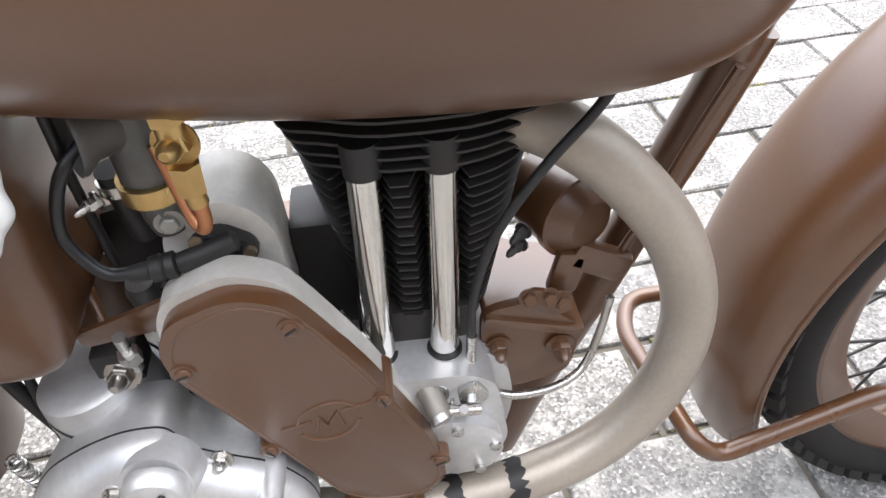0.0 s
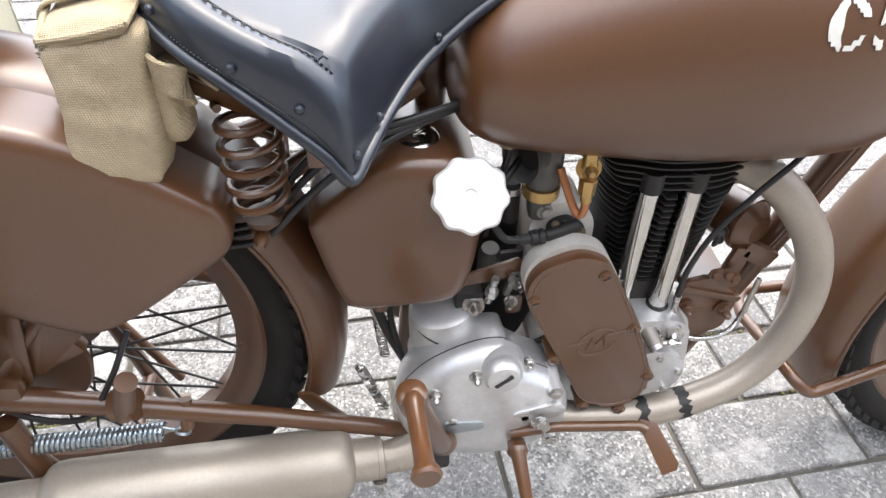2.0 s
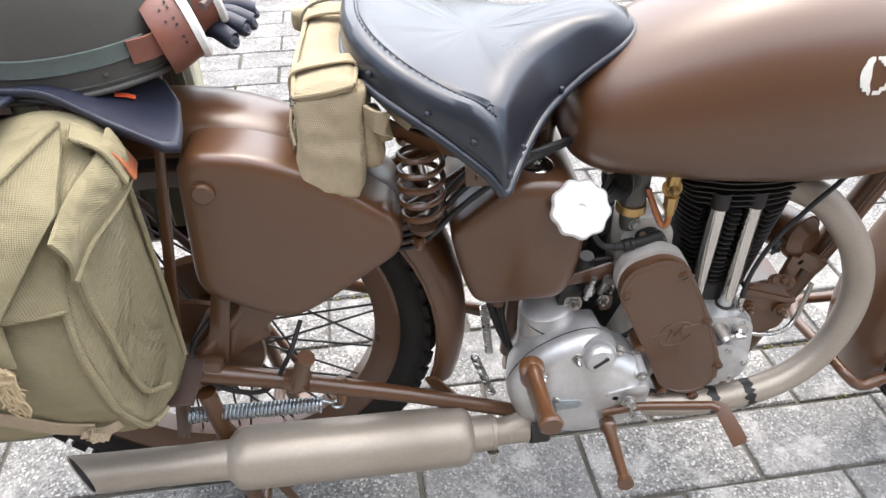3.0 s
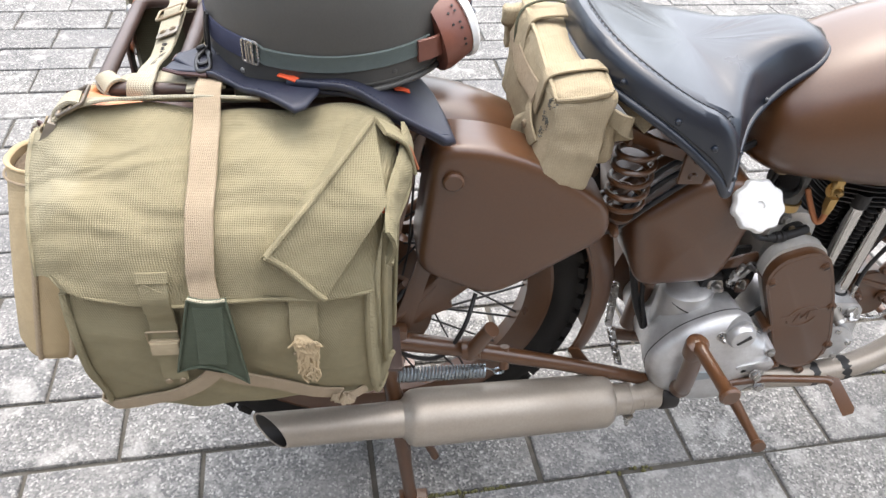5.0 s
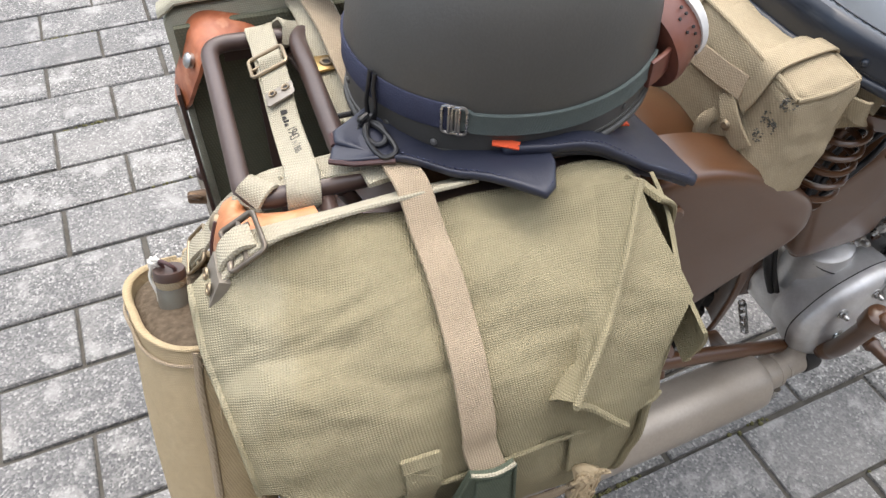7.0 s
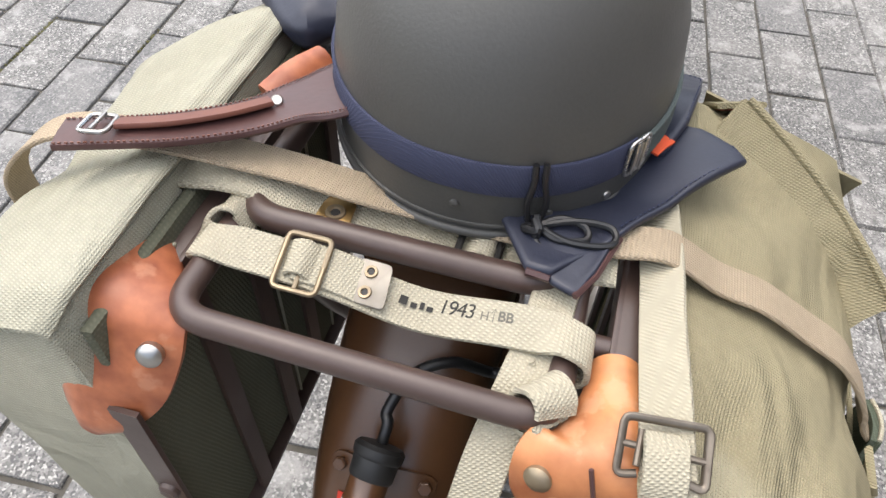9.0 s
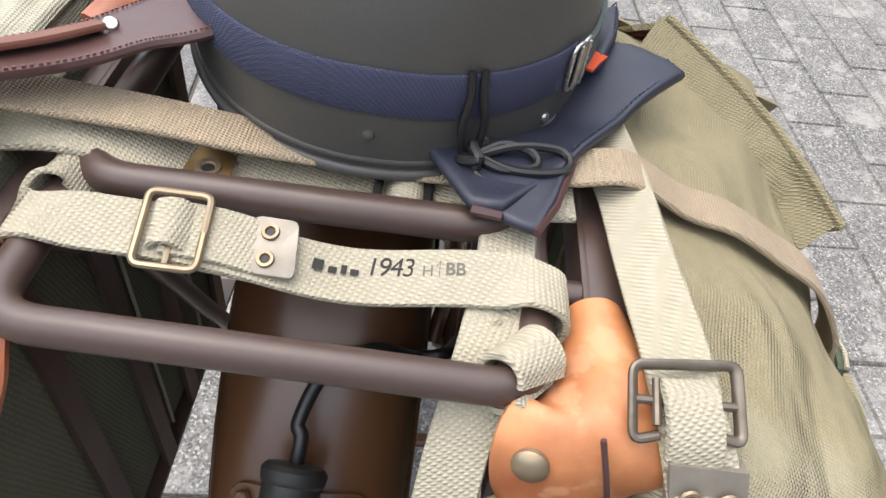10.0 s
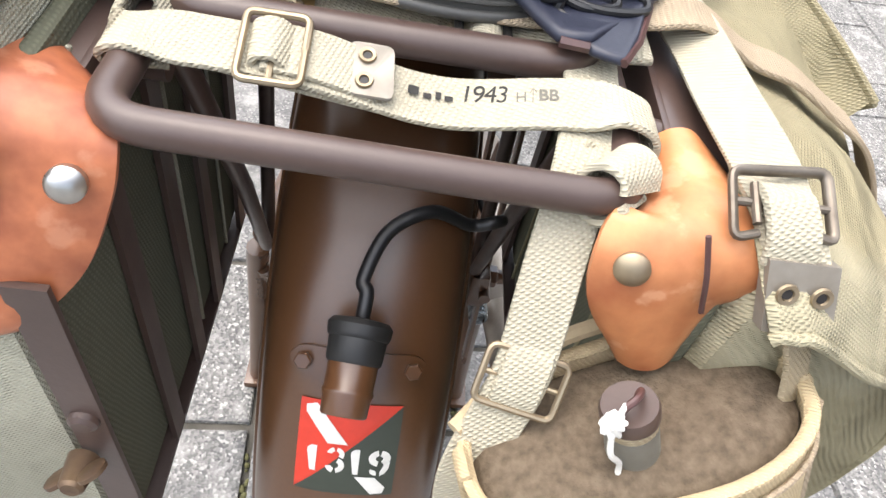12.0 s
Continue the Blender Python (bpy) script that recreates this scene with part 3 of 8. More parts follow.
case_out = round_outline([(0.640, 0.385), (0.700, 0.391), (0.795, 0.385), (0.815, 0.362), (0.822, 0.31), (0.800, 0.215), (0.74, 0.160), (0.66, 0.195), (0.63, 0.29)], 0.03)
crank = part("crankcase", prism(case_out, -0.052, 0.06, 0.012), ALLOY, engine, "cast aluminium crankcase")
tappet = round_outline([(0.680, 0.385), (0.700, 0.397), (0.780, 0.394), (0.800, 0.380), (0.806, 0.345), (0.812, 0.300), (0.790, 0.258), (0.745, 0.262), (0.71, 0.32)], 0.014)
part("timing_case", prism(tappet, -0.080, -0.04, 0.006), ALLOY, engine)
part("oil_pump_plate", prism(round_outline([(0.744, 0.352), (0.772, 0.352), (0.803, 0.330), (0.806, 0.290), (0.780, 0.268), (0.748, 0.28)], 0.014), -0.092, -0.07, 0.004), ALLOY, engine)
for x, z in ((0.768, 0.340), (0.798, 0.312), (0.786, 0.279)):
    part("case_screw", lathe([(0, 0.0050), (0.003, 0.0048), (0.0036, 0.004)], (x, -0.092, z), (0, -1, 0), 14), STEEL, engine)
sock = part("compensator", tube([(0.742, -0.060, 0.385), (0.755, -0.094, 0.368)], 0.0095, 24), ALLOY_DULL, engine)
part("spring_coil", tube([V(0.745 + 0.010 * u / 19, -0.072 - 0.014 * u / 19, 0.381 - 0.008 * u / 19) + 0.0106 * Vector((math.cos(u), 0.35 * math.sin(u), 0.93 * math.sin(u))) for u in np.linspace(0, 19, 90)], 0.0016, 6), STEEL, sock)
part("compensator_end", tube([(0.753, -0.090, 0.370), (0.757, -0.099, 0.366)], 0.0085, 20), STEEL, sock)
part("valve_lifter", tube([(0.757, -0.092, 0.368), (0.786, -0.092, 0.366)], 0.0045, 14), STEEL, engine)
part("lever_pin", tube([(0.773, -0.096, 0.374), (0.776, -0.080, 0.356)], 0.0036, 12), STEEL, engine)
part("lifter_plate", prism(round_outline([(0.770, 0.380), (0.785, 0.388), (0.795, 0.370), (0.787, 0.357), (0.772, 0.362)], 0.004), -0.084, -0.080, 0.001), STEEL, engine)
part("cable_end", tube([(0.780, -0.086, 0.368), (0.783, -0.066, 0.384), (0.784, -0.060, 0.398), (0.785, -0.058, 0.412)], [0.005, 0.0042, 0.0035, 0.0042], 14), STEEL, engine, "plated cable adjuster")
part("lifter_cable", tube(curve([(0.785, -0.058, 0.410), (0.787, -0.056, 0.45), (0.800, -0.060, 0.510), (0.828, -0.066, 0.568), (0.858, -0.064, 0.606), (0.885, -0.060, 0.650)], 10), 0.0034, 10), CABLE, engine, "thin black control cable")
part("rocker_oil_pipe", tube(curve([(0.700, -0.040, 0.40), (0.697, -0.050, 0.43), (0.690, -0.045, 0.44)], 6), 0.004, 8), STEEL, engine)
part("base_stud", hexbolt((0.700, -0.058, 0.420), (0, -0.5, 0.85), 0.006, 0.008, True, True), STEEL, engine)

# the timing cover
cover_out = round_outline([(0.587, 0.492), (0.598, 0.514), (0.638, 0.532), (0.668, 0.518), (0.680, 0.498), (0.709, 0.440), (0.754, 0.322), (0.757, 0.266), (0.727, 0.246), (0.679, 0.256), (0.632, 0.366), (0.587, 0.464)],
                          [0.018, 0.02, 0.03, 0.02, 0.02, 0.05, 0.03, 0.026, 0.03, 0.03, 0.05, 0.03])
def squat(z):
    return 0.412 + (z - 0.407) * 0.93
cover_out = [(x, squat(z)) for x, z in cover_out]
timing_cover = part("timing_cover", prism(cover_out, -0.103, -0.088, 0.006, segs=3), PAINT, engine, "brown painted timing cover with raised emblem")
back_out = [((x - 0.672) * 0.985 + 0.669, (z - 0.375) * 1.0 + 0.3815) for x, z in cover_out]
part("timing_back", prism(back_out, -0.0885, -0.070, 0.002), ALLOY_PALE, engine)
for x, z in ((0.668, 0.499), (0.596, 0.466), (0.716, 0.407), (0.752, 0.309), (0.630, 0.358), (0.729, 0.241), (0.679, 0.256)):
    z = squat(z)
    s = part("screw_lug", tube([(x, -0.072, z), (x, -0.1045, z)], 0.0080, 18), PAINT, timing_cover)
    part("screw", lathe([(0, 0.0056), (0.0022, 0.0052), (0.003, 0.004)], (x, -0.1040, z), (0, -1, 0), 16), PAINT, s)
    part("slot", block((x, -0.1072, z), (0.0085, 0.0012, 0.0014), 0, Matrix.Rotation(0.9 + x * 40, 3, "Y")), IRON, s)
part("cover_rim", tube([(x, -0.1026, z) for x, z in [((x - 0.672) * 0.93 + 0.672, (z - 0.385) * 0.955 + 0.385) for x, z in cover_out + cover_out[:1]]], 0.0012, 6), PAINT, timing_cover)
# raised emblem: an open oval with a winged letter-like zigzag
em = bmesh.new()
ex, ez = 0.676, 0.393
for a0, a1 in ((20, 168), (200, 345)):
    tube([(ex + 0.0225 * math.cos(radians(a)), -0.1030, ez + 0.0215 * math.sin(radians(a)) + 0.2 * 0.0225 * math.cos(radians(a))) for a in np.linspace(a0, a1, 24)], 0.0015, 6, bm=em)
tube([(ex - 0.010, -0.1030, ez - 0.012), (ex - 0.006, -0.103, ez + 0.008), (ex - 0.001, -0.103, ez - 0.004), (ex + 0.007, -0.103, ez + 0.012), (ex + 0.010, -0.103, ez - 0.006)], 0.0014, 6, bm=em)
tube([(ex - 0.034, -0.1030, ez - 0.003), (ex - 0.012, -0.103, ez + 0.003)], 0.0014, 6, bm=em)
tube([(ex + 0.010, -0.1030, ez + 0.012), (ex + 0.034, -0.103, ez + 0.018)], 0.0014, 6, bm=em)
part("emblem", em, PAINT, timing_cover)

# magneto with its pick-up and lead
mag = part("magneto", prism(round_outline([(0.598, 0.440), (0.597, 0.530), (0.608, 0.549), (0.630, 0.556), (0.650, 0.549), (0.661, 0.530), (0.664, 0.440)], 0.014), -0.046, 0.008, 0.005), ALLOY_PALE, engine, "dull alloy magneto")
# black block added to darken the gap between magneto and barrel
part("dark_gap_filler", block((0.688, 0.015, 0.440), (0.050, 0.050, 0.110), 0.006), IRON, engine)
part("magneto_band", prism(round_outline([(0.595, 0.440), (0.594, 0.532), (0.606, 0.552), (0.630, 0.560), (0.652, 0.552), (0.664, 0.532), (0.667, 0.440)], 0.014), -0.052, -0.042, 0.004), ALLOY_PALE, mag)
part("pickup", prism(round_outline([(0.612, 0.536), (0.632, 0.544), (0.653, 0.529), (0.652, 0.517), (0.628, 0.511), (0.612, 0.518)], 0.006), -0.062, -0.050, 0.004), RUBBER, mag, "black moulded pick-up")
part("lead_cap", tube([(0.643, -0.062, 0.537), (0.641, -0.063, 0.537), (0.624, -0.067, 0.533), (0.608, -0.069, 0.529), (0.606, -0.069, 0.529)], [0.004, 0.0068, 0.0066, 0.0066, 0.005], 20), RUBBER, mag)
part("lead_boot", tube([(0.6065, -0.069, 0.529), (0.605, -0.069, 0.529), (0.600, -0.070, 0.5285), (0.599, -0.070, 0.5285), (0.597, -0.070, 0.5285), (0.591, -0.071, 0.528), (0.590, -0.071, 0.528), (0.578, -0.072, 0.5275)], [0.005, 0.0084, 0.0084, 0.0072, 0.0086, 0.0080, 0.0060, 0.0050], 20), RUBBER, mag)
part("plug_lead", tube(curve([(0.580, -0.072, 0.5275), (0.564, -0.071, 0.530), (0.551, -0.067, 0.548), (0.550, -0.064, 0.566), (0.560, -0.058, 0.592), (0.575, -0.045, 0.606), (0.595, -0.02, 0.62)], 8), 0.0040, 12), CABLE, mag, "black ignition lead")
for x, z in ((0.618, 0.538), (0.648, 0.526)):
    part("pickup_screw", lathe([(0, 0.0045), (0.003, 0.004)], (x, -0.062, z), (0, -1, 0), 12), BRASS_DULL, mag)

# carburettor
carb = part("carburettor", tube([(0.604, -0.040, 0.660), (0.603, -0.042, 0.60), (0.602, -0.045, 0.578)], [0.019, 0.019, 0.017], 24), CARB, engine, "dull cast carburettor with brass ring")
part("bell_mouth", lathe([(0, 0.018), (0.014, 0.019), (0.022, 0.025), (0.025, 0.025), (0.022, 0.021), (0.012, 0.0155), (0.0, 0.015)], (0.594, -0.046, 0.618), (-0.80, -0.52, 0.10), 28, caps=False), CARB, carb)
part("bell_bore", lathe([(0.0, 0.0152), (0.012, 0.0153)], (0.594, -0.046, 0.618), (-0.80, -0.52, 0.10), 28), IRON, carb)
part("brass_ring", tube([(0.602, -0.046, 0.580), (0.602, -0.046, 0.568)], 0.0195, 28), BRASS, carb)
part("jet_block", tube([(0.602, -0.046, 0.568), (0.602, -0.046, 0.550), (0.603, -0.046, 0.540)], [0.014, 0.0125, 0.011], 20), CARB, carb)
part("jet_nut", hexbolt((0.606, -0.057, 0.552), (0.2, -1, 0), 0.006, 0.006), ALLOY_DULL, carb)
part("inlet_stub", tube([(0.615, -0.020, 0.625), (0.690, 0.0, 0.612)], [0.019, 0.022], 20), IRON, carb)
union = part("fuel_union", tube([(0.634, -0.082, 0.660), (0.634, -0.084, 0.620)], 0.0075, 20), BRASS, carb, "brass fuel union")
part("union_hex", hexbolt((0.634, -0.082, 0.622), (-0.1, -1, 0.25), 0.0085, 0.009, dome=True), BRASS, union)
part("union_top_nut", tube([(0.634, -0.083, 0.650), (0.634, -0.083, 0.636)], 0.0095, 6), BRASS, union)
part("union_nut", tube([(0.635, -0.085, 0.612), (0.635, -0.086, 0.594)], [0.0090, 0.0080], 6), BRASS, union)
part("union_collar", tube([(0.635, -0.086, 0.596), (0.636, -0.086, 0.586)], 0.0058, 16), BRASS, union)
part("fuel_pipe", tube(curve([(0.636, -0.086, 0.590), (0.636, -0.086, 0.574), (0.633, -0.084, 0.567), (0.628, -0.079, 0.572), (0.620, -0.066, 0.592), (0.615, -0.058, 0.606)], 8), 0.0042, 12), COPPER, union, "bent copper fuel pipe")
part("union_side", tube([(0.634, -0.074, 0.634), (0.618, -0.062, 0.636)], [0.006, 0.005], 6), BRASS, union)
part("hose_clip", tube([(0.575, -0.030, 0.560), (0.575, -0.030, 0.568)], 0.0115, 20), STEEL, carb)
part("clip_screw", hexbolt((0.566, -0.042, 0.562), (-0.6, -0.7, 0), 0.0045, 0.008, True, True), STEEL, carb)
part("breather_hose", tube([(0.578, -0.025, 0.52), (0.575, -0.030, 0.575)], 0.0102, 16), RUBBER, carb)
part("tap_body", lathe([(0, 0.013), (0.008, 0.013), (0.010, 0.011), (0.014, 0.01)], (0.560, -0.060, 0.652), (0, 0, -1), 20), BRASS_DULL, engine)
part("drain_tube", tube(curve([(0.552, -0.030, 0.50), (0.556, -0.040, 0.57), (0.562, -0.050, 0.61), (0.566, -0.054, 0.655)], 6), 0.0034, 12), RUBBER, engine)
part("sump_casting", lathe([(0, 0.012), (0.03, 0.013), (0.04, 0.010)], (0.560, -0.02, 0.44), (0, -0.2, 1), 20), CARB, engine)

# gearbox
gearbox = new("gearbox")
gearbox.parent = bike
tagged(gearbox, "cast aluminium gearbox with domed end cover")
gb_out = round_outline([(0.440, 0.318), (0.462, 0.361), (0.481, 0.384), (0.512, 0.404), (0.543, 0.416), (0.570, 0.415), (0.576, 0.388), (0.598, 0.371), (0.630, 0.352), (0.654, 0.310), (0.652, 0.262), (0.615, 0.226), (0.540, 0.212), (0.462, 0.248)],
                       [0.03, 0.03, 0.03, 0.03, 0.016, 0.010, 0.010, 0.02, 0.02, 0.03, 0.03, 0.04, 0.05, 0.04])
gcx, gcz = 0.552, 0.318
def shrink(pts, k, cx=gcx, cz=gcz):
    return [(cx + (x - cx) * k, cz + (z - cz) * k) for x, z in pts]
rings = []
for y, k in ((-0.104, 1.0), (-0.112, 1.0), (-0.118, 0.985), (-0.124, 0.945), (-0.130, 0.885), (-0.134, 0.81), (-0.137, 0.62), (-0.138, 0.3)):
    rings.append([Vector((x, y, z)) for x, z in shrink(gb_out, k)])
part("end_cover", loft(rings), ALLOY, gearbox, "domed cast aluminium end cover")
part("cover_gasket", prism(shrink(gb_out, 1.004), -0.105, -0.1035), IRON, gearbox)
inner = []
for y, k in ((-0.1035, 1.0), (-0.092, 0.995), (-0.080, 0.975), (-0.060, 0.93)):
    inner.append([Vector((x, y, z)) for x, z in shrink(gb_out, k)])
part("inner_cover", loft(inner), ALLOY, gearbox, "cast aluminium inner cover")
part("gearbox_shell", prism([(x, z - 0.03) for x, z in shrink(gb_out, 0.78)], -0.069, 0.07, 0.008), ALLOY, gearbox)
part("gearbox_neck", tube([(0.514, -0.045, 0.33), (0.508, -0.047, 0.396), (0.505, -0.046, 0.412), (0.504, -0.046, 0.417)], [0.046, 0.042, 0.039, 0.033], 36), ALLOY, gearbox, "stout cast neck")
part("neck_seam", tube([(0.513 + 0.0447 * math.cos(u), -0.0465 + 0.0447 * math.sin(u), 0.392 - 0.010 * math.cos(u) + 0.004 * math.sin(u)) for u in np.linspace(0, 6.2832, 41)], 0.0012, 6), IRON, gearbox)
part("oil_filler_plug", lathe([(0, 0.0215), (0.008, 0.0215), (0.0125, 0.018), (0.014, 0.010), (0.0145, 0.0)], (0.561, -0.134, 0.392), (0.02, -1, 0.06), 32), ALLOY, gearbox, "round slotted filler plug")
part("plug_boss", tube([(0.561, -0.115, 0.386), (0.561, -0.135, 0.392)], [0.029, 0.024], 28), ALLOY, gearbox)
part("plug_slot", block((0.561, -0.1485, 0.393), (0.024, 0.003, 0.0042), 0.0008, Matrix.Rotation(radians(-42), 3, "Y")), IRON, gearbox)
for x, z, d in ((0.489, 0.360, True), (0.533, 0.388, True), (0.627, 0.346, False), (0.594, 0.309, False), (0.509, 0.312, False)):
    boss = part("bolt_boss", tube([(x, -0.095, z), (x, -0.134, z)], [0.0105, 0.0085], 18), ALLOY, gearbox)
    part("cover_nut", hexbolt((x, -0.134, z), (0, -1, 0), 0.0058, 0.006, True, d), STEEL, boss)
part("cover_stud", hexbolt((0.597, -0.110, 0.374), (0, -1, 0.3), 0.0058, 0.006, True, True), STEEL, gearbox)
part("cast_rib", prism(round_outline([(0.575, 0.318), (0.636, 0.334), (0.644, 0.312), (0.600, 0.296)], 0.010), -0.140, -0.110, 0.004), ALLOY, gearbox)
part("clamp_lever", block((0.619, -0.147, 0.296), (0.011, 0.006, 0.040), 0.002, Matrix.Rotation(-0.35, 3, "Y")), STEEL, gearbox)
for x, z in ((0.610, 0.312), (0.626, 0.280)):
    part("clamp_bolt", hexbolt((x, -0.148, z), (0, -1, 0), 0.0075, 0.007), STEEL, gearbox)
part("clutch_plate_cover", prism(round_outline([(0.498, 0.312), (0.545, 0.309), (0.548, 0.295), (0.505, 0.290)], 0.006), -0.140, -0.130, 0.002), ZINC, gearbox)
part("adjuster", tube([(0.553, -0.070, 0.438), (0.557, -0.080, 0.482)], 0.0042, 12), STEEL, gearbox)
part("adjuster_nut", tube([(0.555, -0.074, 0.452), (0.555, -0.076, 0.462)], 0.0075, 6), STEEL, gearbox)
part("mounting_bolt", hexbolt((0.538, -0.064, 0.426), (0, -1, 0.4), 0.0088, 0.010, True, True), STEEL, gearbox)
part("clamp_block", block((0.534, -0.048, 0.428), (0.032, 0.028, 0.030), 0.004), IRON, gearbox)
part("mounting_stud", tube([(0.575, -0.060, 0.44), (0.578, -0.070, 0.468)], 0.005, 12), STEEL, gearbox)
part("gear_pipe", tube(curve([(0.42, -0.02, 0.43), (0.440, -0.03, 0.36), (0.462, -0.04, 0.31)], 6), 0.006, 12), RUBBER, gearbox)
part("gear_pipe", tube(curve([(0.445, -0.01, 0.43), (0.447, -0.03, 0.37), (0.460, -0.05, 0.32)], 6), 0.004, 12), RUBBER, gearbox)
part("prop_spring", tube([V(0.428 + 0.010 * u / 120, 0.030, 0.34 - 0.10 * u / 120) + 0.0062 * V(math.cos(u), math.sin(u), 0) for u in np.linspace(0, 120, 420)], 0.0014, 5), STEEL, gearbox)

# kick starter, foot rest, brake pedal
kick = part("kick_starter", tube(curve([(0.500, -0.138, 0.272), (0.489, -0.158, 0.310), (0.466, -0.182, 0.400), (0.459, -0.188, 0.432)], 6), [0.016] * 3 + [0.013] * 16, 18), PAINT, bike, "brown kick-start lever with folding pedal")
part("kick_hub", lathe([(-0.02, 0.0145), (0.004, 0.0165), (0.010, 0.0155), (0.014, 0.010)], (0.459, -0.186, 0.430), (-0.1, -0.2, 1), 24), PAINT, kick)
part("kick_pedal", lathe([(0, 0.010), (0.008, 0.0115), (0.012, 0.0095), (0.060, 0.0090), (0.080, 0.0098), (0.086, 0.0135), (0.091, 0.0145), (0.094, 0.012)], (0.459, -0.190, 0.436), (0.05, -0.99, 0.08), 22), PAINT, kick)
part("foot_rest", lathe([(-0.06, 0.011), (0.0, 0.011), (0.012, 0.013), (0.018, 0.009), (0.085, 0.0072), (0.104, 0.0078), (0.107, 0.0110), (0.113, 0.0110)], (0.589, -0.140, 0.257), (-0.05, -0.98, 0.12), 20), PAINT, bike, "brown foot rest")
pedal = part("brake_pedal", tube(rounded([(0.580, -0.138, 0.278), (0.632, -0.146, 0.296), (0.728, -0.158, 0.302), (0.736, -0.163, 0.300)], 0.010), 0.0062, 14), PAINT, bike, "brown brake pedal")
pq = [V(0.728, -0.156, 0.306), V(0.747, -0.162, 0.303), V(0.768, -0.198, 0.272), V(0.749, -0.202, 0.270)]
part("pedal_pad", loft([[q + V(0.002, 0.004, 0.005) * k for q in pq] for k in (-0.6, 0.6)]), PAINT, pedal, sharp=30)

# exhaust
pipe_line = curve([(0.800, -0.005, 0.578), (0.846, -0.035, 0.571), (0.885, -0.046, 0.541), (0.930, -0.054, 0.480), (0.952, -0.060, 0.402), (0.938, -0.068, 0.318), (0.885, -0.080, 0.262), (0.797, -0.092, 0.238), (0.700, -0.094, 0.234), (0.560, -0.092, 0.250), (0.440, -0.131, 0.240)], 10)
exhaust = part("exhaust_pipe", tube(pipe_line, 0.0205, 28), EXHAUST, bike, "heat-stained silver exhaust pipe with worn dark patches")
def flake(i0, i1, seed):
    """A ragged ring of dark old paint on the pipe."""
    rnd_ = random.Random(seed)
    a = pipe_line[i0]
    t = (pipe_line[i0 + 1] - a).normalized()
    s0 = t.orthogonal().normalized()
    o = t.cross(s0)
    rows_ = []
    for k in range(37):
        g = 2 * math.pi * k / 36
        w0, w1 = rnd_.uniform(-0.004, 0.003), i1 + rnd_.uniform(-0.004, 0.004)
        d = (math.cos(g) * s0 + math.sin(g) * o) * 0.0211
        rows_.append([a + t * (w0 + (w1 - w0) * j / 3) + d for j in range(4)])
    rows_[-1] = rows_[0]
    return loft(rows_, caps=False, closed=False)
for i0, w, sd in ((67, 0.014, 1), (73, 0.013, 2)):
    part("dark_patch", flake(i0, w, sd), RUBBER, exhaust, "flaked dark paint")
ax0, ax1 = Vector((0.445, -0.130, 0.240)), Vector((-0.148, -0.188, 0.284))
axd = (ax1 - ax0).normalized()
L = (ax1 - ax0).length
def cut_slanting(bm):
    """The open end is cut on a slant that faces outwards."""
    for v in bm.verts:
        off = v.co - ax0
        if off.dot(axd) > L - 0.035:
            v.co += axd * 0.9 * (off - axd * off.dot(axd)).y
    return bm
part("silencer", cut_slanting(lathe([(-0.03, 0.0195), (0.018, 0.0200), (0.019, 0.0235), (0.024, 0.0255), (0.054, 0.0262), (0.056, 0.031), (0.060, 0.038), (0.068, 0.0425), (0.080, 0.0432), (0.365, 0.0432), (0.377, 0.0420), (0.384, 0.038), (0.388, 0.032), (0.393, 0.0275), (0.44, 0.0262), (L - 0.015, 0.0262), (L - 0.015, 0.0245), (0.46, 0.0245), (0.455, 0.0)], ax0, axd, 36)), EXHAUST, bike, "heat-stained silver silencer")
part("burnt_sleeve", lathe([(-0.060, 0.0210), (-0.058, 0.0218), (-0.034, 0.0218), (-0.032, 0.0205)], ax0, axd, 28), IRON, exhaust, "burnt dark end of the pipe")
clamp = part("silencer_clamp", lathe([(0.019, 0.0235), (0.020, 0.0262), (0.026, 0.0262), (0.027, 0.0250)], ax0, axd, 32), EXHAUST, bike, "dull silver silencer clamp")
part("clamp_bolt", hexbolt(ax0 + axd * 0.023 + V(0, -0.020, -0.018), (0, -0.3, -1), 0.006, 0.010, True, True), STEEL, clamp)
# black inner tube lining the open end
part("tail_bore", cut_slanting(lathe([(0.47, 0.0238), (L - 0.017, 0.0241)], ax0, axd, 28, caps=False)), IRON, bike, "black pipe bore")

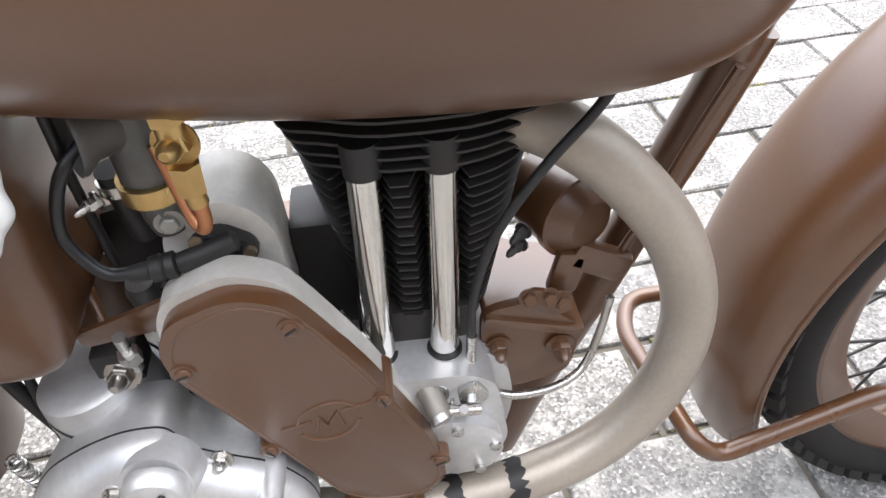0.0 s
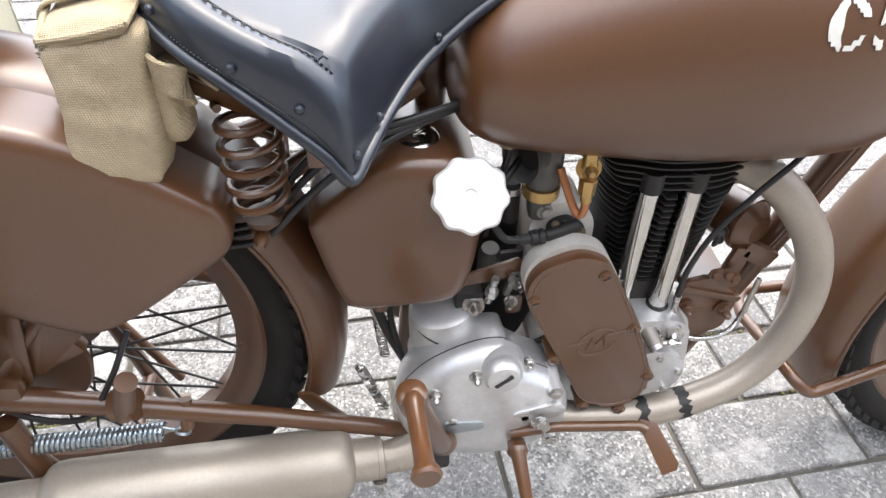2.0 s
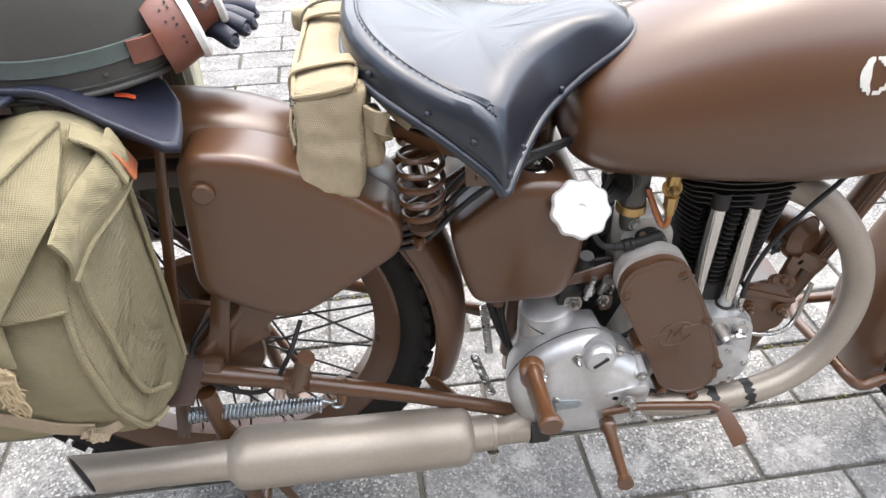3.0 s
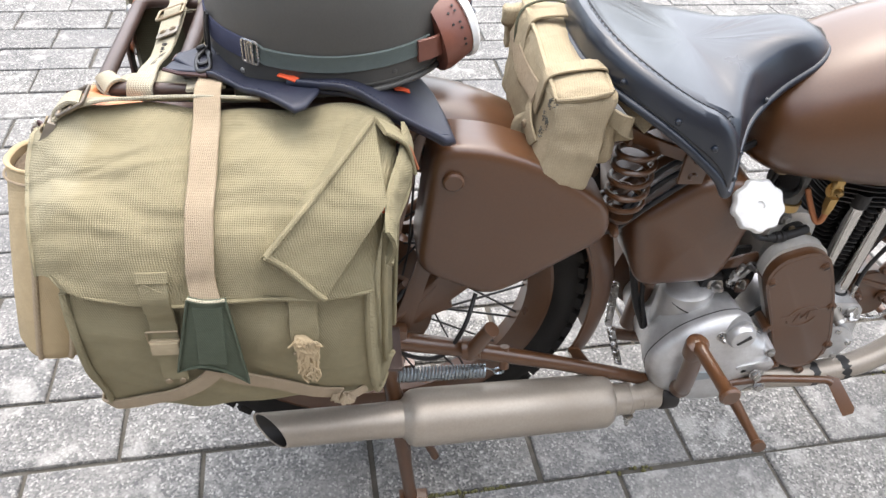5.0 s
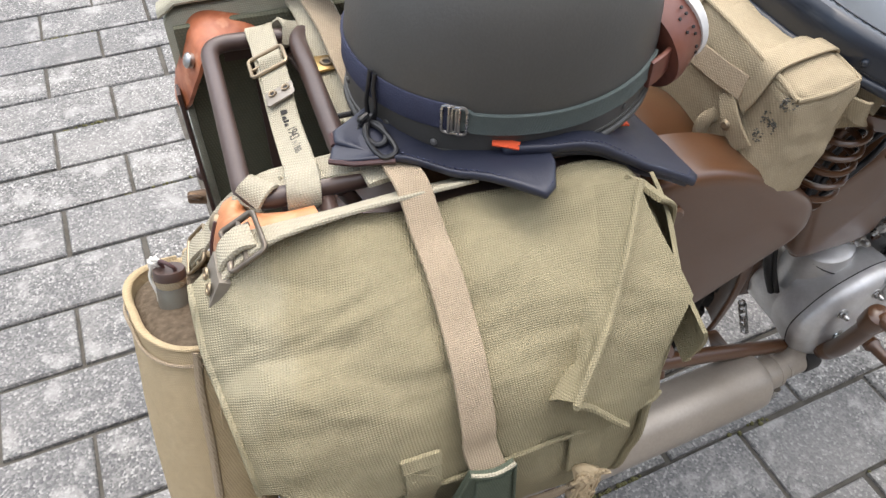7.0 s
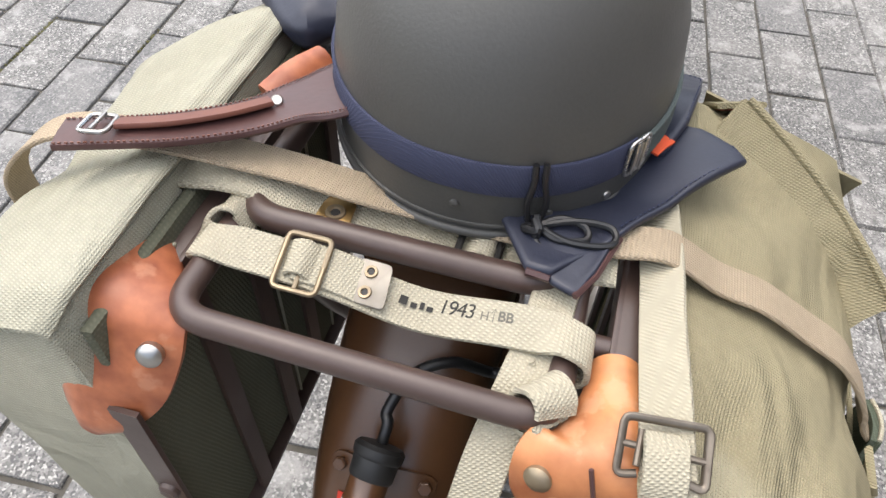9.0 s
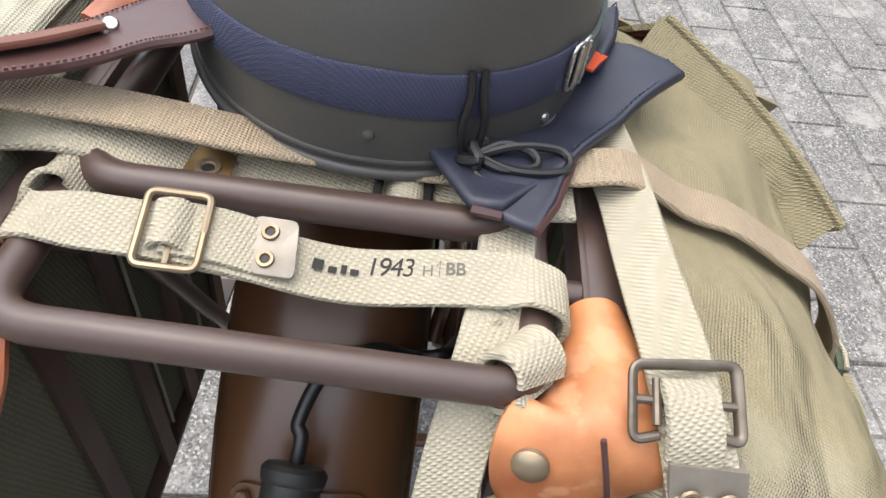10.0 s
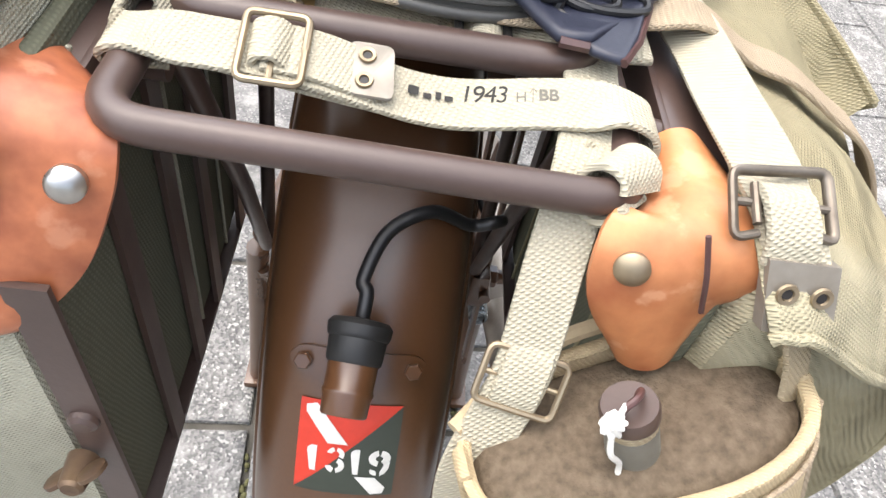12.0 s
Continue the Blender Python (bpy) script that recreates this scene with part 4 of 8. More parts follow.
# frame tubes and plates
def bar(name, pts, r, mat=PAINT, label="", seg=14, parent=bike):
    return part(name, tube(pts, r, seg), mat, parent, label)
bar("down_tube", [(0.975, 0, 0.610), (0.957, 0, 0.555), (0.898, 0.0, 0.385), (0.845, 0, 0.24), (0.822, 0.0, 0.165)], 0.0175)
bar("top_tube", [(0.95, 0, 0.68), (0.52, 0, 0.675)], 0.016)
bar("seat_tube", [(0.50, 0.03, 0.70), (0.47, 0.02, 0.25)], 0.016)
bar("cradle_tube", [(0.862, 0.05, 0.19), (0.66, 0.06, 0.15), (0.47, 0.06, 0.18)], 0.013)
for s in (-1, 1):
    bar("chain_stay", [(0.475, s * 0.104, 0.248), (0.30, s * 0.108, 0.310), (0.13, s * 0.112, 0.362), (0.03, s * 0.114, 0.388)], [0.0105, 0.0115, 0.013, 0.015])
    bar("seat_stay", [(0.02, s * 0.100, 0.39), (0.12, s * 0.085, 0.50), (0.33, s * 0.06, 0.60), (0.48, s * 0.03, 0.69)], 0.0105)
    bar("stand_leg", [(0.035, s * 0.125, 0.36), (0.055, s * 0.135, 0.20), (0.080, s * 0.150, 0.012)], [0.013, 0.012, 0.011], seg=12)
    part("stand_foot", block((0.085, s * 0.152, 0.006), (0.05, 0.030, 0.012), 0.003), PAINT, bike)
    bar("stand_strut", [(0.03, s * 0.12, 0.33), (0.12, s * 0.13, 0.10)], 0.007)
bar("stand_crossbar", [(0.07, -0.14, 0.10), (0.07, 0.14, 0.10)], 0.010)
part("axle_lug", block((0.020, -0.112, 0.392), (0.085, 0.022, 0.045), 0.008, Matrix.Rotation(0.1, 3, "Y")), PAINT, bike)
part("axle_nut", hexbolt((0.017, -0.124, 0.380), (0, -1, 0), 0.012, 0.012, True, True), PAINT, bike)
part("chain_adjuster", tube([(-0.03, -0.118, 0.398), (0.045, -0.118, 0.392)], 0.006, 12), PAINT, bike)
part("brake_cam", block((0.075, -0.088, 0.415), (0.11, 0.018, 0.028), 0.006, Matrix.Rotation(-0.5, 3, "Y")), PAINT, bike)
peg = part("pillion_peg_lug", tube([(0.145, -0.118, 0.366), (0.170, -0.122, 0.370)], 0.0175, 18), PAINT, bike)
part("lug_lever", tube([(0.155, -0.125, 0.360), (0.172, -0.136, 0.415), (0.178, -0.140, 0.430)], [0.012, 0.0105, 0.0115], 16), PAINT, peg)
part("stay_peg", tube([(0.212, -0.105, 0.350), (0.212, -0.120, 0.318)], 0.008, 14), PAINT, bike)
coil = bmesh.new()
a, b = V(0.205, -0.118, 0.312), V(-0.005, -0.128, 0.318)
turns = 34
tube([a + (b - a) * (0.10 + 0.86 * u) + 0.0095 * (math.cos(2 * math.pi * turns * u) * V(0, 1, 0) + math.sin(2 * math.pi * turns * u) * V(0, 0, 1)) for u in np.linspace(0, 1, turns * 12)], 0.0022, 6, bm=coil)
tube([a + V(0.008 * math.cos(u), -0.002, 0.007 * math.sin(u)) for u in np.linspace(0, 6, 14)], 0.0018, 6, bm=coil)
tube([a + (b - a) * 0.04, a + (b - a) * 0.10 + V(0, 0, 0.006)], 0.0018, 6, bm=coil)
part("stand_spring", coil, ZINC, bike, "zinc-plated stand spring")
part("brake_plate", lathe([(0.0, 0.085), (0.006, 0.090), (0.012, 0.088), (0.016, 0.060), (0.024, 0.030)], (0.017, -0.046, 0.372), (0, -1, 0), 40), PAINT, bike, "brown rear brake plate")
part("brake_arm", tube([(0.025, -0.078, 0.405), (0.060, -0.092, 0.475)], [0.009, 0.006], 12), PAINT, bike)
part("brake_cable", tube(curve([(0.060, -0.095, 0.470), (0.030, -0.118, 0.430), (0.050, -0.124, 0.372), (0.110, -0.122, 0.352), (0.145, -0.105, 0.392), (0.165, -0.070, 0.430)], 8), 0.0034, 8), CABLE, bike, "black brake cable")
part("toolbox_stay", prism(round_outline([(0.076, 0.540), (0.098, 0.540), (0.068, 0.392), (0.040, 0.392)], 0.006), -0.104, -0.100, 0.001), PAINT, bike)
part("toolbox_stay", prism(round_outline([(0.118, 0.520), (0.175, 0.500), (0.078, 0.398), (0.058, 0.410)], 0.006), -0.098, -0.094, 0.001), PAINT, bike)
part("valance_stay", prism(round_outline([(0.328, 0.300), (0.346, 0.300), (0.388, 0.242), (0.364, 0.232)], 0.004), -0.074, -0.069, 0.001), PAINT, bike)
part("prop_spring", tube([V(0.405, -0.045, 0.310) + V(0.028, -0.010, -0.075) * (u / 90) + 0.0055 * V(math.cos(u * 1.5), math.sin(u * 1.5), 0) for u in np.linspace(0, 90, 420)], 0.0014, 5), STEEL, bike, "thin steel return spring")
# drive chain
chain = bmesh.new()
for k in range(26):
    p = V(0.03 + 0.0125 * k, 0.052, 0.428 + 0.0012 * k)
    tube([p + V(0, -0.006, 0), p + V(0, 0.006, 0)], 0.0042, 8, bm=chain)
    for y in (-0.0065, 0.0065):
        tube([p + V(-0.007, y, 0), p + V(0.007, y, 0.001)], 0.0036, 6, bm=chain)
part("drive_chain", chain, STEEL, bike, "oily steel drive chain")
part("chain_guard", prism(round_outline([(0.02, 0.45), (0.36, 0.49), (0.36, 0.47), (0.02, 0.43)], 0.006), 0.058, 0.066, 0.001), PAINT, bike)

# primary chain case on the far side, battery carrier
far_case = round_outline([(0.435, 0.335), (0.455, 0.410), (0.52, 0.425), (0.70, 0.405), (0.80, 0.345), (0.815, 0.27), (0.77, 0.205), (0.66, 0.20), (0.52, 0.225), (0.45, 0.27)], 0.04)
part("primary_chain_case", prism(far_case, 0.072, 0.125, 0.012), PAINT, bike, "brown pressed steel chain case")
part("battery_box", block((0.425, 0.130, 0.535), (0.11, 0.07, 0.15), 0.006), IRON, bike, "black battery box")
# black plate added as a backing, so that the gap ahead of it looks dark
part("dark_backing_plate", prism(round_outline([(0.520, 0.500), (0.615, 0.520), (0.625, 0.42), (0.60, 0.33), (0.53, 0.36)], 0.01), 0.020, 0.028, 0.001), IRON, bike)
# engine plates and front dynamo
plate_out = round_outline([(0.560, 0.470), (0.615, 0.475), (0.625, 0.40), (0.60, 0.33), (0.55, 0.36)], 0.01)
# engine plate in black, not brown: the dark of the gap put into its colour
part("engine_plate", prism(plate_out, -0.030, -0.024, 0.001), IRON, bike)
part("plate_strip", prism(round_outline([(0.520, 0.467), (0.586, 0.491), (0.592, 0.478), (0.590, 0.466), (0.522, 0.454)], 0.004), -0.061, -0.057, 0.001), PAINT, bike, "narrow brown bracket")
part("strip_nut", hexbolt((0.584, -0.061, 0.464), (0, -1, 0.2), 0.0058, 0.010, True, True), STEEL, bike)
part("strip_nut", hexbolt((0.582, -0.061, 0.426), (-0.3, -1, 0.3), 0.0052, 0.009, True, True), STEEL, bike)
part("plate_tongue", prism(round_outline([(0.574, 0.428), (0.594, 0.434), (0.594, 0.408), (0.578, 0.406)], 0.004), -0.062, -0.058, 0.001), PAINT, bike)
for x, z in ((0.585, 0.452), (0.598, 0.420), (0.590, 0.395), (0.610, 0.46)):
    part("plate_bolt", hexbolt((x, -0.030, z), (0, -1, 0), 0.006, 0.006, True, True), STEEL, bike)
part("engine_plate_loop", tube(curve([(0.565, -0.05, 0.375), (0.58, -0.06, 0.352), (0.62, -0.06, 0.350), (0.645, -0.055, 0.365)], 6), 0.004, 10), RUBBER, bike)
front_plate = part("front_engine_plate", prism(round_outline([(0.795, 0.415), (0.835, 0.424), (0.876, 0.386), (0.870, 0.330), (0.82, 0.315), (0.795, 0.35)], 0.012), -0.042, -0.034, 0.001), PAINT, bike, "brown painted front engine plate")
part("front_plate_fold", prism(round_outline([(0.798, 0.414), (0.878, 0.388), (0.874, 0.380), (0.796, 0.406)], 0.003), -0.046, 0.05, 0.001), PAINT, front_plate)
part("plate_nut", hexbolt((0.859, -0.044, 0.370), (0, -1, 0), 0.008, 0.009, True, True), PAINT, front_plate)
part("plate_nut", hexbolt((0.808, -0.044, 0.378), (0, -1, 0), 0.007, 0.008, True, True), PAINT, front_plate)
horn = part("horn_body", lathe([(-0.03, 0.030), (-0.012, 0.032), (0.020, 0.032), (0.025, 0.028), (0.034, 0.018)], (0.862, 0.002, 0.480), (0.45, -0.9, 0.05), 28), PAINT, bike, "brown painted round horn body")
part("horn_rim", lathe([(0.014, 0.0345), (0.021, 0.0345)], (0.862, 0.002, 0.480), (0.45, -0.9, 0.05), 28), PAINT, horn)
part("horn_clamp", block((0.886, -0.028, 0.446), (0.05, 0.014, 0.026), 0.005, Matrix.Rotation(0.5, 3, "Y")), PAINT, horn)
part("horn_tab", block((0.862, -0.030, 0.440), (0.024, 0.010, 0.040), 0.004, Matrix.Rotation(0.2, 3, "Y")), PAINT, horn)
for x, z in ((0.826, 0.492), (0.824, 0.480)):
    part("terminal", hexbolt((x, -0.036, z), (-0.7, -0.7, 0), 0.0045, 0.008, True, True), IRON, horn)
pinch = part("cleat", prism(round_outline([(0.822, 0.430), (0.832, 0.440), (0.850, 0.434), (0.866, 0.412), (0.85, 0.408)], 0.004), -0.046, -0.042, 0.001), PAINT, front_plate)
for x, z in ((0.830, 0.432), (0.846, 0.430), (0.856, 0.424)):
    part("cleat_nut", hexbolt((x, -0.046, z), (0, -1, 0.4), 0.0055, 0.006), PAINT, pinch)
part("oil_feed_pipe", tube(curve([(0.800, -0.068, 0.352), (0.818, -0.075, 0.352), (0.850, -0.068, 0.346), (0.876, -0.055, 0.348), (0.890, -0.044, 0.375), (0.898, -0.036, 0.410)], 8), 0.0035, 10), STEEL, bike, "thin steel oil pipe")
part("oil_pipe_union", tube([(0.792, -0.066, 0.351), (0.804, -0.069, 0.352)], 0.0055, 10), COPPER, bike)
part("frame_cable", tube(curve([(0.900, -0.026, 0.44), (0.920, -0.026, 0.49), (0.940, -0.026, 0.55), (0.955, -0.03, 0.60)], 6), 0.0035, 8), PAINT, bike)
# front forks, wheel stay
for s in (-1, 1):
    bar("girder_fork", [(1.06, s * 0.07, 0.95), (1.28, s * 0.085, 0.52), (1.395, s * 0.085, 0.325)], 0.016, seg=12)
bar("head_lug", [(0.955, 0, 0.60), (1.035, 0, 0.86)], 0.024)
bar("front_stand", rounded([(1.395, 0.085, 0.325), (1.05, 0.088, 0.262), (0.972, 0.085, 0.262), (0.956, 0.045, 0.258), (0.966, -0.020, 0.262), (0.980, -0.086, 0.256), (1.006, -0.088, 0.232), (1.060, -0.088, 0.262), (1.134, -0.088, 0.303), (1.395, -0.088, 0.335)], 0.024), 0.0085, label="brown tubular front wheel stand")
bar("front_guard_stay", [(1.00, -0.088, 0.66), (1.04, -0.095, 0.80)], 0.004, IRON)

# badge on the tank
def on_tank(x, z):
    """The place on the tank's near side at a given x and height, and its outward normal."""
    best = None
    a = min(range(len(mid)), key=lambda i: abs(mid[i].x - x))
    ring = tank_ring(mid[a].x, mid[a].y, zz[a].y - 0.018, zz[a].z, 240)
    p = min((q for q in ring if q.y < 0), key=lambda q: abs(q.z - z))
    lo = min((q for q in ring if q.y < 0), key=lambda q: abs(q.z - z + 0.012))
    tang = (p - lo).normalized()
    return Vector((x, p.y, p.z)), tang
def tank_patch(poly, x0, z0, w, h, mat, name, label="", lift=0.0008, n=6):
    """A thin painted patch on the tank's near side; poly in its own box, 0 to 1 across and up."""
    bm = bmesh.new()
    f = bm.faces.new([bm.verts.new((p[0], p[1], 0)) for p in poly])
    bmesh.ops.triangulate(bm, faces=[f])
    for k in range(1, n):
        for axis in ((1, 0, 0), (0, 1, 0)):
            bmesh.ops.bisect_plane(bm, geom=list(bm.verts) + list(bm.edges) + list(bm.faces), plane_co=(k / n * axis[0], k / n * axis[1], 0), plane_no=axis)
    for v in bm.verts:
        p, up_ = on_tank(x0 + w * v.co.x, z0 + h * v.co.y)
        v.co = p + Vector((1, 0, 0)).cross(up_).normalized() * lift
    bmesh.ops.solidify(bm, geom=list(bm.faces), thickness=0.0004)
    return part(name, bm, mat, tank, label)
def crescent(cu, cv, ru, rv, a0, a1, t0, t1, n=10):
    """A stroke along an arc, thick in the middle and thin at its ends."""
    out_, in_ = [], []
    for k in range(n + 1):
        a = radians(a0 + (a1 - a0) * k / n)
        t = t0 + (t1 - t0) * math.sin(math.pi * k / n)
        out_.append((cu + ru * math.cos(a), cv + rv * math.sin(a)))
        in_.append((cu + (ru - t) * math.cos(a), cv + (rv - t * 0.6) * math.sin(a)))
    return out_ + in_[::-1]
letter_c = [crescent(0.52, 0.5, 0.52, 0.5, 104, 256, 0.14, 0.36), crescent(0.52, 0.5, 0.52, 0.5, 18, 94, 0.18, 0.26), crescent(0.52, 0.5, 0.52, 0.5, 266, 336, 0.12, 0.18)]
digit_5 = [[(0.14, 1.0), (0.92, 1.0), (0.86, 0.83), (0.14, 0.83)], [(0.14, 0.81), (0.30, 0.81), (0.28, 0.50), (0.10, 0.50)], crescent(0.44, 0.31, 0.52, 0.33, -84, 118, 0.16, 0.36), crescent(0.36, 0.20, 0.34, 0.20, 165, 264, 0.14, 0.26)]
for glyph, x0, what in ((letter_c, 0.7930, "C"), (digit_5, 0.8340, "5")):
    for poly in glyph:
        tank_patch(poly, x0, 0.753, 0.035, 0.039, SIGN_WHITE, "stencil_letter", "white stencilled letter %s" % what)
for x in (0.873, 0.908):
    tank_patch([(0, 0), (1, 0), (1, 1), (0, 1)], x, 0.760, 0.026, 0.028, SIGN_WHITE, "number_bar", "white painted bar")
for poly in ([(0.0, 0.93), (1.0, 0.93), (1.0, 1.0), (0.0, 1.0)], [(0.12, 0.84), (0.88, 0.84), (0.88, 0.91), (0.12, 0.91)], [(0.0, 0.38), (0.22, 0.82), (0.78, 0.82), (1.0, 0.38), (0.72, 0.50), (0.60, 0.20), (0.40, 0.20), (0.28, 0.50)]):
    tank_patch(poly, 0.871, 0.680, 0.070, 0.074, SIGN_GREY, "badge", "grey-green painted badge")

# ---- saddle ----
saddle = thing("saddle", "black leather sprung saddle with studs and piped edge behind the tank", "saddle")
half_plan = [(0.580, 0.0, 0.796, 0.826), (0.576, 0.024, 0.792, 0.826), (0.556, 0.042, 0.780, 0.824), (0.515, 0.054, 0.755, 0.818), (0.475, 0.080, 0.730, 0.810), (0.447, 0.120, 0.712, 0.802), (0.428, 0.156, 0.698, 0.792),
             (0.415, 0.175, 0.688, 0.784), (0.398, 0.174, 0.710, 0.782), (0.372, 0.167, 0.732, 0.786), (0.340, 0.156, 0.755, 0.797), (0.305, 0.136, 0.774, 0.812), (0.275, 0.098, 0.784, 0.824), (0.258, 0.050, 0.790, 0.832), (0.254, 0.0, 0.792, 0.834)]
plan = curve([(x, -y, 0) for x, y, _, _ in half_plan], 5)
lows = curve([(x, l, u) for x, y, l, u in half_plan], 5)
loop = [(p.x, p.y, q.y, q.z) for p, q in zip(plan, lows)] + [(p.x, -p.y, q.y, q.z) for p, q in list(zip(plan, lows))[-2:0:-1]]
rings = []
centre_line = curve([(0.254, 0, 0.826), (0.30, 0, 0.812), (0.36, 0, 0.800), (0.43, 0, 0.798), (0.50, 0, 0.808), (0.55, 0, 0.818), (0.58, 0, 0.824)], 8)
def centre_z(x):
    return min(centre_line, key=lambda q: abs(q.x - x)).z
for scale, rear, front in ((1.0, 0.0, 0.0), (1.004, 0.30, 0.10), (1.0, 0.62, 0.20), (0.985, 0.86, 0.30), (0.955, 0.985, 0.44), (0.92, 1.01, 0.57), (0.885, 0.985, 0.67), (0.86, 0.955, 0.73), (0.84, 0.96, 0.77), (0.78, 0.965, 0.86), (0.66, 0.97, 0.95), (0.5, 0.97, 0.98), (0.33, 0.97, 0.97), (0.17, 0.97, 0.97), (0.04, 0.97, 0.97)):
    ring = []
    for x, y, l, u in loop:
        f = min(1.0, max(0.0, (x - 0.375) / 0.06))
        f = f * f * (3 - 2 * f)
        mixz = rear * (1 - f) + front * f
        px, py = 0.40 + (x - 0.40) * scale, y * scale
        edge = l + (u - l) * mixz
        w = min(1.0, max(0.0, scale)) ** 1.6
        flat = 0.84 * (1 - f) + 0.90 * f
        ring.append(Vector((px, py, edge if scale > flat else edge * w + (centre_z(px) - 0.001) * (1 - w))))
    rings.append(ring)
bm = loft(rings, caps=False)
bm.faces.new(list(bm.verts)[-len(loop):])
part("seat_cover", bm, SEAT, saddle)
part("edge_piping", tube([r for r in rings[0]] + [rings[0][0], rings[0][1]], 0.0052, 12), SEAT, saddle)
hem = [p.lerp(q, 0.7) + (p - V(0.40, 0, p.z)).normalized() * 0.0006 for p, q in zip(rings[0], rings[1])]
for side in (-1, 1):
    sk = bmesh.new()
    for p, q in zip(hem, hem[1:]):
        if max(p.x, q.x) < 0.414 and side * p.y > 0.10:
            for k in range(3):
                tube([p.lerp(q, (k + 0.15) / 3), p.lerp(q, (k + 0.75) / 3)], 0.0009, 5, bm=sk)
    part("skirt_stitching", sk, RUBBER, saddle)
line = [p + V(0, 0, 0.0010) if p.x < 0.41 else r + V(0, 0, 0.0006) for p, r in zip(rings[6], rings[3])]
st = bmesh.new()
for p, q in list(zip(line, line[1:] + line[:1])):
    d = q - p
    if d.length > 0.02 or p.x > 0.41:
        continue
    tube([p + d * 0.2, p + d * 0.7], 0.0007, 4, bm=st)
part("stitching", st, IRON, saddle)
seam = [p + V(0, 0, 0.0006) for p in rings[7] if p.x < 0.405]
seam.sort(key=lambda q: math.atan2(q.y, 0.40 - q.x))
part("top_seam", tube(seam, 0.0009, 6), SEAT, saddle)
for i in (18, 27, 33, 43, 50, 58):
    p, q = rings[1][i], rings[2][i]
    n = (p - V(0.40, 0, p.z)).normalized()
    part("stud", lathe([(-0.001, 0.0038), (0.0015, 0.0036), (0.0028, 0.002)], p * 0.6 + q * 0.4 + n * 0.001, n, 14), SEAT, saddle)
part("saddle_pan", loft([[Vector((x * 0.96 + 0.016, y * 0.9, l + 0.012)) for x, y, l, u in loop], [Vector((x * 0.96 + 0.016, y * 0.9, l + 0.016)) for x, y, l, u in loop]]), IRON, saddle)
for s in (-1, 1):
    sp = bmesh.new()
    turns = 5.6
    pts = []
    for u in np.linspace(0, 1, 110):
        r = 0.0225 + 0.0025 * math.sin(math.pi * u)
        pts.append(V(0.333, s * 0.098, 0.606 + 0.110 * u) + r * V(math.cos(2 * math.pi * turns * u), math.sin(2 * math.pi * turns * u), 0))
    tube(pts, 0.0036, 8, bm=sp)
    part("saddle_spring", sp, PAINT, saddle, "brown coil saddle spring")
    part("spring_seat", lathe([(-0.006, 0.010), (0, 0.016), (0.006, 0.018)], (0.333, s * 0.098, 0.594), (0, 0, 1), 18), PAINT, saddle)
    part("spring_bolt", hexbolt((0.328, s * 0.088, 0.577), (0, s, 0), 0.010, 0.014, True, True), PAINT, saddle)
    part("spring_lug", tube([(0.336, s * 0.03, 0.572), (0.330, s * 0.088, 0.577)], 0.012, 14), PAINT, saddle)
    lk = ribbon([(0.288, s * 0.100, 0.738), (0.320, s * 0.108, 0.724), (0.352, s * 0.116, 0.714), (0.392, s * 0.124, 0.704)], 0.026, 0.004, (0.25, -0.55 * 1, 0.8 * 1) if s < 0 else (0.25, 0.55, 0.8))
    bracket = part("saddle_bracket", lk, PAINT, saddle)
    part("bracket_drop", block((0.396, s * 0.126, 0.690), (0.032, 0.006, 0.044), 0.002), PAINT, saddle)
    for z in (0.703, 0.680):
        part("bracket_rivet", lathe([(0, 0.006), (0.003, 0.004)], (0.396, s * 0.129, z), (0, s, 0), 12), PAINT, saddle)
for off in (0.0, 0.012, 0.022):
    part("control_cable", tube(curve([(0.285, -0.080, 0.548 + off), (0.330, -0.096, 0.570 + off), (0.368, -0.100 + off, 0.612 + off), (0.405, -0.096 + off, 0.642 + off), (0.460, -0.074, 0.664 + off * 0.5), (0.54, -0.040, 0.680)], 8), 0.0038, 10), CABLE, saddle)

# ---- luggage rack and pannier frames ----
rack = thing("luggage_rack", "dark brown tubular steel luggage rack over the rear mudguard", "luggage rack")
ZR = 0.779
part("rear_hoop", tube(rounded([(-0.130, 0.108, ZR - 0.002), (-0.263, 0.108, ZR + 0.004), (-0.263, -0.103, ZR - 0.002), (-0.130, -0.100, ZR - 0.002)], 0.022, 8), 0.0079, 18), RACK_PAINT, rack)
part("front_hoop", tube(rounded([(0.0, 0.100, ZR + 0.006), (-0.184, 0.104, ZR + 0.006), (-0.184, -0.092, ZR + 0.006), (0.03, -0.086, ZR + 0.004), (0.03, 0.086, ZR + 0.004), (0.0, 0.100, ZR + 0.006)], 0.026, 8), 0.0085, 18), RACK_PAINT, rack)
part("cross_bar", tube([(-0.06, -0.086, ZR + 0.004), (-0.06, 0.086, ZR + 0.004)], 0.007, 14), RACK_PAINT, rack)
for s in (-1, 1):
    part("rack_leg", tube([(-0.19, s * 0.10, ZR - 0.01), (-0.11, s * 0.095, 0.60), (-0.01, s * 0.105, 0.42)], 0.0065, 12), RACK_PAINT, rack)
    part("rack_leg", tube([(0.02, s * 0.084, ZR), (0.005, s * 0.10, 0.70), (0.0, s * 0.105, 0.42)], 0.0065, 12), RACK_PAINT, rack)

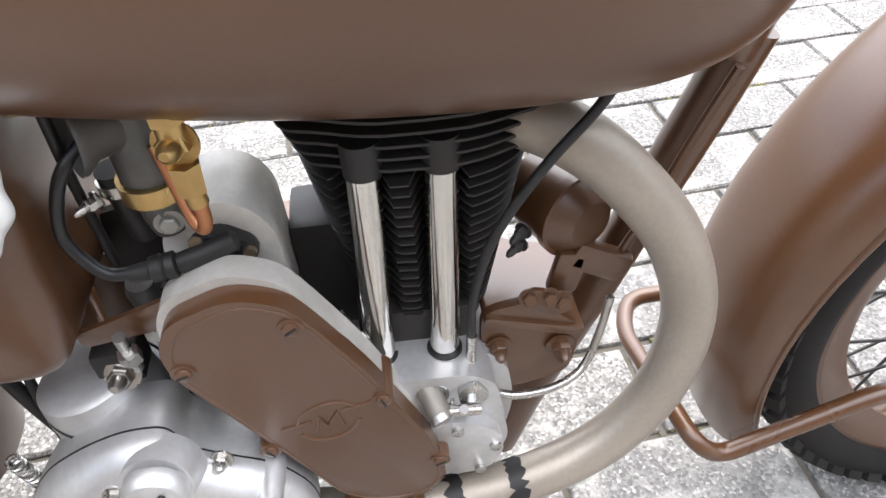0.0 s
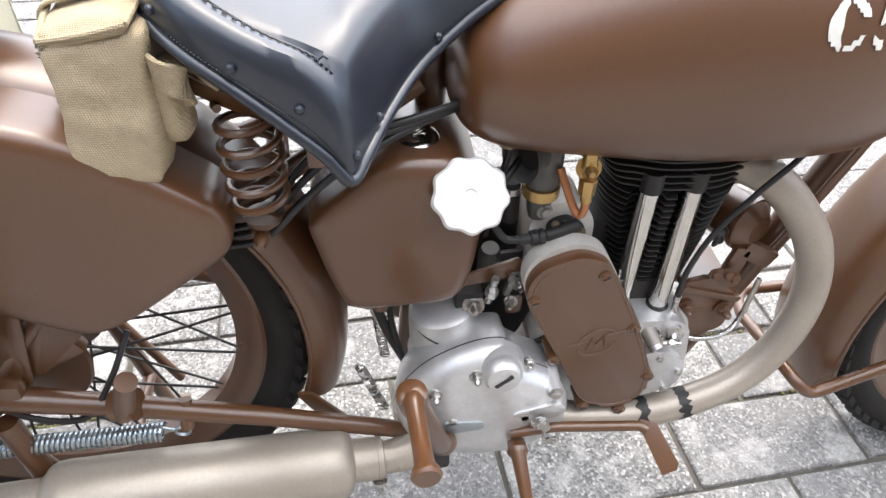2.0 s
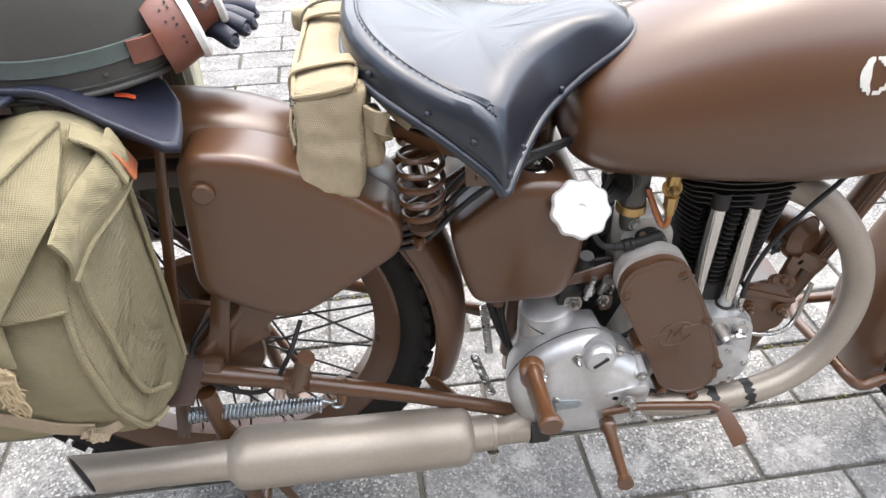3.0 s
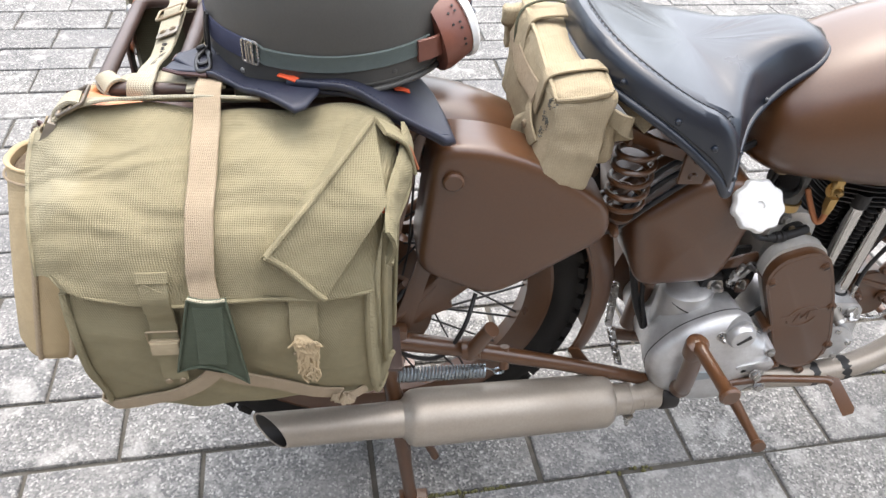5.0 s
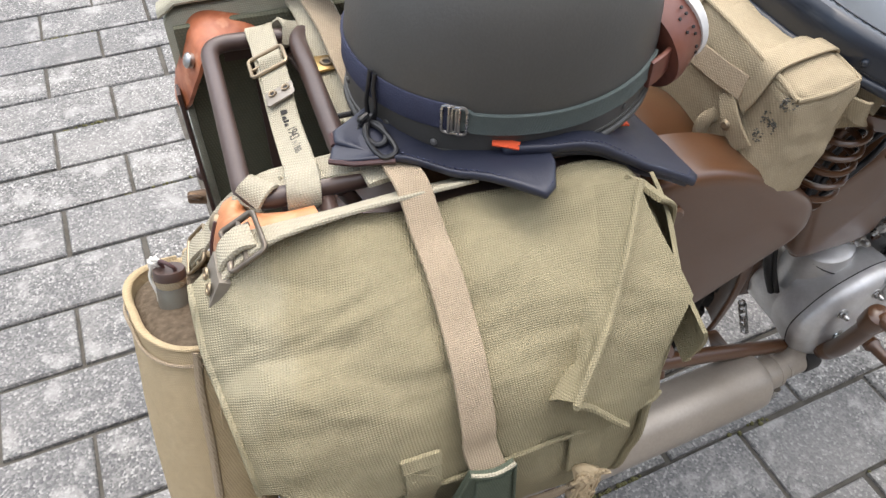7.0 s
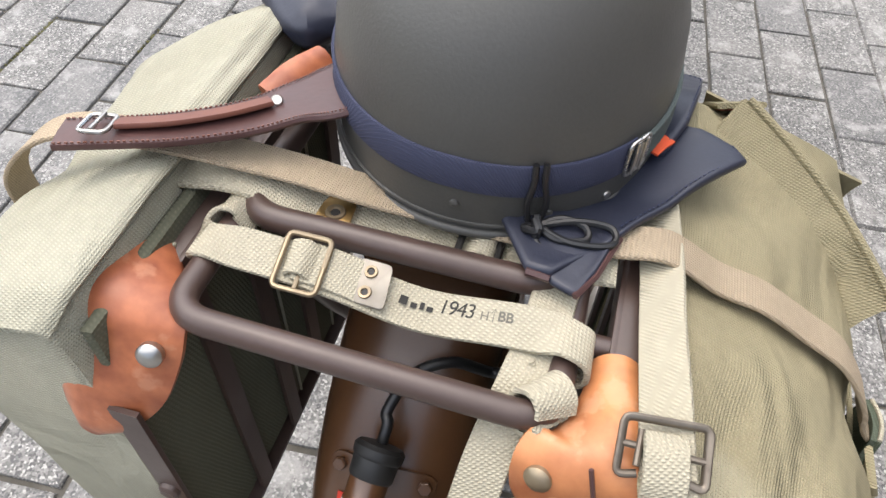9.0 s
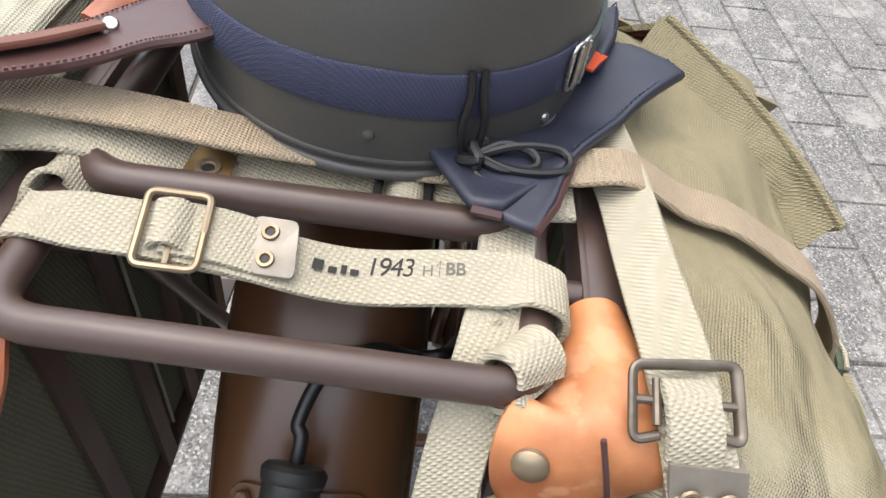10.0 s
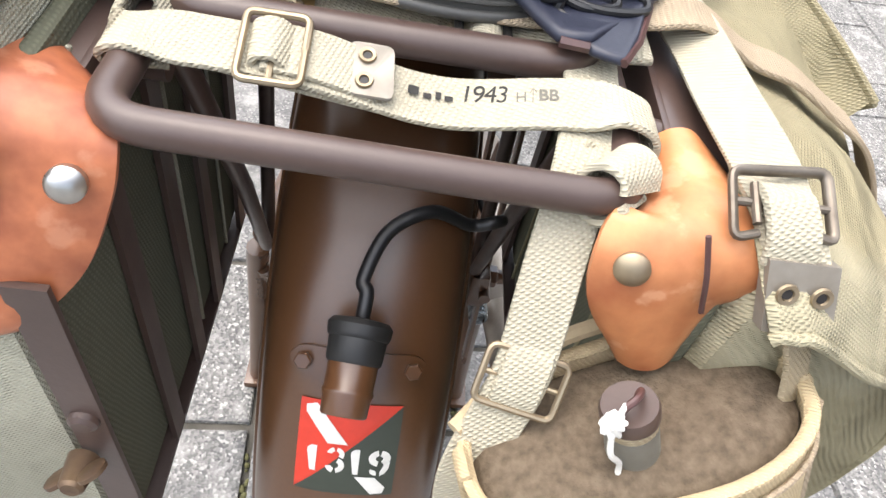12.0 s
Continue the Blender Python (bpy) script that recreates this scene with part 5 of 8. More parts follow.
for s, side in ((-1, "right"), (1, "left")):
    f = thing("pannier_frame", "dark brown flat steel pannier frame beside the rear wheel", "pannier frame", "pannier frames")
    part("top_rail", prism([(-0.250, s * 0.128), (0.05, s * 0.128), (0.05, s * 0.152), (-0.250, s * 0.152)], 0.772, 0.776, 0.0008, "xy"), RACK_PAINT, f)
    part("top_rail_lip", prism([(-0.250, s * 0.125), (0.05, s * 0.125), (0.05, s * 0.129), (-0.250, s * 0.129)], 0.752, 0.776, 0.0008, "xy"), RACK_PAINT, f)
    part("rail_pin", tube([(-0.205, s * 0.098, 0.768), (-0.205, s * 0.128, 0.768)], 0.0075, 14), RACK_PAINT, f)
    part("rail_rivet", lathe([(0, 0.007), (0.0015, 0.006)], (-0.232, s * 0.140, 0.776), (0, 0, 1), 16), RACK_PAINT, f)
    for x in ((-0.262, -0.165, -0.085, 0.005) if s < 0 else (-0.216, -0.147, -0.085, 0.005)):
        part("upright", prism([(x - 0.009, s * 0.131), (x + 0.009, s * 0.131), (x + 0.009, s * 0.135), (x - 0.009, s * 0.135)], 0.43, 0.772, 0.0008, "xy"), RACK_PAINT, f)
    deep = 0.205 if s < 0 else 0.255
    part("bottom_tray", prism([(-0.285, s * 0.131), (0.05, s * 0.131), (0.05, s * deep), (-0.285, s * deep)], 0.428, 0.432, 0.001, "xy"), RACK_PAINT, f)
    if s > 0:
        part("tray_lip", prism([(-0.285, 0.253), (0.05, 0.253), (0.05, 0.257), (-0.285, 0.257)], 0.428, 0.448, 0.001, "xy"), RACK_PAINT, f)
    if s > 0:
        part("end_bar", prism([(s * 0.124, 0.43), (s * 0.143, 0.43), (s * 0.143, 0.725), (s * 0.124, 0.725)], -0.302, -0.298, 0.0008, "yz"), RACK_PAINT, f)
        part("end_bolt", lathe([(0, 0.008), (0.003, 0.0075), (0.005, 0.005)], (-0.302, s * 0.134, 0.615), (-1, 0, 0), 16), RACK_PAINT, f)
    if s > 0:
        wing = part("wing_nut", lathe([(0, 0.009), (0.018, 0.007), (0.020, 0.005)], (-0.305, 0.142, 0.573), (-1, 0, 0.2), 16), BRASS_WORN, f, "worn brass wing nut")
        for e in (-1, 1):
            part("wing", lathe([(-0.0022, 0.0062), (-0.0012, 0.0084), (0.0012, 0.0084), (0.0022, 0.0062)], V(-0.316, 0.142 + e * 0.010, 0.577 - e * 0.007), (0.35, 0.55, 0.75), 18), BRASS_WORN, wing)

# front strut of the right frame, seen beside the tool box
part("rear_strut", prism(round_outline([(0.062, 0.735), (0.072, 0.735), (-0.008, 0.262), (-0.026, 0.262)], 0.004), -0.122, -0.118, 0.001), PAINT, bike)

# ---- packs ----
def pack(s, name, label):
    """A large canvas pack: a stuffed box with soft rounded faces, a flap over the top and front, straps."""
    p = thing(name, label, "pack", "canvas packs in the pannier frames")
    cloth = CANVAS if s < 0 else CANVAS_PALE
    x0, x1 = -0.298, 0.036
    prof = [(-0.148, 0.440), (-0.200, 0.436), (-0.238, 0.440), (-0.262, 0.456), (-0.278, 0.50), (-0.289, 0.56), (-0.295, 0.615), (-0.293, 0.662), (-0.282, 0.698), (-0.259, 0.726), (-0.225, 0.748), (-0.190, 0.764), (-0.160, 0.775), (-0.148, 0.766), (-0.143, 0.70), (-0.143, 0.55), (-0.144, 0.46)]
    prof = curve([(0, *q) for q in prof], 4)
    def body_at(u, k, grow=0.0):
        """A point of the skin: u along the pack, k round it."""
        q = prof[k]
        e = abs(2 * u - 1)
        c = Vector((0, -0.215, 0.62))
        pull = 1 - 0.035 * e ** 6 - 0.06 * max(0, e - 0.93) / 0.07
        d = (q - c)
        taper = 0.045 * max(0.0, -0.20 - q.y) / 0.1
        x = x0 + (x1 - x0) * u - taper * (u - 0.35)
        bulge = 0.001 * (1 - e ** 2)
        soft = noise.noise(Vector((x * 8, q.y * 8, q.z * 8 + 7 * s))) * 0.010 + noise.noise(Vector((x * 14 + q.z * 16, q.y * 16, q.z * 8 - x * 9 + 3 * s))) * 0.0065 + noise.noise(Vector((x * 34, q.y * 26, q.z * 26 + 3 * s))) * 0.0022
        d = d * pull + d.normalized() * (bulge * (1 if q.y < -0.2 else 0.1) + soft * (1 if q.y < -0.16 else 0.2) + grow)
        o = c + d
        lean = 0.02 * (u - 0.5) * (0.62 - q.z)
        return Vector((x + lean, s * -o.y, o.z))
    us = [0, 0.008, 0.03, 0.06] + list(np.linspace(0.1, 0.9, 30)) + [0.94, 0.97, 0.992, 1]
    rings = [[body_at(u, k) for k in range(len(prof))] for u in us]
    part("pack_body", loft(rings), cloth, p, sharp=60)
    # flap over the top, down the front
    ks = [k for k in range(len(prof)) if prof[k].z > 0.600 and prof[k].y < -0.150]
    def hem_z(u):
        return 0.660 + 0.030 * math.exp(-max(u, 0) / 0.07) + 0.010 * max(0.0, u - 0.6) + 0.0025 * math.sin(13 * u)
    def on_flap(u, v, grow):
        """A point of the flap: v from its hem, over the top, to the back."""
        k0 = next(k for k in ks if prof[k + 1].z > hem_z(u))
        k0 += (hem_z(u) - prof[k0].z) / (prof[k0 + 1].z - prof[k0].z)
        f = k0 + (ks[-1] - k0) * v
        k = min(int(f), ks[-1] - 1)
        return body_at(u, k, grow).lerp(body_at(u, k + 1, grow), f - k)
    top = []
    for u in np.linspace(-0.045 if s < 0 else -0.012, 1.0 if s < 0 else 1.012, 40):
        uu = min(max(u, 0), 1)
        extra = (u - uu) * (x1 - x0)
        edge = 0.004 + 0.003 * math.sin(9 * u) + 0.002 * math.sin(23 * u + 1)
        curl = 0.006 * (min(0, u) / 0.045) ** 2 if s < 0 else 0
        row_t, row_b = [], []
        for j, v in enumerate(np.linspace(0, 1, 40)):
            hem = 0.0015 if j < 2 else 0
            row_t.append(on_flap(uu, v, 0.0065 + edge + hem - curl) + V(extra, 0, 0))
            row_b.append(on_flap(uu, v, 0.0040 + edge - hem * 0.5 - curl) + V(extra, 0, 0))
        top.append(row_t + row_b[::-1])
    part("flap", loft(top), cloth, p, sharp=60)
    if s < 0:
        part("flap_binding", tube([(a + b) / 2 for a, b in zip(top[0][:40], top[0][:39:-1])], 0.0028, 8), cloth, p)
    part("flap_hem", tube([on_flap(u, 0, 0.0125) for u in np.linspace(0.0, 1, 34)], 0.0020, 8), cloth, p)
    seam_pts = [body_at(0.985, k, 0.004) for k in range(6, 30)]
    part("side_seam", tube(seam_pts, 0.004, 8), cloth, p)
    part("side_seam", tube([body_at(0.02, k, 0.004) for k in range(6, 30)], 0.004, 8), cloth, p)
    # the inner face lies in shade: a panel in darker cloth colour stands for it
    part("shaded_back_panel", stuffed((-0.131, s * 0.1415, 0.605), (0.318, 0.010, 0.320), 0.004, 10, 0.0015, 14, 3.0 * s), CANVAS_DARK, p, "canvas back panel coloured dark for the shade it lies in")
    for x in (-0.215, -0.125, -0.04):
        part("panel_seam", tube([(x, s * 0.1350, 0.45), (x, s * 0.1350, 0.755)], 0.0014, 6), cloth, p)
    return p, body_at, prof


right_pack, skin, prof = pack(-1, "canvas_pack", "faded khaki-green canvas pack strapped into a steel pannier frame")
left_pack, skin_l, _ = pack(1, "canvas_pack", "khaki-green canvas pack with worn folds in its pannier frame")
left_pack.scale.z, left_pack.location.z = 1.07, -0.030
def k_at(z, out=True):
    return min((k for k in range(len(prof)) if (prof[k].y < -0.2)), key=lambda k: abs(prof[k].z - z))
def on_pack(x, z, lift=0.012):
    u = (x + 0.298) / 0.334
    return skin(min(max(u, 0), 1), k_at(z), lift)

def on_top(x, y, lift=0.012):
    u = (x + 0.298) / 0.334
    return skin(u, min((k for k in range(len(prof)) if prof[k].z > 0.69), key=lambda k: abs(prof[k].y - y)), lift)

def pack_end(y, z, out=0.004):
    """A place on the pack's front end."""
    return V(0.036 - 0.2925 * max(0.0, -0.20 - y) + out, y, z)
part("end_seam", tube(curve([pack_end(y, z) for y, z in ((-0.262, 0.715), (-0.268, 0.66), (-0.262, 0.60), (-0.258, 0.55), (-0.246, 0.505), (-0.214, 0.478))], 8), 0.0035, 8), CANVAS, right_pack)
part("end_seam", tube(curve([pack_end(y, z) for y, z in ((-0.158, 0.73), (-0.156, 0.64), (-0.156, 0.55), (-0.160, 0.47))], 8), 0.0032, 8), CANVAS, right_pack)
rows = []
for i in range(11):
    v = i / 10
    top_p, low_p = pack_end(-0.165, 0.778, 0.006).lerp(pack_end(-0.292, 0.740, 0.010), v), pack_end(-0.172, 0.726, 0.012).lerp(pack_end(-0.286, 0.694, 0.010), v)
    row = [top_p.lerp(low_p, k / 6) + V(0.007 * math.sin(math.pi * k / 6) + 0.003 * math.sin(7 * v), 0, 0) for k in range(7)]
    rows.append([q + V(0.0018, 0, 0) for q in row] + [q - V(0.0018, 0, 0) for q in row[::-1]])
part("side_flap", loft(rows), CANVAS, right_pack, sharp=60)
part("side_flap_hem", tube([r[6] + V(0.001, 0, 0) for r in rows], 0.0028, 8), CANVAS, right_pack)
# pocket straps, tab and tie straps on the right pack
part("buckle_strap", ribbon([on_pack(-0.194, z, 0.0175) for z in (0.690, 0.680, 0.668)] + [on_pack(-0.194, 0.658, 0.0165), on_pack(-0.195, 0.640, 0.010)] + [on_pack(-0.196, z, 0.0085) for z in (0.62, 0.59, 0.556)], 0.026, 0.003, (1, 0, 0)), CANVAS, right_pack)
part("strap_patch", ribbon([on_pack(-0.194, z, 0.0190) for z in (0.692, 0.685)], 0.0285, 0.0035, (1, 0, 0)), CANVAS, right_pack)
for way in (-1, 1):
    part("strap_stitching", tube([on_pack(-0.194 - way * 0.010, 0.684, 0.0192), on_pack(-0.194 + way * 0.010, 0.668, 0.0192)], 0.0007, 5), CANVAS, right_pack)
part("strap_runner", ribbon([on_pack(-0.197, z, 0.014) for z in (0.612, 0.598)], 0.0275, 0.008, (1, 0, 0)), SAND, right_pack)
part("strap_buckle", tube([on_pack(-0.197 + dx, z, 0.0135) for dx, z in ((-0.017, 0.623), (0.017, 0.623), (0.017, 0.617), (-0.017, 0.617), (-0.017, 0.623))], 0.0012, 6), BRASS_DULL, right_pack)
for dx in (-0.008, 0.008):
    part("strap_eyelet", lathe([(0, 0.004), (0.0015, 0.0032)], on_pack(-0.197 + dx, 0.562, 0.0105), (0, -1, 0), 12), BRASS_DULL, right_pack)
part("loop_strap", ribbon([on_pack(-0.042, z, 0.008) for z in (0.684, 0.66, 0.64, 0.612)], 0.028, 0.003, (1, 0, 0)), CANVAS, right_pack)
part("loop_buckle", tube([on_pack(-0.042 + dx, z, 0.011) for dx, z in ((-0.014, 0.603), (0.014, 0.601), (0.014, 0.594), (-0.014, 0.596), (-0.014, 0.603))], 0.0013, 6), BRASS_DULL, right_pack)
k0 = on_pack(-0.041, 0.618, 0.012)
for i in range(5):
    a = i * 1.25
    part("rope_knot", tube(curve([k0 + V(0.0085 * math.cos(a + q), -0.003 - 0.004 * math.sin(2 * q + a), 0.008 * math.sin(q + 0.6 * a)) for q in np.linspace(0, 4.4, 6)], 4), 0.0032, 7), ROPE, right_pack, "knotted rope end")
for i in range(64):
    a, u = random.uniform(-1, 1), random.uniform(0, 1)
    p0 = k0 + V(0.008 * a, -0.004, 0.004 - 0.006 * u)
    if i < 42:
        way = [p0 + V(0.002 + random.uniform(-0.0045, 0.0045), -0.004 * random.random(), -q * (0.030 + 0.026 * u)) for q in (0.0, 0.3, 0.55, 0.8, 1.0)]
    else:
        way = [p0, p0 + V(0.006 * a, -0.005, 0.006), p0 + V(0.010 * a + random.uniform(-0.003, 0.003), -0.003 - 0.004 * u, 0.012 * u - 0.004)]
    part("frayed_rope", tube(curve(way, 4), 0.0012, 5), ROPE, right_pack)
# the turned-out corner of the flap
def dog_ear():
    bm = bmesh.new()
    a, b, c, d = V(-0.087, -0.305, 0.727), V(-0.037, -0.303, 0.672), V(0.022, -0.262, 0.752), V(0.012, -0.186, 0.797)
    rows = []
    for i in range(9):
        u = i / 8
        row_t, row_b = [], []
        for j in range(9):
            v = j / 8
            q = (a * (1 - v) + b * v) * (1 - u) + (d * (1 - v) + c * v) * u
            q += V(0, -1, 0.3) * (0.012 * math.sin(math.pi * u) * math.sin(math.pi * (0.25 + 0.7 * v)) - 0.004 * math.sin(5 * v))
            row_t.append(q + V(0, -0.002, 0.001))
            row_b.append(q + V(0, 0.002, -0.001))
        rows.append(row_t + row_b[::-1])
    return loft(rows), a, b, c, d, rows
bm, a, b, c, d, rws = dog_ear()
gus = []
for i in range(13):
    u = i / 12
    g = min((1 - u) * 8, 7.999)
    e0 = rws[int(g)][0].lerp(rws[int(g) + 1][0], g - int(g)) + V(0, 0.002, -0.001)
    q0 = on_top(-0.028 - 0.04 * u, -0.165 - 0.10 * u, 0.003) if u < 0.7 else on_pack(-0.056 - 0.10 * (u - 0.7), 0.716 - 0.05 * (u - 0.7), 0.003)
    mid_ = e0.lerp(q0, 0.5) + V(0, 0.002, -0.004 * math.sin(math.pi * u))
    line_ = [e0, e0.lerp(mid_, 0.5), mid_, mid_.lerp(q0, 0.5), q0]
    gus.append([q + V(0, -0.001, 0.0012) for q in line_] + [q + V(0, 0.001, -0.0012) for q in line_[::-1]])
part("flap_gusset", loft(gus), CANVAS, right_pack, sharp=60)
ear = part("folded_flap_corner", bm, CANVAS, right_pack, sharp=60)
part("ear_hem", tube([r[0] + V(0, -0.002, 0) for r in rws], 0.003, 8), CANVAS, ear)
part("ear_hem", tube([q + V(0, -0.002, 0) for q in rws[0][:9]], 0.003, 8), CANVAS, ear)
part("orange_lining", ribbon([(0.018, -0.262, 0.741), (0.028, -0.250, 0.738)], 0.005, 0.003, (0, -0.3, 1)), ORANGE, right_pack)
part("inner_flap", ribbon([(0.018, -0.188, 0.788), (0.042, -0.182, 0.768), (0.052, -0.178, 0.735)], 0.036, 0.004, (0.1, -1, 0.2)), CANVAS, right_pack)
part("flap_lining", ribbon([(0.030, -0.180, 0.774), (0.046, -0.172, 0.758), (0.056, -0.168, 0.732)], 0.030, 0.003, (0.1, -1, 0.2)), RED_LEATHER, right_pack, "orange-brown lining")

long_strap = thing("tie_strap", "long tan webbing strap across the rack and over both packs", "strap")
sp_pts = [V(-0.165, 0.300, 0.700), V(-0.170, 0.290, 0.755), V(-0.172, 0.235, 0.806), V(-0.168, 0.17, 0.815), V(-0.154, 0.09, 0.801), V(-0.151, 0.04, 0.793), V(-0.149, 0.0, 0.789), V(-0.149, -0.06, 0.788), V(-0.149, -0.092, 0.7955), V(-0.149, -0.118, 0.7965), V(-0.148, -0.146, 0.8000)]
sp_pts += [on_top(x, y, 0.0155) for x, y in ((-0.147, -0.180), (-0.146, -0.205), (-0.145, -0.232), (-0.145, -0.262))] + [on_pack(x, z, 0.0175) for x, z in ((-0.145, 0.700), (-0.145, 0.684))] + [V(-0.145, -0.3115, 0.671)]
part("strap_band", ribbon(sp_pts, 0.0255, 0.0032, (1, 0.05, 0)), WEB_TAN, long_strap)
tb = [V(-0.161, -0.310, 0.681), V(-0.128, -0.310, 0.678), V(-0.119, -0.312, 0.560), V(-0.187, -0.308, 0.577)]
rows = []
for i in range(7):
    v = i / 6
    lft, rgt = tb[0].lerp(tb[3], v), tb[1].lerp(tb[2], v)
    row = [lft.lerp(rgt, j / 6) + V(0, -0.006 * math.sin(math.pi * j / 6) * math.sin(math.pi * (0.2 + 0.8 * v)), 0.016 * v * v * math.sin(math.pi * j / 6)) for j in range(7)]
    rows.append([q + V(0, -0.0025, 0) for q in row] + [q + V(0, 0.002, 0) for q in row[::-1]])
keeper = part("strap_keeper", loft(rows), WEB_GREEN, long_strap, "dark green padded strap keeper")
edge_pts = [r[0] for r in rows] + rows[-1][1:7] + [r[6] for r in rows[::-1][1:]] + rows[0][5::-1]
part("keeper_hem", tube([q + V(0, -0.001, 0) for q in edge_pts], 0.0016, 8), WEB_GREEN, keeper)
part("keeper_pad", ribbon([(-0.1445, -0.3155, 0.672), (-0.146, -0.3185, 0.640), (-0.149, -0.3195, 0.598)], 0.027, 0.003, (1, 0, 0)), WEB_GREEN, keeper)
part("keeper_edge", tube([rows[0][j] + V(0, -0.0005, 0.0012) for j in range(7)], 0.0015, 6), WEB, keeper, "pale worn edge")
part("lower_strap", ribbon([V(-0.146, -0.307, 0.598), V(-0.150, -0.306, 0.575), V(-0.166, -0.303, 0.550), on_pack(-0.203, 0.524, 0.0085), on_pack(-0.238, 0.501, 0.0085), on_pack(-0.268, 0.482, 0.008), V(-0.290, -0.262, 0.464), V(-0.300, -0.235, 0.448)], 0.0175, 0.003, (-0.55, 0, 0.8)), WEB_TAN, long_strap)
part("lower_strap", ribbon([V(-0.150, -0.304, 0.590), V(-0.142, -0.304, 0.562), V(-0.127, -0.302, 0.550), on_pack(-0.087, 0.526, 0.0085), on_pack(-0.045, 0.504, 0.0085), on_pack(-0.010, 0.488, 0.0085)], 0.0175, 0.003, (0.45, 0, 0.85)), WEB_TAN, long_strap)
k1 = on_pack(-0.012, 0.490, 0.012)
for i in range(6):
    q = k1 + V(random.uniform(-0.008, 0.010), random.uniform(-0.004, 0.002), random.uniform(-0.005, 0.004))
    e1 = Vector((random.uniform(-1, 1), -0.4, random.uniform(-0.6, 0.6)))
    part("strap_knot", ribbon(curve([q - e1 * 0.008, q + V(0, -0.006, 0.003), q + e1 * 0.008, q + e1 * 0.012 + V(0.003, 0.003, -0.004)], 3), 0.008, 0.0022, (0.3, 0.5, 0.8)), WEB_TAN, long_strap)
part("strap_end", ribbon([k1, k1 + V(0.016, -0.001, 0.003), k1 + V(0.030, 0.004, 0.008)], 0.011, 0.002, (-0.3, 0.1, 0.9)), WEB_TAN, long_strap)

# ---- luggage on the rack ----
def sheet(outline, z, thick, wave=0.002, seed=0.0, tilt=(0, 0), puff=0.004, lift=None):
    """A folded leather sheet: a filled outline in plan with soft edges; tilt gives its slope in x and y."""
    pts = [Vector((p[0], p[1], 0)) for p in outline]
    dense = []
    for a, b in zip(pts, pts[1:] + pts[:1]):
        n = max(2, int((b - a).length / 0.008))
        dense += [a.lerp(b, k / n) for k in range(n)]
    c = sum(dense, Vector()) / len(dense)
    rings_t, rings_b = [], []
    for k, (s, e) in enumerate(((1.0, 0.25), (0.985, 0.8), (0.955, 1.0), (0.90, 0.85), (0.8, 0.9), (0.6, 1), (0.35, 1), (0.1, 1))):
        rt, rb = [], []
        for p in dense:
            q = c + (p - c) * s
            zz = z + tilt[0] * q.x + tilt[1] * q.y + noise.noise(Vector((q.x * 22, q.y * 22, seed))) * wave * 2 + (lift(q) if lift else 0)
            rt.append(Vector((q.x, q.y, zz + thick / 2 * e + (puff * (1 - e) * 0 if k else 0))))
            rb.append(Vector((q.x, q.y, zz - thick / 2 * e)))
        rings_t.append(rt)
        rings_b.append(rb)
    return loft(rings_b[::-1] + rings_t)


def wire_buckle(c, u, v, w, h, r, mat, name, parent, label, prong=True):
    """A flat wire frame with a middle bar: u across the strap, v along it."""
    c, u, v = Vector(c), Vector(u).normalized(), Vector(v)
    v = (v - u * v.dot(u)).normalized()
    n = u.cross(v)
    pts = [c + u * a * w / 2 + v * b * h / 2 for a, b in ((0, -1), (1, -1), (1, 1), (-1, 1), (-1, -1), (0, -1))]
    bm = tube(rounded(pts, 0.004, 4), r, 8)
    tube([c - u * w / 2 - n * r, c + u * w / 2 - n * r], r * 0.9, 8, bm=bm)
    ob = part(name, bm, mat, parent, label)
    return ob


# helmet
HC = Vector((-0.030, -0.022, 0.794))
def helm(a, z, out=0.0):
    """A point of the helmet: angle round it from the front, height above its rim."""
    k = [(0.0, 0.985), (0.012, 0.990), (0.03, 0.993), (0.055, 0.985), (0.08, 0.955), (0.105, 0.885), (0.125, 0.785), (0.143, 0.64), (0.155, 0.46), (0.1625, 0.25), (0.164, 0.02)]
    for (z0, r0), (z1, r1) in zip(k, k[1:]):
        if z <= z1:
            t = (z - z0) / (z1 - z0)
            r = r0 + (r1 - r0) * t
            break
    ca, sa = math.cos(a), math.sin(a)
    dip = -0.006 * max(0, -ca) + 0.005 * max(0, ca) - 0.004 * max(0, -sa)
    return HC + Vector((ca * (0.133 * r + out), sa * (0.113 * r + out), z + dip * (1 - z / 0.164)))
helmet = thing("helmet", "olive-black steel helmet with navy elastic band on the luggage rack", "helmet")
zs = [0.0, 0.004, 0.012, 0.02, 0.03, 0.042, 0.055, 0.068, 0.08, 0.093, 0.105, 0.115, 0.125, 0.134, 0.143, 0.149, 0.155, 0.159, 0.1625, 0.164]
angs = [2 * math.pi * k / 96 for k in range(96)]
inner = [[helm(a, z, -0.004) for a in angs] for z in (0.06, 0.02, 0.001)]
part("shell", loft(inner + [[helm(a, z) for a in angs] for z in zs]), HELMET, helmet, sharp=60)
rim = [helm(a, 0.001, 0.0006) for a in angs]
part("rim_edge", tube(rim + rim[:2], 0.0032, 10), HELMET, helmet)
part("rim_line", tube([helm(a, 0.008, 0.0004) for a in angs] + [helm(0, 0.008, 0.0004)], 0.0012, 6), HELMET, helmet)
part("liner", loft([[helm(a, 0.001, -0.006) for a in angs], [helm(a, 0.05, -0.012) for a in angs]]), DARK_LEATHER, helmet)
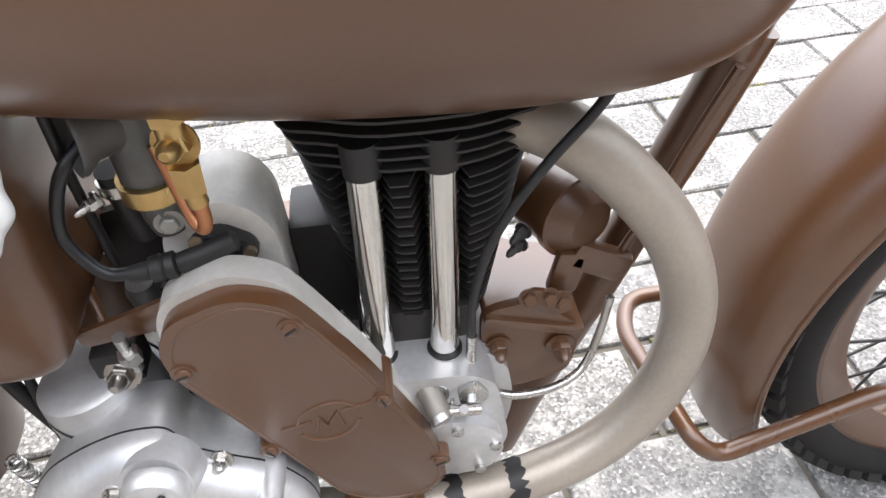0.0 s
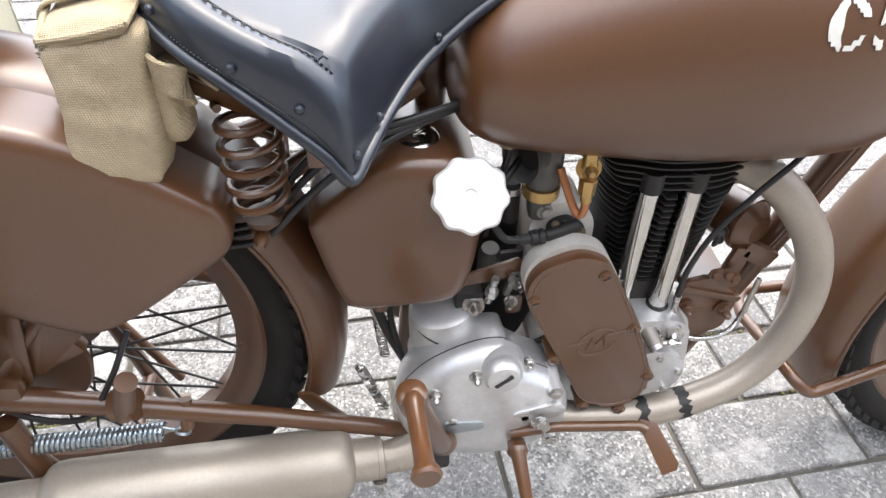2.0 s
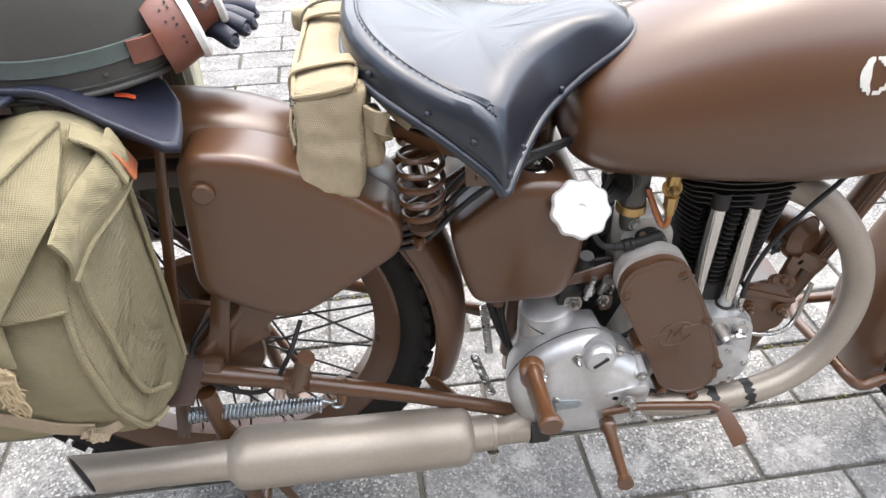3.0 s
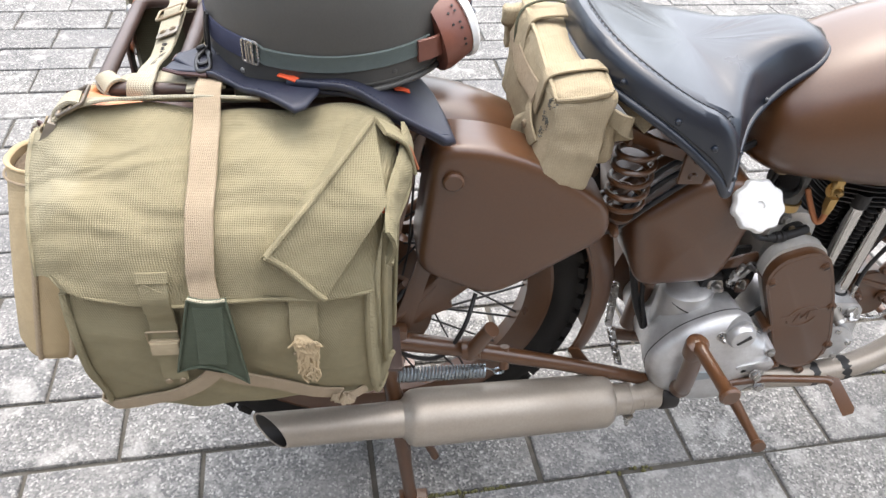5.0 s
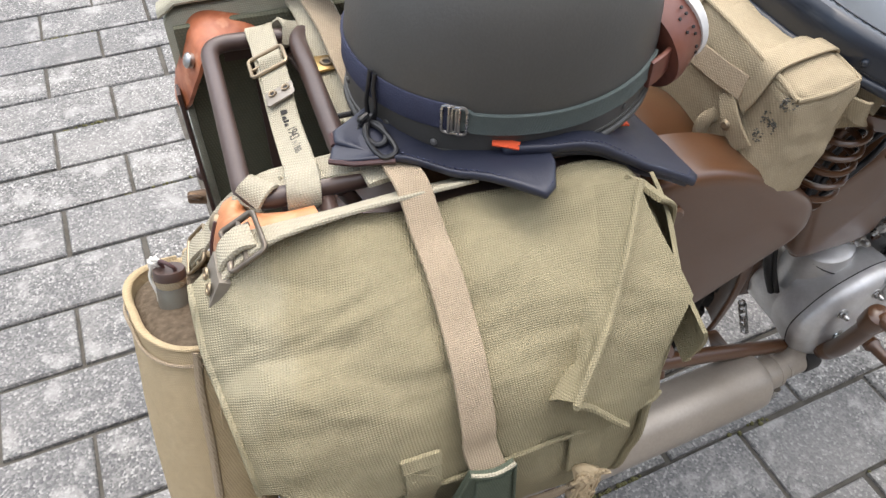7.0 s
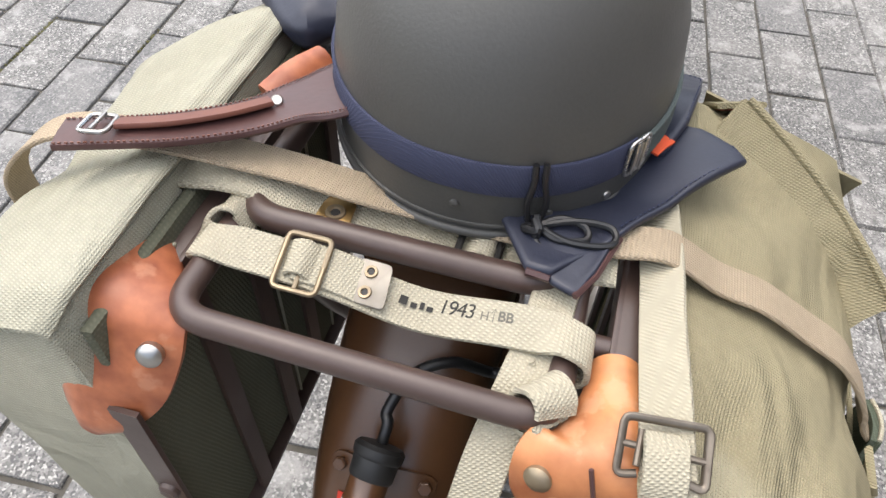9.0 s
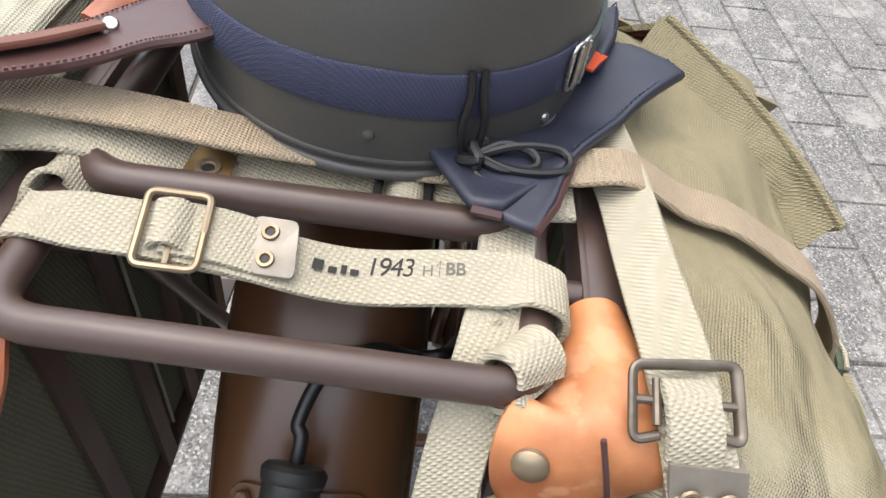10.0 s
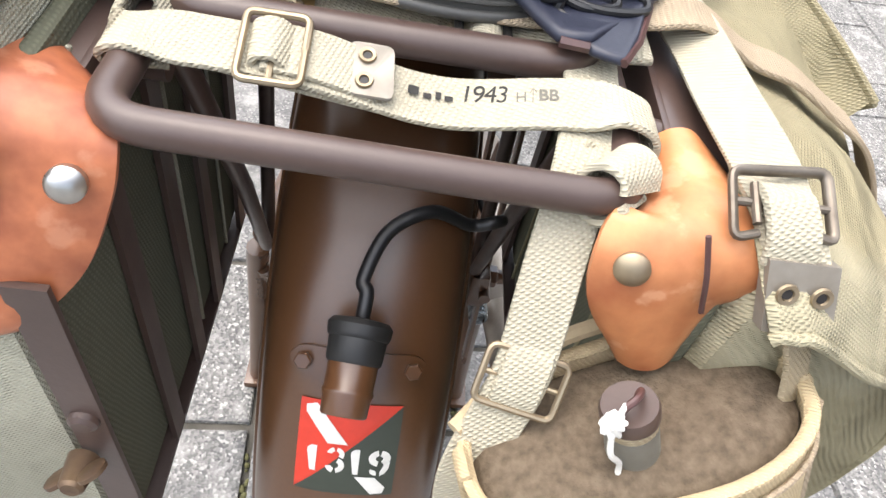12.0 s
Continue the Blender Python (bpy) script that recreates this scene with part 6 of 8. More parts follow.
def band_z(a):
    return 0.041 - 0.008 * max(0, -math.sin(a)) * (1 if math.cos(a) > -0.5 else 0.7) + 0.004 * max(0, -math.cos(a))
def helm_band(a0, a1, w, mat, name, label="", n=60, lift=0.0016):
    pts, rings = [], []
    for k in range(n + 1):
        a = radians(a0 + (a1 - a0) * k / n)
        zc = band_z(a)
        o = [helm(a, zc - w / 2, 0.0002), helm(a, zc - w / 2, lift), helm(a, zc - w * 0.46, lift * 1.35), helm(a, zc, lift), helm(a, zc + w * 0.46, lift * 1.35), helm(a, zc + w / 2, lift), helm(a, zc + w / 2, 0.0002)]
        rings.append(o)
    return part(name, loft(rings), mat, helmet, label)
helm_band(40, 235, 0.021, BAND, "navy_band", "navy elastic band")
helm_band(234, 320, 0.017, BAND_GREY, "grey_band", "grey-green elastic band", lift=0.0022)
for da in (-2.6, 0.8):
    a = radians(236 + da)
    u = (helm(a + 0.02, 0.035) - helm(a - 0.02, 0.035)).normalized()
    wire_buckle(helm(a, band_z(a), 0.0035), (0, 0, 1), u, 0.024, 0.011, 0.0012, STEEL, "band_buckle", helmet, "small steel slide buckle")
for a, z in ((208, 0.016), (180, 0.022), (262, 0.014), (300, 0.016), (228, 0.014)):
    a = radians(a)
    n = Vector((math.cos(a), math.sin(a), 0))
    part("rivet", lathe([(0, 0.003), (0.0012, 0.0026), (0.002, 0.0012)], helm(a, z), n, 12), HELMET if z > 0.0145 else STEEL, helmet)
# the string that ties the band: a loop round it, a knot, a bow
ak = radians(203)
nk = Vector((math.cos(ak), math.sin(ak), 0))
tk = Vector((-math.sin(ak), math.cos(ak), 0))
for off in (-0.003, 0.003):
    part("tie_string", tube(curve([helm(ak, 0.056, 0.003) + tk * off, helm(ak, 0.045, 0.0045) + tk * off, helm(ak, 0.03, 0.005) + tk * off * 1.8, helm(ak, 0.016, 0.006) + tk * off], 6), 0.0019, 8), CABLE, helmet)
kn = helm(ak, 0.0165, 0.009)
part("string_knot", tube(curve([kn + V(0.004, 0, 0.005), kn + nk * 0.006, kn + V(-0.003, 0, -0.006), kn + tk * 0.006, kn - tk * 0.006, kn + nk * 0.007 + V(0, 0, 0.004), kn + V(0, 0, 0.006)], 6), 0.0026, 8), CABLE, helmet)
for w, l in ((0.010, 0.042), (0.006, 0.028)):
    part("string_bow", tube(curve([kn, kn + V(0.007, -l * 0.5, 0.004), kn + V(w, -l, 0.002), kn + V(w * 0.2 - 0.003, -l * 1.05, 0.0), kn + V(-0.006, -l * 0.5, 0.0), kn + V(0, 0, 0.002)], 7), 0.0022, 8), CABLE, helmet)
part("string_end", tube(curve([kn, kn + nk * 0.01 - V(0, 0, 0.003), kn + nk * 0.018 + tk * 0.010 - V(0, 0, 0.004)], 5), 0.0018, 8), CABLE, helmet)

# goggles round the helmet's front, with their strap
goggles = thing("goggles", "brown leather riding goggles with pale metal rims on a helmet", "goggles")
for s, cy in ((-1, -0.056), (1, 0.040)):
    c = V(0.100, cy, 0.833)
    ax = V(0.88, 0.40, 0.26).normalized()
    prof = [(-0.030, 0.040), (-0.022, 0.041), (-0.010, 0.039), (0.000, 0.037), (0.006, 0.036)]
    cup = part("eye_cup", lathe(prof, c, ax, 36, wobble=lambda u, d: 1 + 0.03 * math.sin(6.28 * u * 3 + 40 * d)), BROWN_LEATHER, goggles)
    part("lens_rim", lathe([(0.004, 0.034), (0.004, 0.0385), (0.010, 0.0395), (0.013, 0.0375), (0.013, 0.034), (0.004, 0.034)], c, ax, 40, caps=False), WHITE, goggles, "pale metal lens rim")
    part("lens", lathe([(0.008, 0.0345), (0.010, 0.0340), (0.0105, 0.0005)], c, ax, 32), GLASS, goggles)
    for row in (-0.006, -0.014):
        for k in range(40):
            if k % 3 == 2:
                continue
            a = 6.283 * k / 40
            o = ax.orthogonal().normalized()
            d = o * math.cos(a) + ax.cross(o) * math.sin(a)
            if d.z < -0.2 or (row < -0.01 and k % 2):
                continue
            part("vent_hole", lathe([(-0.001, 0.0014), (0.0004, 0.0014)], c + ax * row + d * 0.0397, d, 6), IRON, cup)
part("nose_bridge", tube(curve([(0.116, -0.028, 0.840), (0.124, -0.008, 0.846), (0.116, 0.012, 0.840)], 5), 0.005, 8), DARK_LEATHER, goggles)
part("strap_tab", ribbon([(0.060, -0.108, 0.826), (0.080, -0.098, 0.828), (0.100, -0.082, 0.833)], 0.024, 0.004, (0, 0, 1)), BROWN_LEATHER, goggles, "red-brown leather strap tab")
def leather_band(pts, widths, side, mat, name, parent, label="", thick=0.004):
    dense, ws = curve(pts, 6), curve([(w, 0, 0) for w in widths], 6)
    sd = curve(side, 6)
    rings = []
    for i, p in enumerate(dense):
        t = (dense[min(i + 1, len(dense) - 1)] - dense[max(i - 1, 0)]).normalized()
        s = (sd[i] - t * sd[i].dot(t)).normalized()
        n = t.cross(s)
        w, h = s * ws[i].x / 2, n * thick / 2
        rings.append([p + w, p + w * 0.96 + h, p + h * 1.4, p - w * 0.96 + h, p - w, p - w * 0.96 - h, p - h * 0.6, p + w * 0.96 - h])
    return part(name, loft(rings), mat, parent, label), rings
gs, rings = leather_band([(-0.095, 0.060, 0.828), (-0.110, 0.076, 0.826), (-0.122, 0.092, 0.824), (-0.143, 0.113, 0.823), (-0.166, 0.141, 0.826), (-0.182, 0.166, 0.829), (-0.196, 0.205, 0.828)], [0.066, 0.060, 0.046, 0.036, 0.032, 0.029, 0.028],
                         [(-0.95, -0.28, 0.1), (-0.95, -0.28, 0.1), (-0.93, -0.30, 0.1), (-0.90, -0.4, 0.1), (-0.88, -0.45, 0.1), (-0.92, -0.35, 0.1), (-0.95, -0.25, 0.1)], DARK_LEATHER, "goggle_strap", goggles, "dark brown padded leather strap")
for j, e in ((1, 1), (3, 1)):
    st = bmesh.new()
    line = [r[j] * 0.93 + r[2] * 0.07 + (r[2] - r[6]).normalized() * 0.0008 for r in rings]
    for p, q in zip(line, line[1:]):
        tube([p.lerp(q, 0.15), p.lerp(q, 0.40)], 0.0006, 4, bm=st)
        tube([p.lerp(q, 0.6), p.lerp(q, 0.85)], 0.0006, 4, bm=st)
    part("strap_stitching", st, BROWN_LEATHER, gs)
part("adjusting_strap", ribbon([(-0.130, 0.104, 0.8285), (-0.150, 0.124, 0.830), (-0.170, 0.148, 0.833), (-0.184, 0.174, 0.835)], 0.012, 0.003, (-0.8, -0.5, 0.3)), BROWN_LEATHER, goggles, "thin worn brown adjusting strap")
wire_buckle((-0.188, 0.182, 0.836), (-0.95, -0.2, 0.2), (-0.2, 0.95, 0), 0.020, 0.016, 0.0014, STEEL, "strap_buckle", goggles, "small steel buckle")
part("strap_rivet", lathe([(0, 0.004), (0.0015, 0.003)], (-0.128, 0.101, 0.8280), (-0.4, -0.3, 0.8), 12), STEEL, goggles)

# gloves beyond the helmet
def glove(c, turn, seed):
    g = thing("leather_glove", "crumpled dark navy leather glove behind the helmet", "glove", "gloves")
    m = Matrix.Rotation(turn, 3, "Z")
    part("palm", stuffed(Vector(c), (0.10, 0.075, 0.030), 0.014, 10, 0.006, 30, seed, m, 0.004), NAVY, g)
    for k in range(4):
        y = -0.028 + 0.019 * k
        b = Vector(c) + m @ V(0.040, y, 0.002)
        f = m @ V(0.060 - 0.006 * abs(k - 1.5), (k - 1.5) * 0.010, -0.008 + 0.004 * (k % 2))
        part("finger", tube(curve([b, b + f * 0.5 + V(0, 0, 0.007), b + f * 0.92, b + f], 6), [0.0105] * 12 + [0.0105, 0.0100, 0.0095, 0.0085, 0.007, 0.005, 0.003][:7], 12), NAVY, g)
    b = Vector(c) + m @ V(0.0, -0.036, 0)
    part("thumb", tube(curve([b, b + m @ V(0.025, -0.020, 0.004), b + m @ V(0.055, -0.026, -0.004)], 6), [0.011] * 10 + [0.008, 0.006, 0.003], 12), NAVY, g)
    return g
glove((0.050, 0.070, 0.792), -0.15, 2.0)
glove((0.020, 0.135, 0.812), 0.7, 5.0)
part("strap_end", tube(curve([(-0.105, 0.118, 0.806), (-0.085, 0.108, 0.812), (-0.060, 0.098, 0.810)], 6), 0.014, 14, flat=0.6), RED_LEATHER, goggles)

# navy leather cape folded under the helmet
cape = thing("leather_neck_flap", "folded navy leather neck flap lying under the helmet", "neck flap")
def over_pack(q):
    on = max(0.0, min(1.0, (0.04 - q.x) / 0.04))
    slack = max(0.0, min(1.2, (q.x + 0.02) / 0.12)) ** 1.3
    rise = 0.009 * max(0.0, min(1.0, (-0.115 - q.x) / 0.03))
    return rise + on * (0.012 * max(0.0, min(1.0, (-0.105 - q.y) / 0.05)) - 0.15 * max(0.0, -0.165 - q.y)) - 0.050 * slack
A = [(-0.188, -0.070), (-0.190, -0.084), (-0.153, -0.117), (-0.105, -0.152), (-0.062, -0.187), (-0.052, -0.180), (-0.042, -0.158), (-0.030, -0.10), (-0.10, -0.03), (-0.150, -0.045)]
A2 = [(-0.193, -0.086), (-0.198, -0.100), (-0.180, -0.108), (-0.150, -0.117), (-0.105, -0.142), (-0.06, -0.100), (-0.10, -0.04), (-0.16, -0.06)]
B = [(-0.073, -0.136), (-0.042, -0.148), (0.020, -0.158), (0.089, -0.167), (0.100, -0.157), (0.095, -0.12), (0.084, -0.075), (0.066, -0.045), (-0.02, -0.050), (-0.075, -0.085)]
for nm, o, z, th, sd in (("lower_fold", A, 0.7915, 0.007, 1.0), ("inner_fold", A2, 0.790, 0.005, 4.0), ("upper_fold", B, 0.797, 0.009, 7.0), ("under_fold", [(x * 0.97, y * 0.965) for x, y in B], 0.789, 0.006, 9.0)):
    part(nm, sheet(o, z, th, 0.0016, sd, lift=over_pack), NAVY, cape, sharp=70)
for o, z in ((A[2:6], 0.7955), (B[1:5], 0.802)):
    st = bmesh.new()
    cc = Vector((-0.05, -0.10, 0))
    for a, b in zip(o, o[1:]):
        n = int((Vector(b) - Vector(a)).length / 0.004)
        for k in range(n):
            for_ = [Vector((*Vector(a).lerp(Vector(b), (k + f) / n), 0)) for f in (0.1, 0.6)]
            ends = []
            for p in for_:
                q = cc + (p - cc) * 0.95
                ends.append(Vector((q.x, q.y, z + over_pack(q))))
            tube(ends, 0.0005, 4, bm=st)
    part("flap_stitching", st, BAND, cape)
part("orange_tag", ribbon([(-0.080, -0.127, 0.809), (-0.070, -0.132, 0.8085), (-0.062, -0.137, 0.808)], 0.009, 0.0015, (0.3, 1, 0)), ORANGE, cape, "small orange cloth tag")
part("orange_tag", ribbon([(0.036, -0.113, 0.7865), (0.044, -0.109, 0.7835), (0.053, -0.107, 0.7795)], 0.006, 0.0015, (0.2, 1, 0)), ORANGE, cape, "small orange cloth tag")
part("raw_edge", tube([(-0.198, -0.0995, 0.7985), (-0.181, -0.1085, 0.799), (-0.152, -0.1175, 0.802)], 0.0022, 6), DARK_LEATHER, cape, "brown raw leather edge")
part("raw_edge", tube([(-0.1885, -0.071, 0.7990), (-0.190, -0.0845, 0.799)], 0.0028, 6), DARK_LEATHER, cape)

# sand canvas pouch behind the saddle
pouch = thing("canvas_pouch", "sand-coloured canvas pouch with straps lying behind the saddle", "pouch")
def lean(o, u):
    """The near end is narrower, and its top slopes."""
    f = max(0.0, -u.y) ** 2
    low = f * max(0.0, -u.z)
    return Vector((o.x * (1 - 0.05 * f) + 0.004 * u.z - low * 0.004 * (1 - u.x) / 2, o.y - 0.004 * low, o.z - 0.003 * low + f * (u.z > 0.3) * u.z * (0.006 * u.x - 0.005) + 0.006 * u.y))
pouch_body = part("pouch_body", stuffed((0.243, -0.010, 0.726), (0.073, 0.230, 0.124), 0.008, 20, 0.0060, 20, 3.0, None, 0.003, lean), SAND, pouch, sharp=60)
part("pouch_flap", stuffed((0.243, -0.089, 0.780), (0.060, 0.070, 0.014), 0.006, 12, 0.0025, 26, 8.0, Matrix.Rotation(-0.18, 3, "Y"), 0.003), SAND, pouch, sharp=60)
part("flap_seam", tube(curve([(0.213, -0.122, 0.775), (0.243, -0.127, 0.781), (0.273, -0.123, 0.786)], 8), 0.0024, 8), SAND, pouch)
part("top_binding", tube(curve([(0.213, -0.122, 0.775), (0.211, -0.07, 0.786), (0.214, 0.0, 0.791), (0.218, 0.114, 0.792)], 8), 0.0026, 8), SAND, pouch)
part("top_binding", tube(curve([(0.273, -0.123, 0.786), (0.276, -0.05, 0.790), (0.276, 0.114, 0.794)], 8), 0.0026, 8), SAND, pouch)
part("cross_strap", ribbon([(0.2050, -0.070, 0.736), (0.2055, -0.080, 0.765), (0.2110, -0.083, 0.787), (0.243, -0.081, 0.7940), (0.274, -0.080, 0.794), (0.281, -0.080, 0.77)], 0.020, 0.0025, (0, 1, 0)), SAND, pouch)
part("cross_strap", ribbon([(0.209, 0.036, 0.74), (0.2095, 0.040, 0.772), (0.216, 0.042, 0.796), (0.245, 0.043, 0.802), (0.274, 0.042, 0.798), (0.281, 0.04, 0.77)], 0.024, 0.003, (0, 1, 0)), SAND, pouch)
part("strap_tab", ribbon([(0.205, -0.050, 0.737), (0.200, -0.064, 0.728), (0.199, -0.080, 0.716), (0.203, -0.096, 0.703)], 0.022, 0.0028, (0.1, -0.5, 0.83)), SAND, pouch)
part("brass_button", lathe([(-0.001, 0.0056), (0.002, 0.0053), (0.004, 0.003)], (0.1975, -0.071, 0.7145), (-1, -0.2, 0.2), 16), BRASS_DULL, pouch, "dull brass button")
part("web_loop", tube(curve([(0.207, -0.046, 0.708), (0.196, -0.044, 0.700), (0.195, -0.046, 0.682), (0.207, -0.052, 0.664)], 6), 0.0075, 10, flat=0.4), SAND, pouch)
part("side_pocket", stuffed((0.285, -0.098, 0.715), (0.020, 0.034, 0.062), 0.007, 8, 0.003, 30, 11.0, None, 0.003), SAND, pouch)
part("side_strap", ribbon([(0.281, -0.118, 0.752), (0.292, -0.128, 0.749), (0.303, -0.124, 0.741), (0.300, -0.110, 0.728), (0.288, -0.104, 0.722)], 0.024, 0.0035, (-0.2, 0, 1)), SAND, pouch)
part("saddle_strap", ribbon([(0.280, -0.085, 0.778), (0.300, -0.098, 0.764), (0.318, -0.112, 0.748), (0.330, -0.116, 0.738)], 0.020, 0.003, (0.6, 0.3, 0.75)), SAND, pouch)
part("end_tab", stuffed((0.206, 0.098, 0.772), (0.030, 0.016, 0.030), 0.006, 6, 0.005, 30, 14.0), SAND, pouch)
part("end_tab", stuffed((0.210, 0.112, 0.742), (0.020, 0.020, 0.040), 0.006, 6, 0.005, 30, 18.0), SAND, pouch)
# three faded lines of ink, worn to specks
side_verts = [v.co for v in pouch_body.data.vertices if v.co.x < 0.225]
rnd = random.Random(3)
for cy, cz, wide, many in ((-0.117, 0.768, 0.006, 40), (-0.106, 0.742, 0.009, 46), (-0.101, 0.722, 0.006, 20)):
    for k in range(many):
        y, z = cy + rnd.uniform(-wide, wide), cz + rnd.gauss(0, 0.0035) - 0.2 * (rnd.random() - 0.5) * wide
        x = min(side_verts, key=lambda q: (q.y - y) ** 2 + (q.z - z) ** 2).x
        part("stamp_bar", block((x, y, z), (0.0022, rnd.uniform(0.0007, 0.0018), rnd.uniform(0.0006, 0.0012)), 0), FAINT_INK, pouch)
pouch.location += Vector((-0.003, -0.006, 0.007))
part("edge_strip", ribbon([(0.2065, 0.088, 0.762), (0.2050, 0.036, 0.746), (0.2045, -0.020, 0.748), (0.2050, -0.068, 0.753)], 0.024, 0.003, (0.25, 0, 1)), WEB_TAN, pouch)
part("cord_loop", tube(curve([(0.206, 0.062, 0.735), (0.205, 0.070, 0.775), (0.216, 0.076, 0.795), (0.246, 0.082, 0.801), (0.275, 0.074, 0.796), (0.282, 0.066, 0.765)], 8), 0.0018, 7), CANVAS_DARK, pouch, "thin dark cord")
part("base_strut", tube([(0.244, -0.02, 0.64), (0.244, -0.02, 0.675)], 0.010, 10), IRON, bike)

# canteen in its webbing carrier, hung behind the right pack
CAX = Vector((0.12, 0.36, 0.92)).normalized()
CM = Vector((-0.320, -0.118, 0.705)) - CAX * 0.700
cu = Vector((0.24, -0.92, 0.30))
cu = (cu - CAX * cu.dot(CAX)).normalized()
cv = CAX.cross(cu)
def bottle_ring(z, a, b, n=44, power=2.5):
    """A ring round the hanging bottle: z along its axis, 0.70 at the mouth."""
    ring = []
    for k in range(n):
        c, s = sup(2 * math.pi * k / n, power)
        ring.append(CM + cu * c * a * 0.80 + cv * s * b * 0.95 + CAX * (0.70 - (0.70 - z) * 0.72))
    return ring
def at_axis(z):
    return CM + CAX * (0.70 - (0.70 - z) * 0.72)
canteen = thing("canteen", "brown felt-covered canteen in a sand webbing carrier", "canteen")
part("felt_cover", loft([bottle_ring(0.430, 0.078, 0.034), bottle_ring(0.50, 0.086, 0.040), bottle_ring(0.66, 0.090, 0.0425), bottle_ring(0.688, 0.0885, 0.0412), bottle_ring(0.696, 0.080, 0.035), bottle_ring(0.699, 0.060, 0.022), bottle_ring(0.700, 0.03, 0.010), bottle_ring(0.700, 0.01, 0.004)], True), FELT, canteen)
CN = Vector((-0.329, -0.106, 0.734)) - CAX * 0.044 - V(0, 0, 0.690)
part("neck", lathe([(-0.02, 0.014), (0.004, 0.0135), (0.010, 0.0115), (0.028, 0.0112), (0.030, 0.010)], CN + V(0, 0, 0.690), CAX, 24), ENAMEL, canteen, "grey enamelled neck")
cork = part("cork", lathe([(0.028, 0.0098), (0.031, 0.0112), (0.036, 0.0114)], CN + V(0, 0, 0.690), CAX, 24), SAND, canteen, "pale cork stopper")
part("cork_cap", lathe([(0.036, 0.0120), (0.041, 0.0120), (0.043, 0.0112), (0.0425, 0.003)], CN + V(0, 0, 0.690), CAX, 28), RACK_PAINT, cork, "brown disc on the stopper")
top = CN + V(0, 0, 0.690) + CAX * 0.043
part("cap_ring", tube(curve([top + V(-0.004, 0.003, -0.002), top + V(-0.005, 0.004, 0.005), top + V(-0.002, 0.0, 0.008), top + V(0.004, -0.004, 0.004), top + V(0.004, -0.004, -0.002)], 6), 0.0016, 8), DARK_LEATHER, cork)
knot = top + V(-0.010, 0.008, 0.001)
for k in range(7):
    a = k * 0.9
    part("string", tube(curve([knot, knot + V(0.0035 * math.cos(a), 0.0035 * math.sin(a), 0.003), knot + V(0.004 * math.cos(a + 1.2), 0.004 * math.sin(a + 1.2), -0.003), knot + V(-0.002, 0, 0.002)], 5), 0.0012, 7), STRING, cork)
part("string", tube(curve([knot, knot + V(-0.006, -0.002, -0.012), knot + V(-0.004, -0.010, -0.024), knot + V(-0.006, -0.012, -0.034)], 6), 0.0013, 7), STRING, cork)
part("string", tube(curve([top + V(-0.004, 0.004, 0.006), knot + V(0, 0, 0.004), knot], 5), 0.0012, 7), STRING, cork)
carrier = thing("canteen_carrier", "sand canvas webbing carrier holding a canteen", "carrier")
def wob(ring, am, sd):
    return [p + Vector((noise.noise(p * 20 + Vector((sd, 0, 0))), noise.noise(p * 20 + Vector((0, sd, 0))), 0)) * am for p in ring]
lvl = [(0.415, 0.080, 0.032), (0.418, 0.088, 0.040), (0.43, 0.091, 0.044), (0.50, 0.095, 0.047), (0.58, 0.096, 0.048), (0.66, 0.095, 0.047), (0.690, 0.094, 0.046), (0.700, 0.094, 0.046)]
outer = [wob(bottle_ring(z, a, b), 0.003, 2) for z, a, b in lvl]
inn = [wob(bottle_ring(z, a - 0.004, b - 0.004), 0.003, 2) for z, a, b in lvl[::-1][:5]]
part("carrier_bag", loft(outer + inn), SAND_WARM, carrier, sharp=60)
part("top_binding", tube([p + V(0, 0, 0.001) for p in wob(bottle_ring(0.700, 0.0925, 0.0445), 0.003, 2)] + [wob(bottle_ring(0.701, 0.0925, 0.0445), 0.003, 2)[0]], 0.0021, 10, flat=1.6), SAND_WARM, carrier)
part("binding_cord", tube([p for p in wob(bottle_ring(0.684, 0.0965, 0.0485), 0.003, 2)] + [wob(bottle_ring(0.684, 0.0965, 0.0485), 0.003, 2)[0]], 0.0014, 6), WEB_TAN, carrier)
for kk in (2, 42, 22):
    seam = [wob(bottle_ring(z, a + 0.001, b + 0.001), 0.003, 2)[kk] for z, a, b in lvl[1:]]
    part("side_seam", tube(seam, 0.0032, 8), WEB_TAN, carrier)
for e in (-1, 1):
    b = at_axis(0.70) + cu * e * 0.0755
    part("carrier_ear", ribbon([b - CAX * 0.07, b + cu * e * 0.002 - CAX * 0.03, b + cu * e * 0.001, b - cu * e * 0.004 + CAX * 0.004], 0.016, 0.0030, tuple(cv)), SAND_WARM, carrier)
m0 = at_axis(0.70)
part("drawn_rope", tube(curve([m0 - cu * 0.074 + cv * 0.016 + CAX * 0.006, m0 - cu * 0.03 + cv * 0.042 + CAX * 0.009, m0 + cu * 0.02 + cv * 0.045 + CAX * 0.010, m0 + cu * 0.066 + cv * 0.026 + CAX * 0.012], 8), 0.0042, 8), ROPE, carrier)

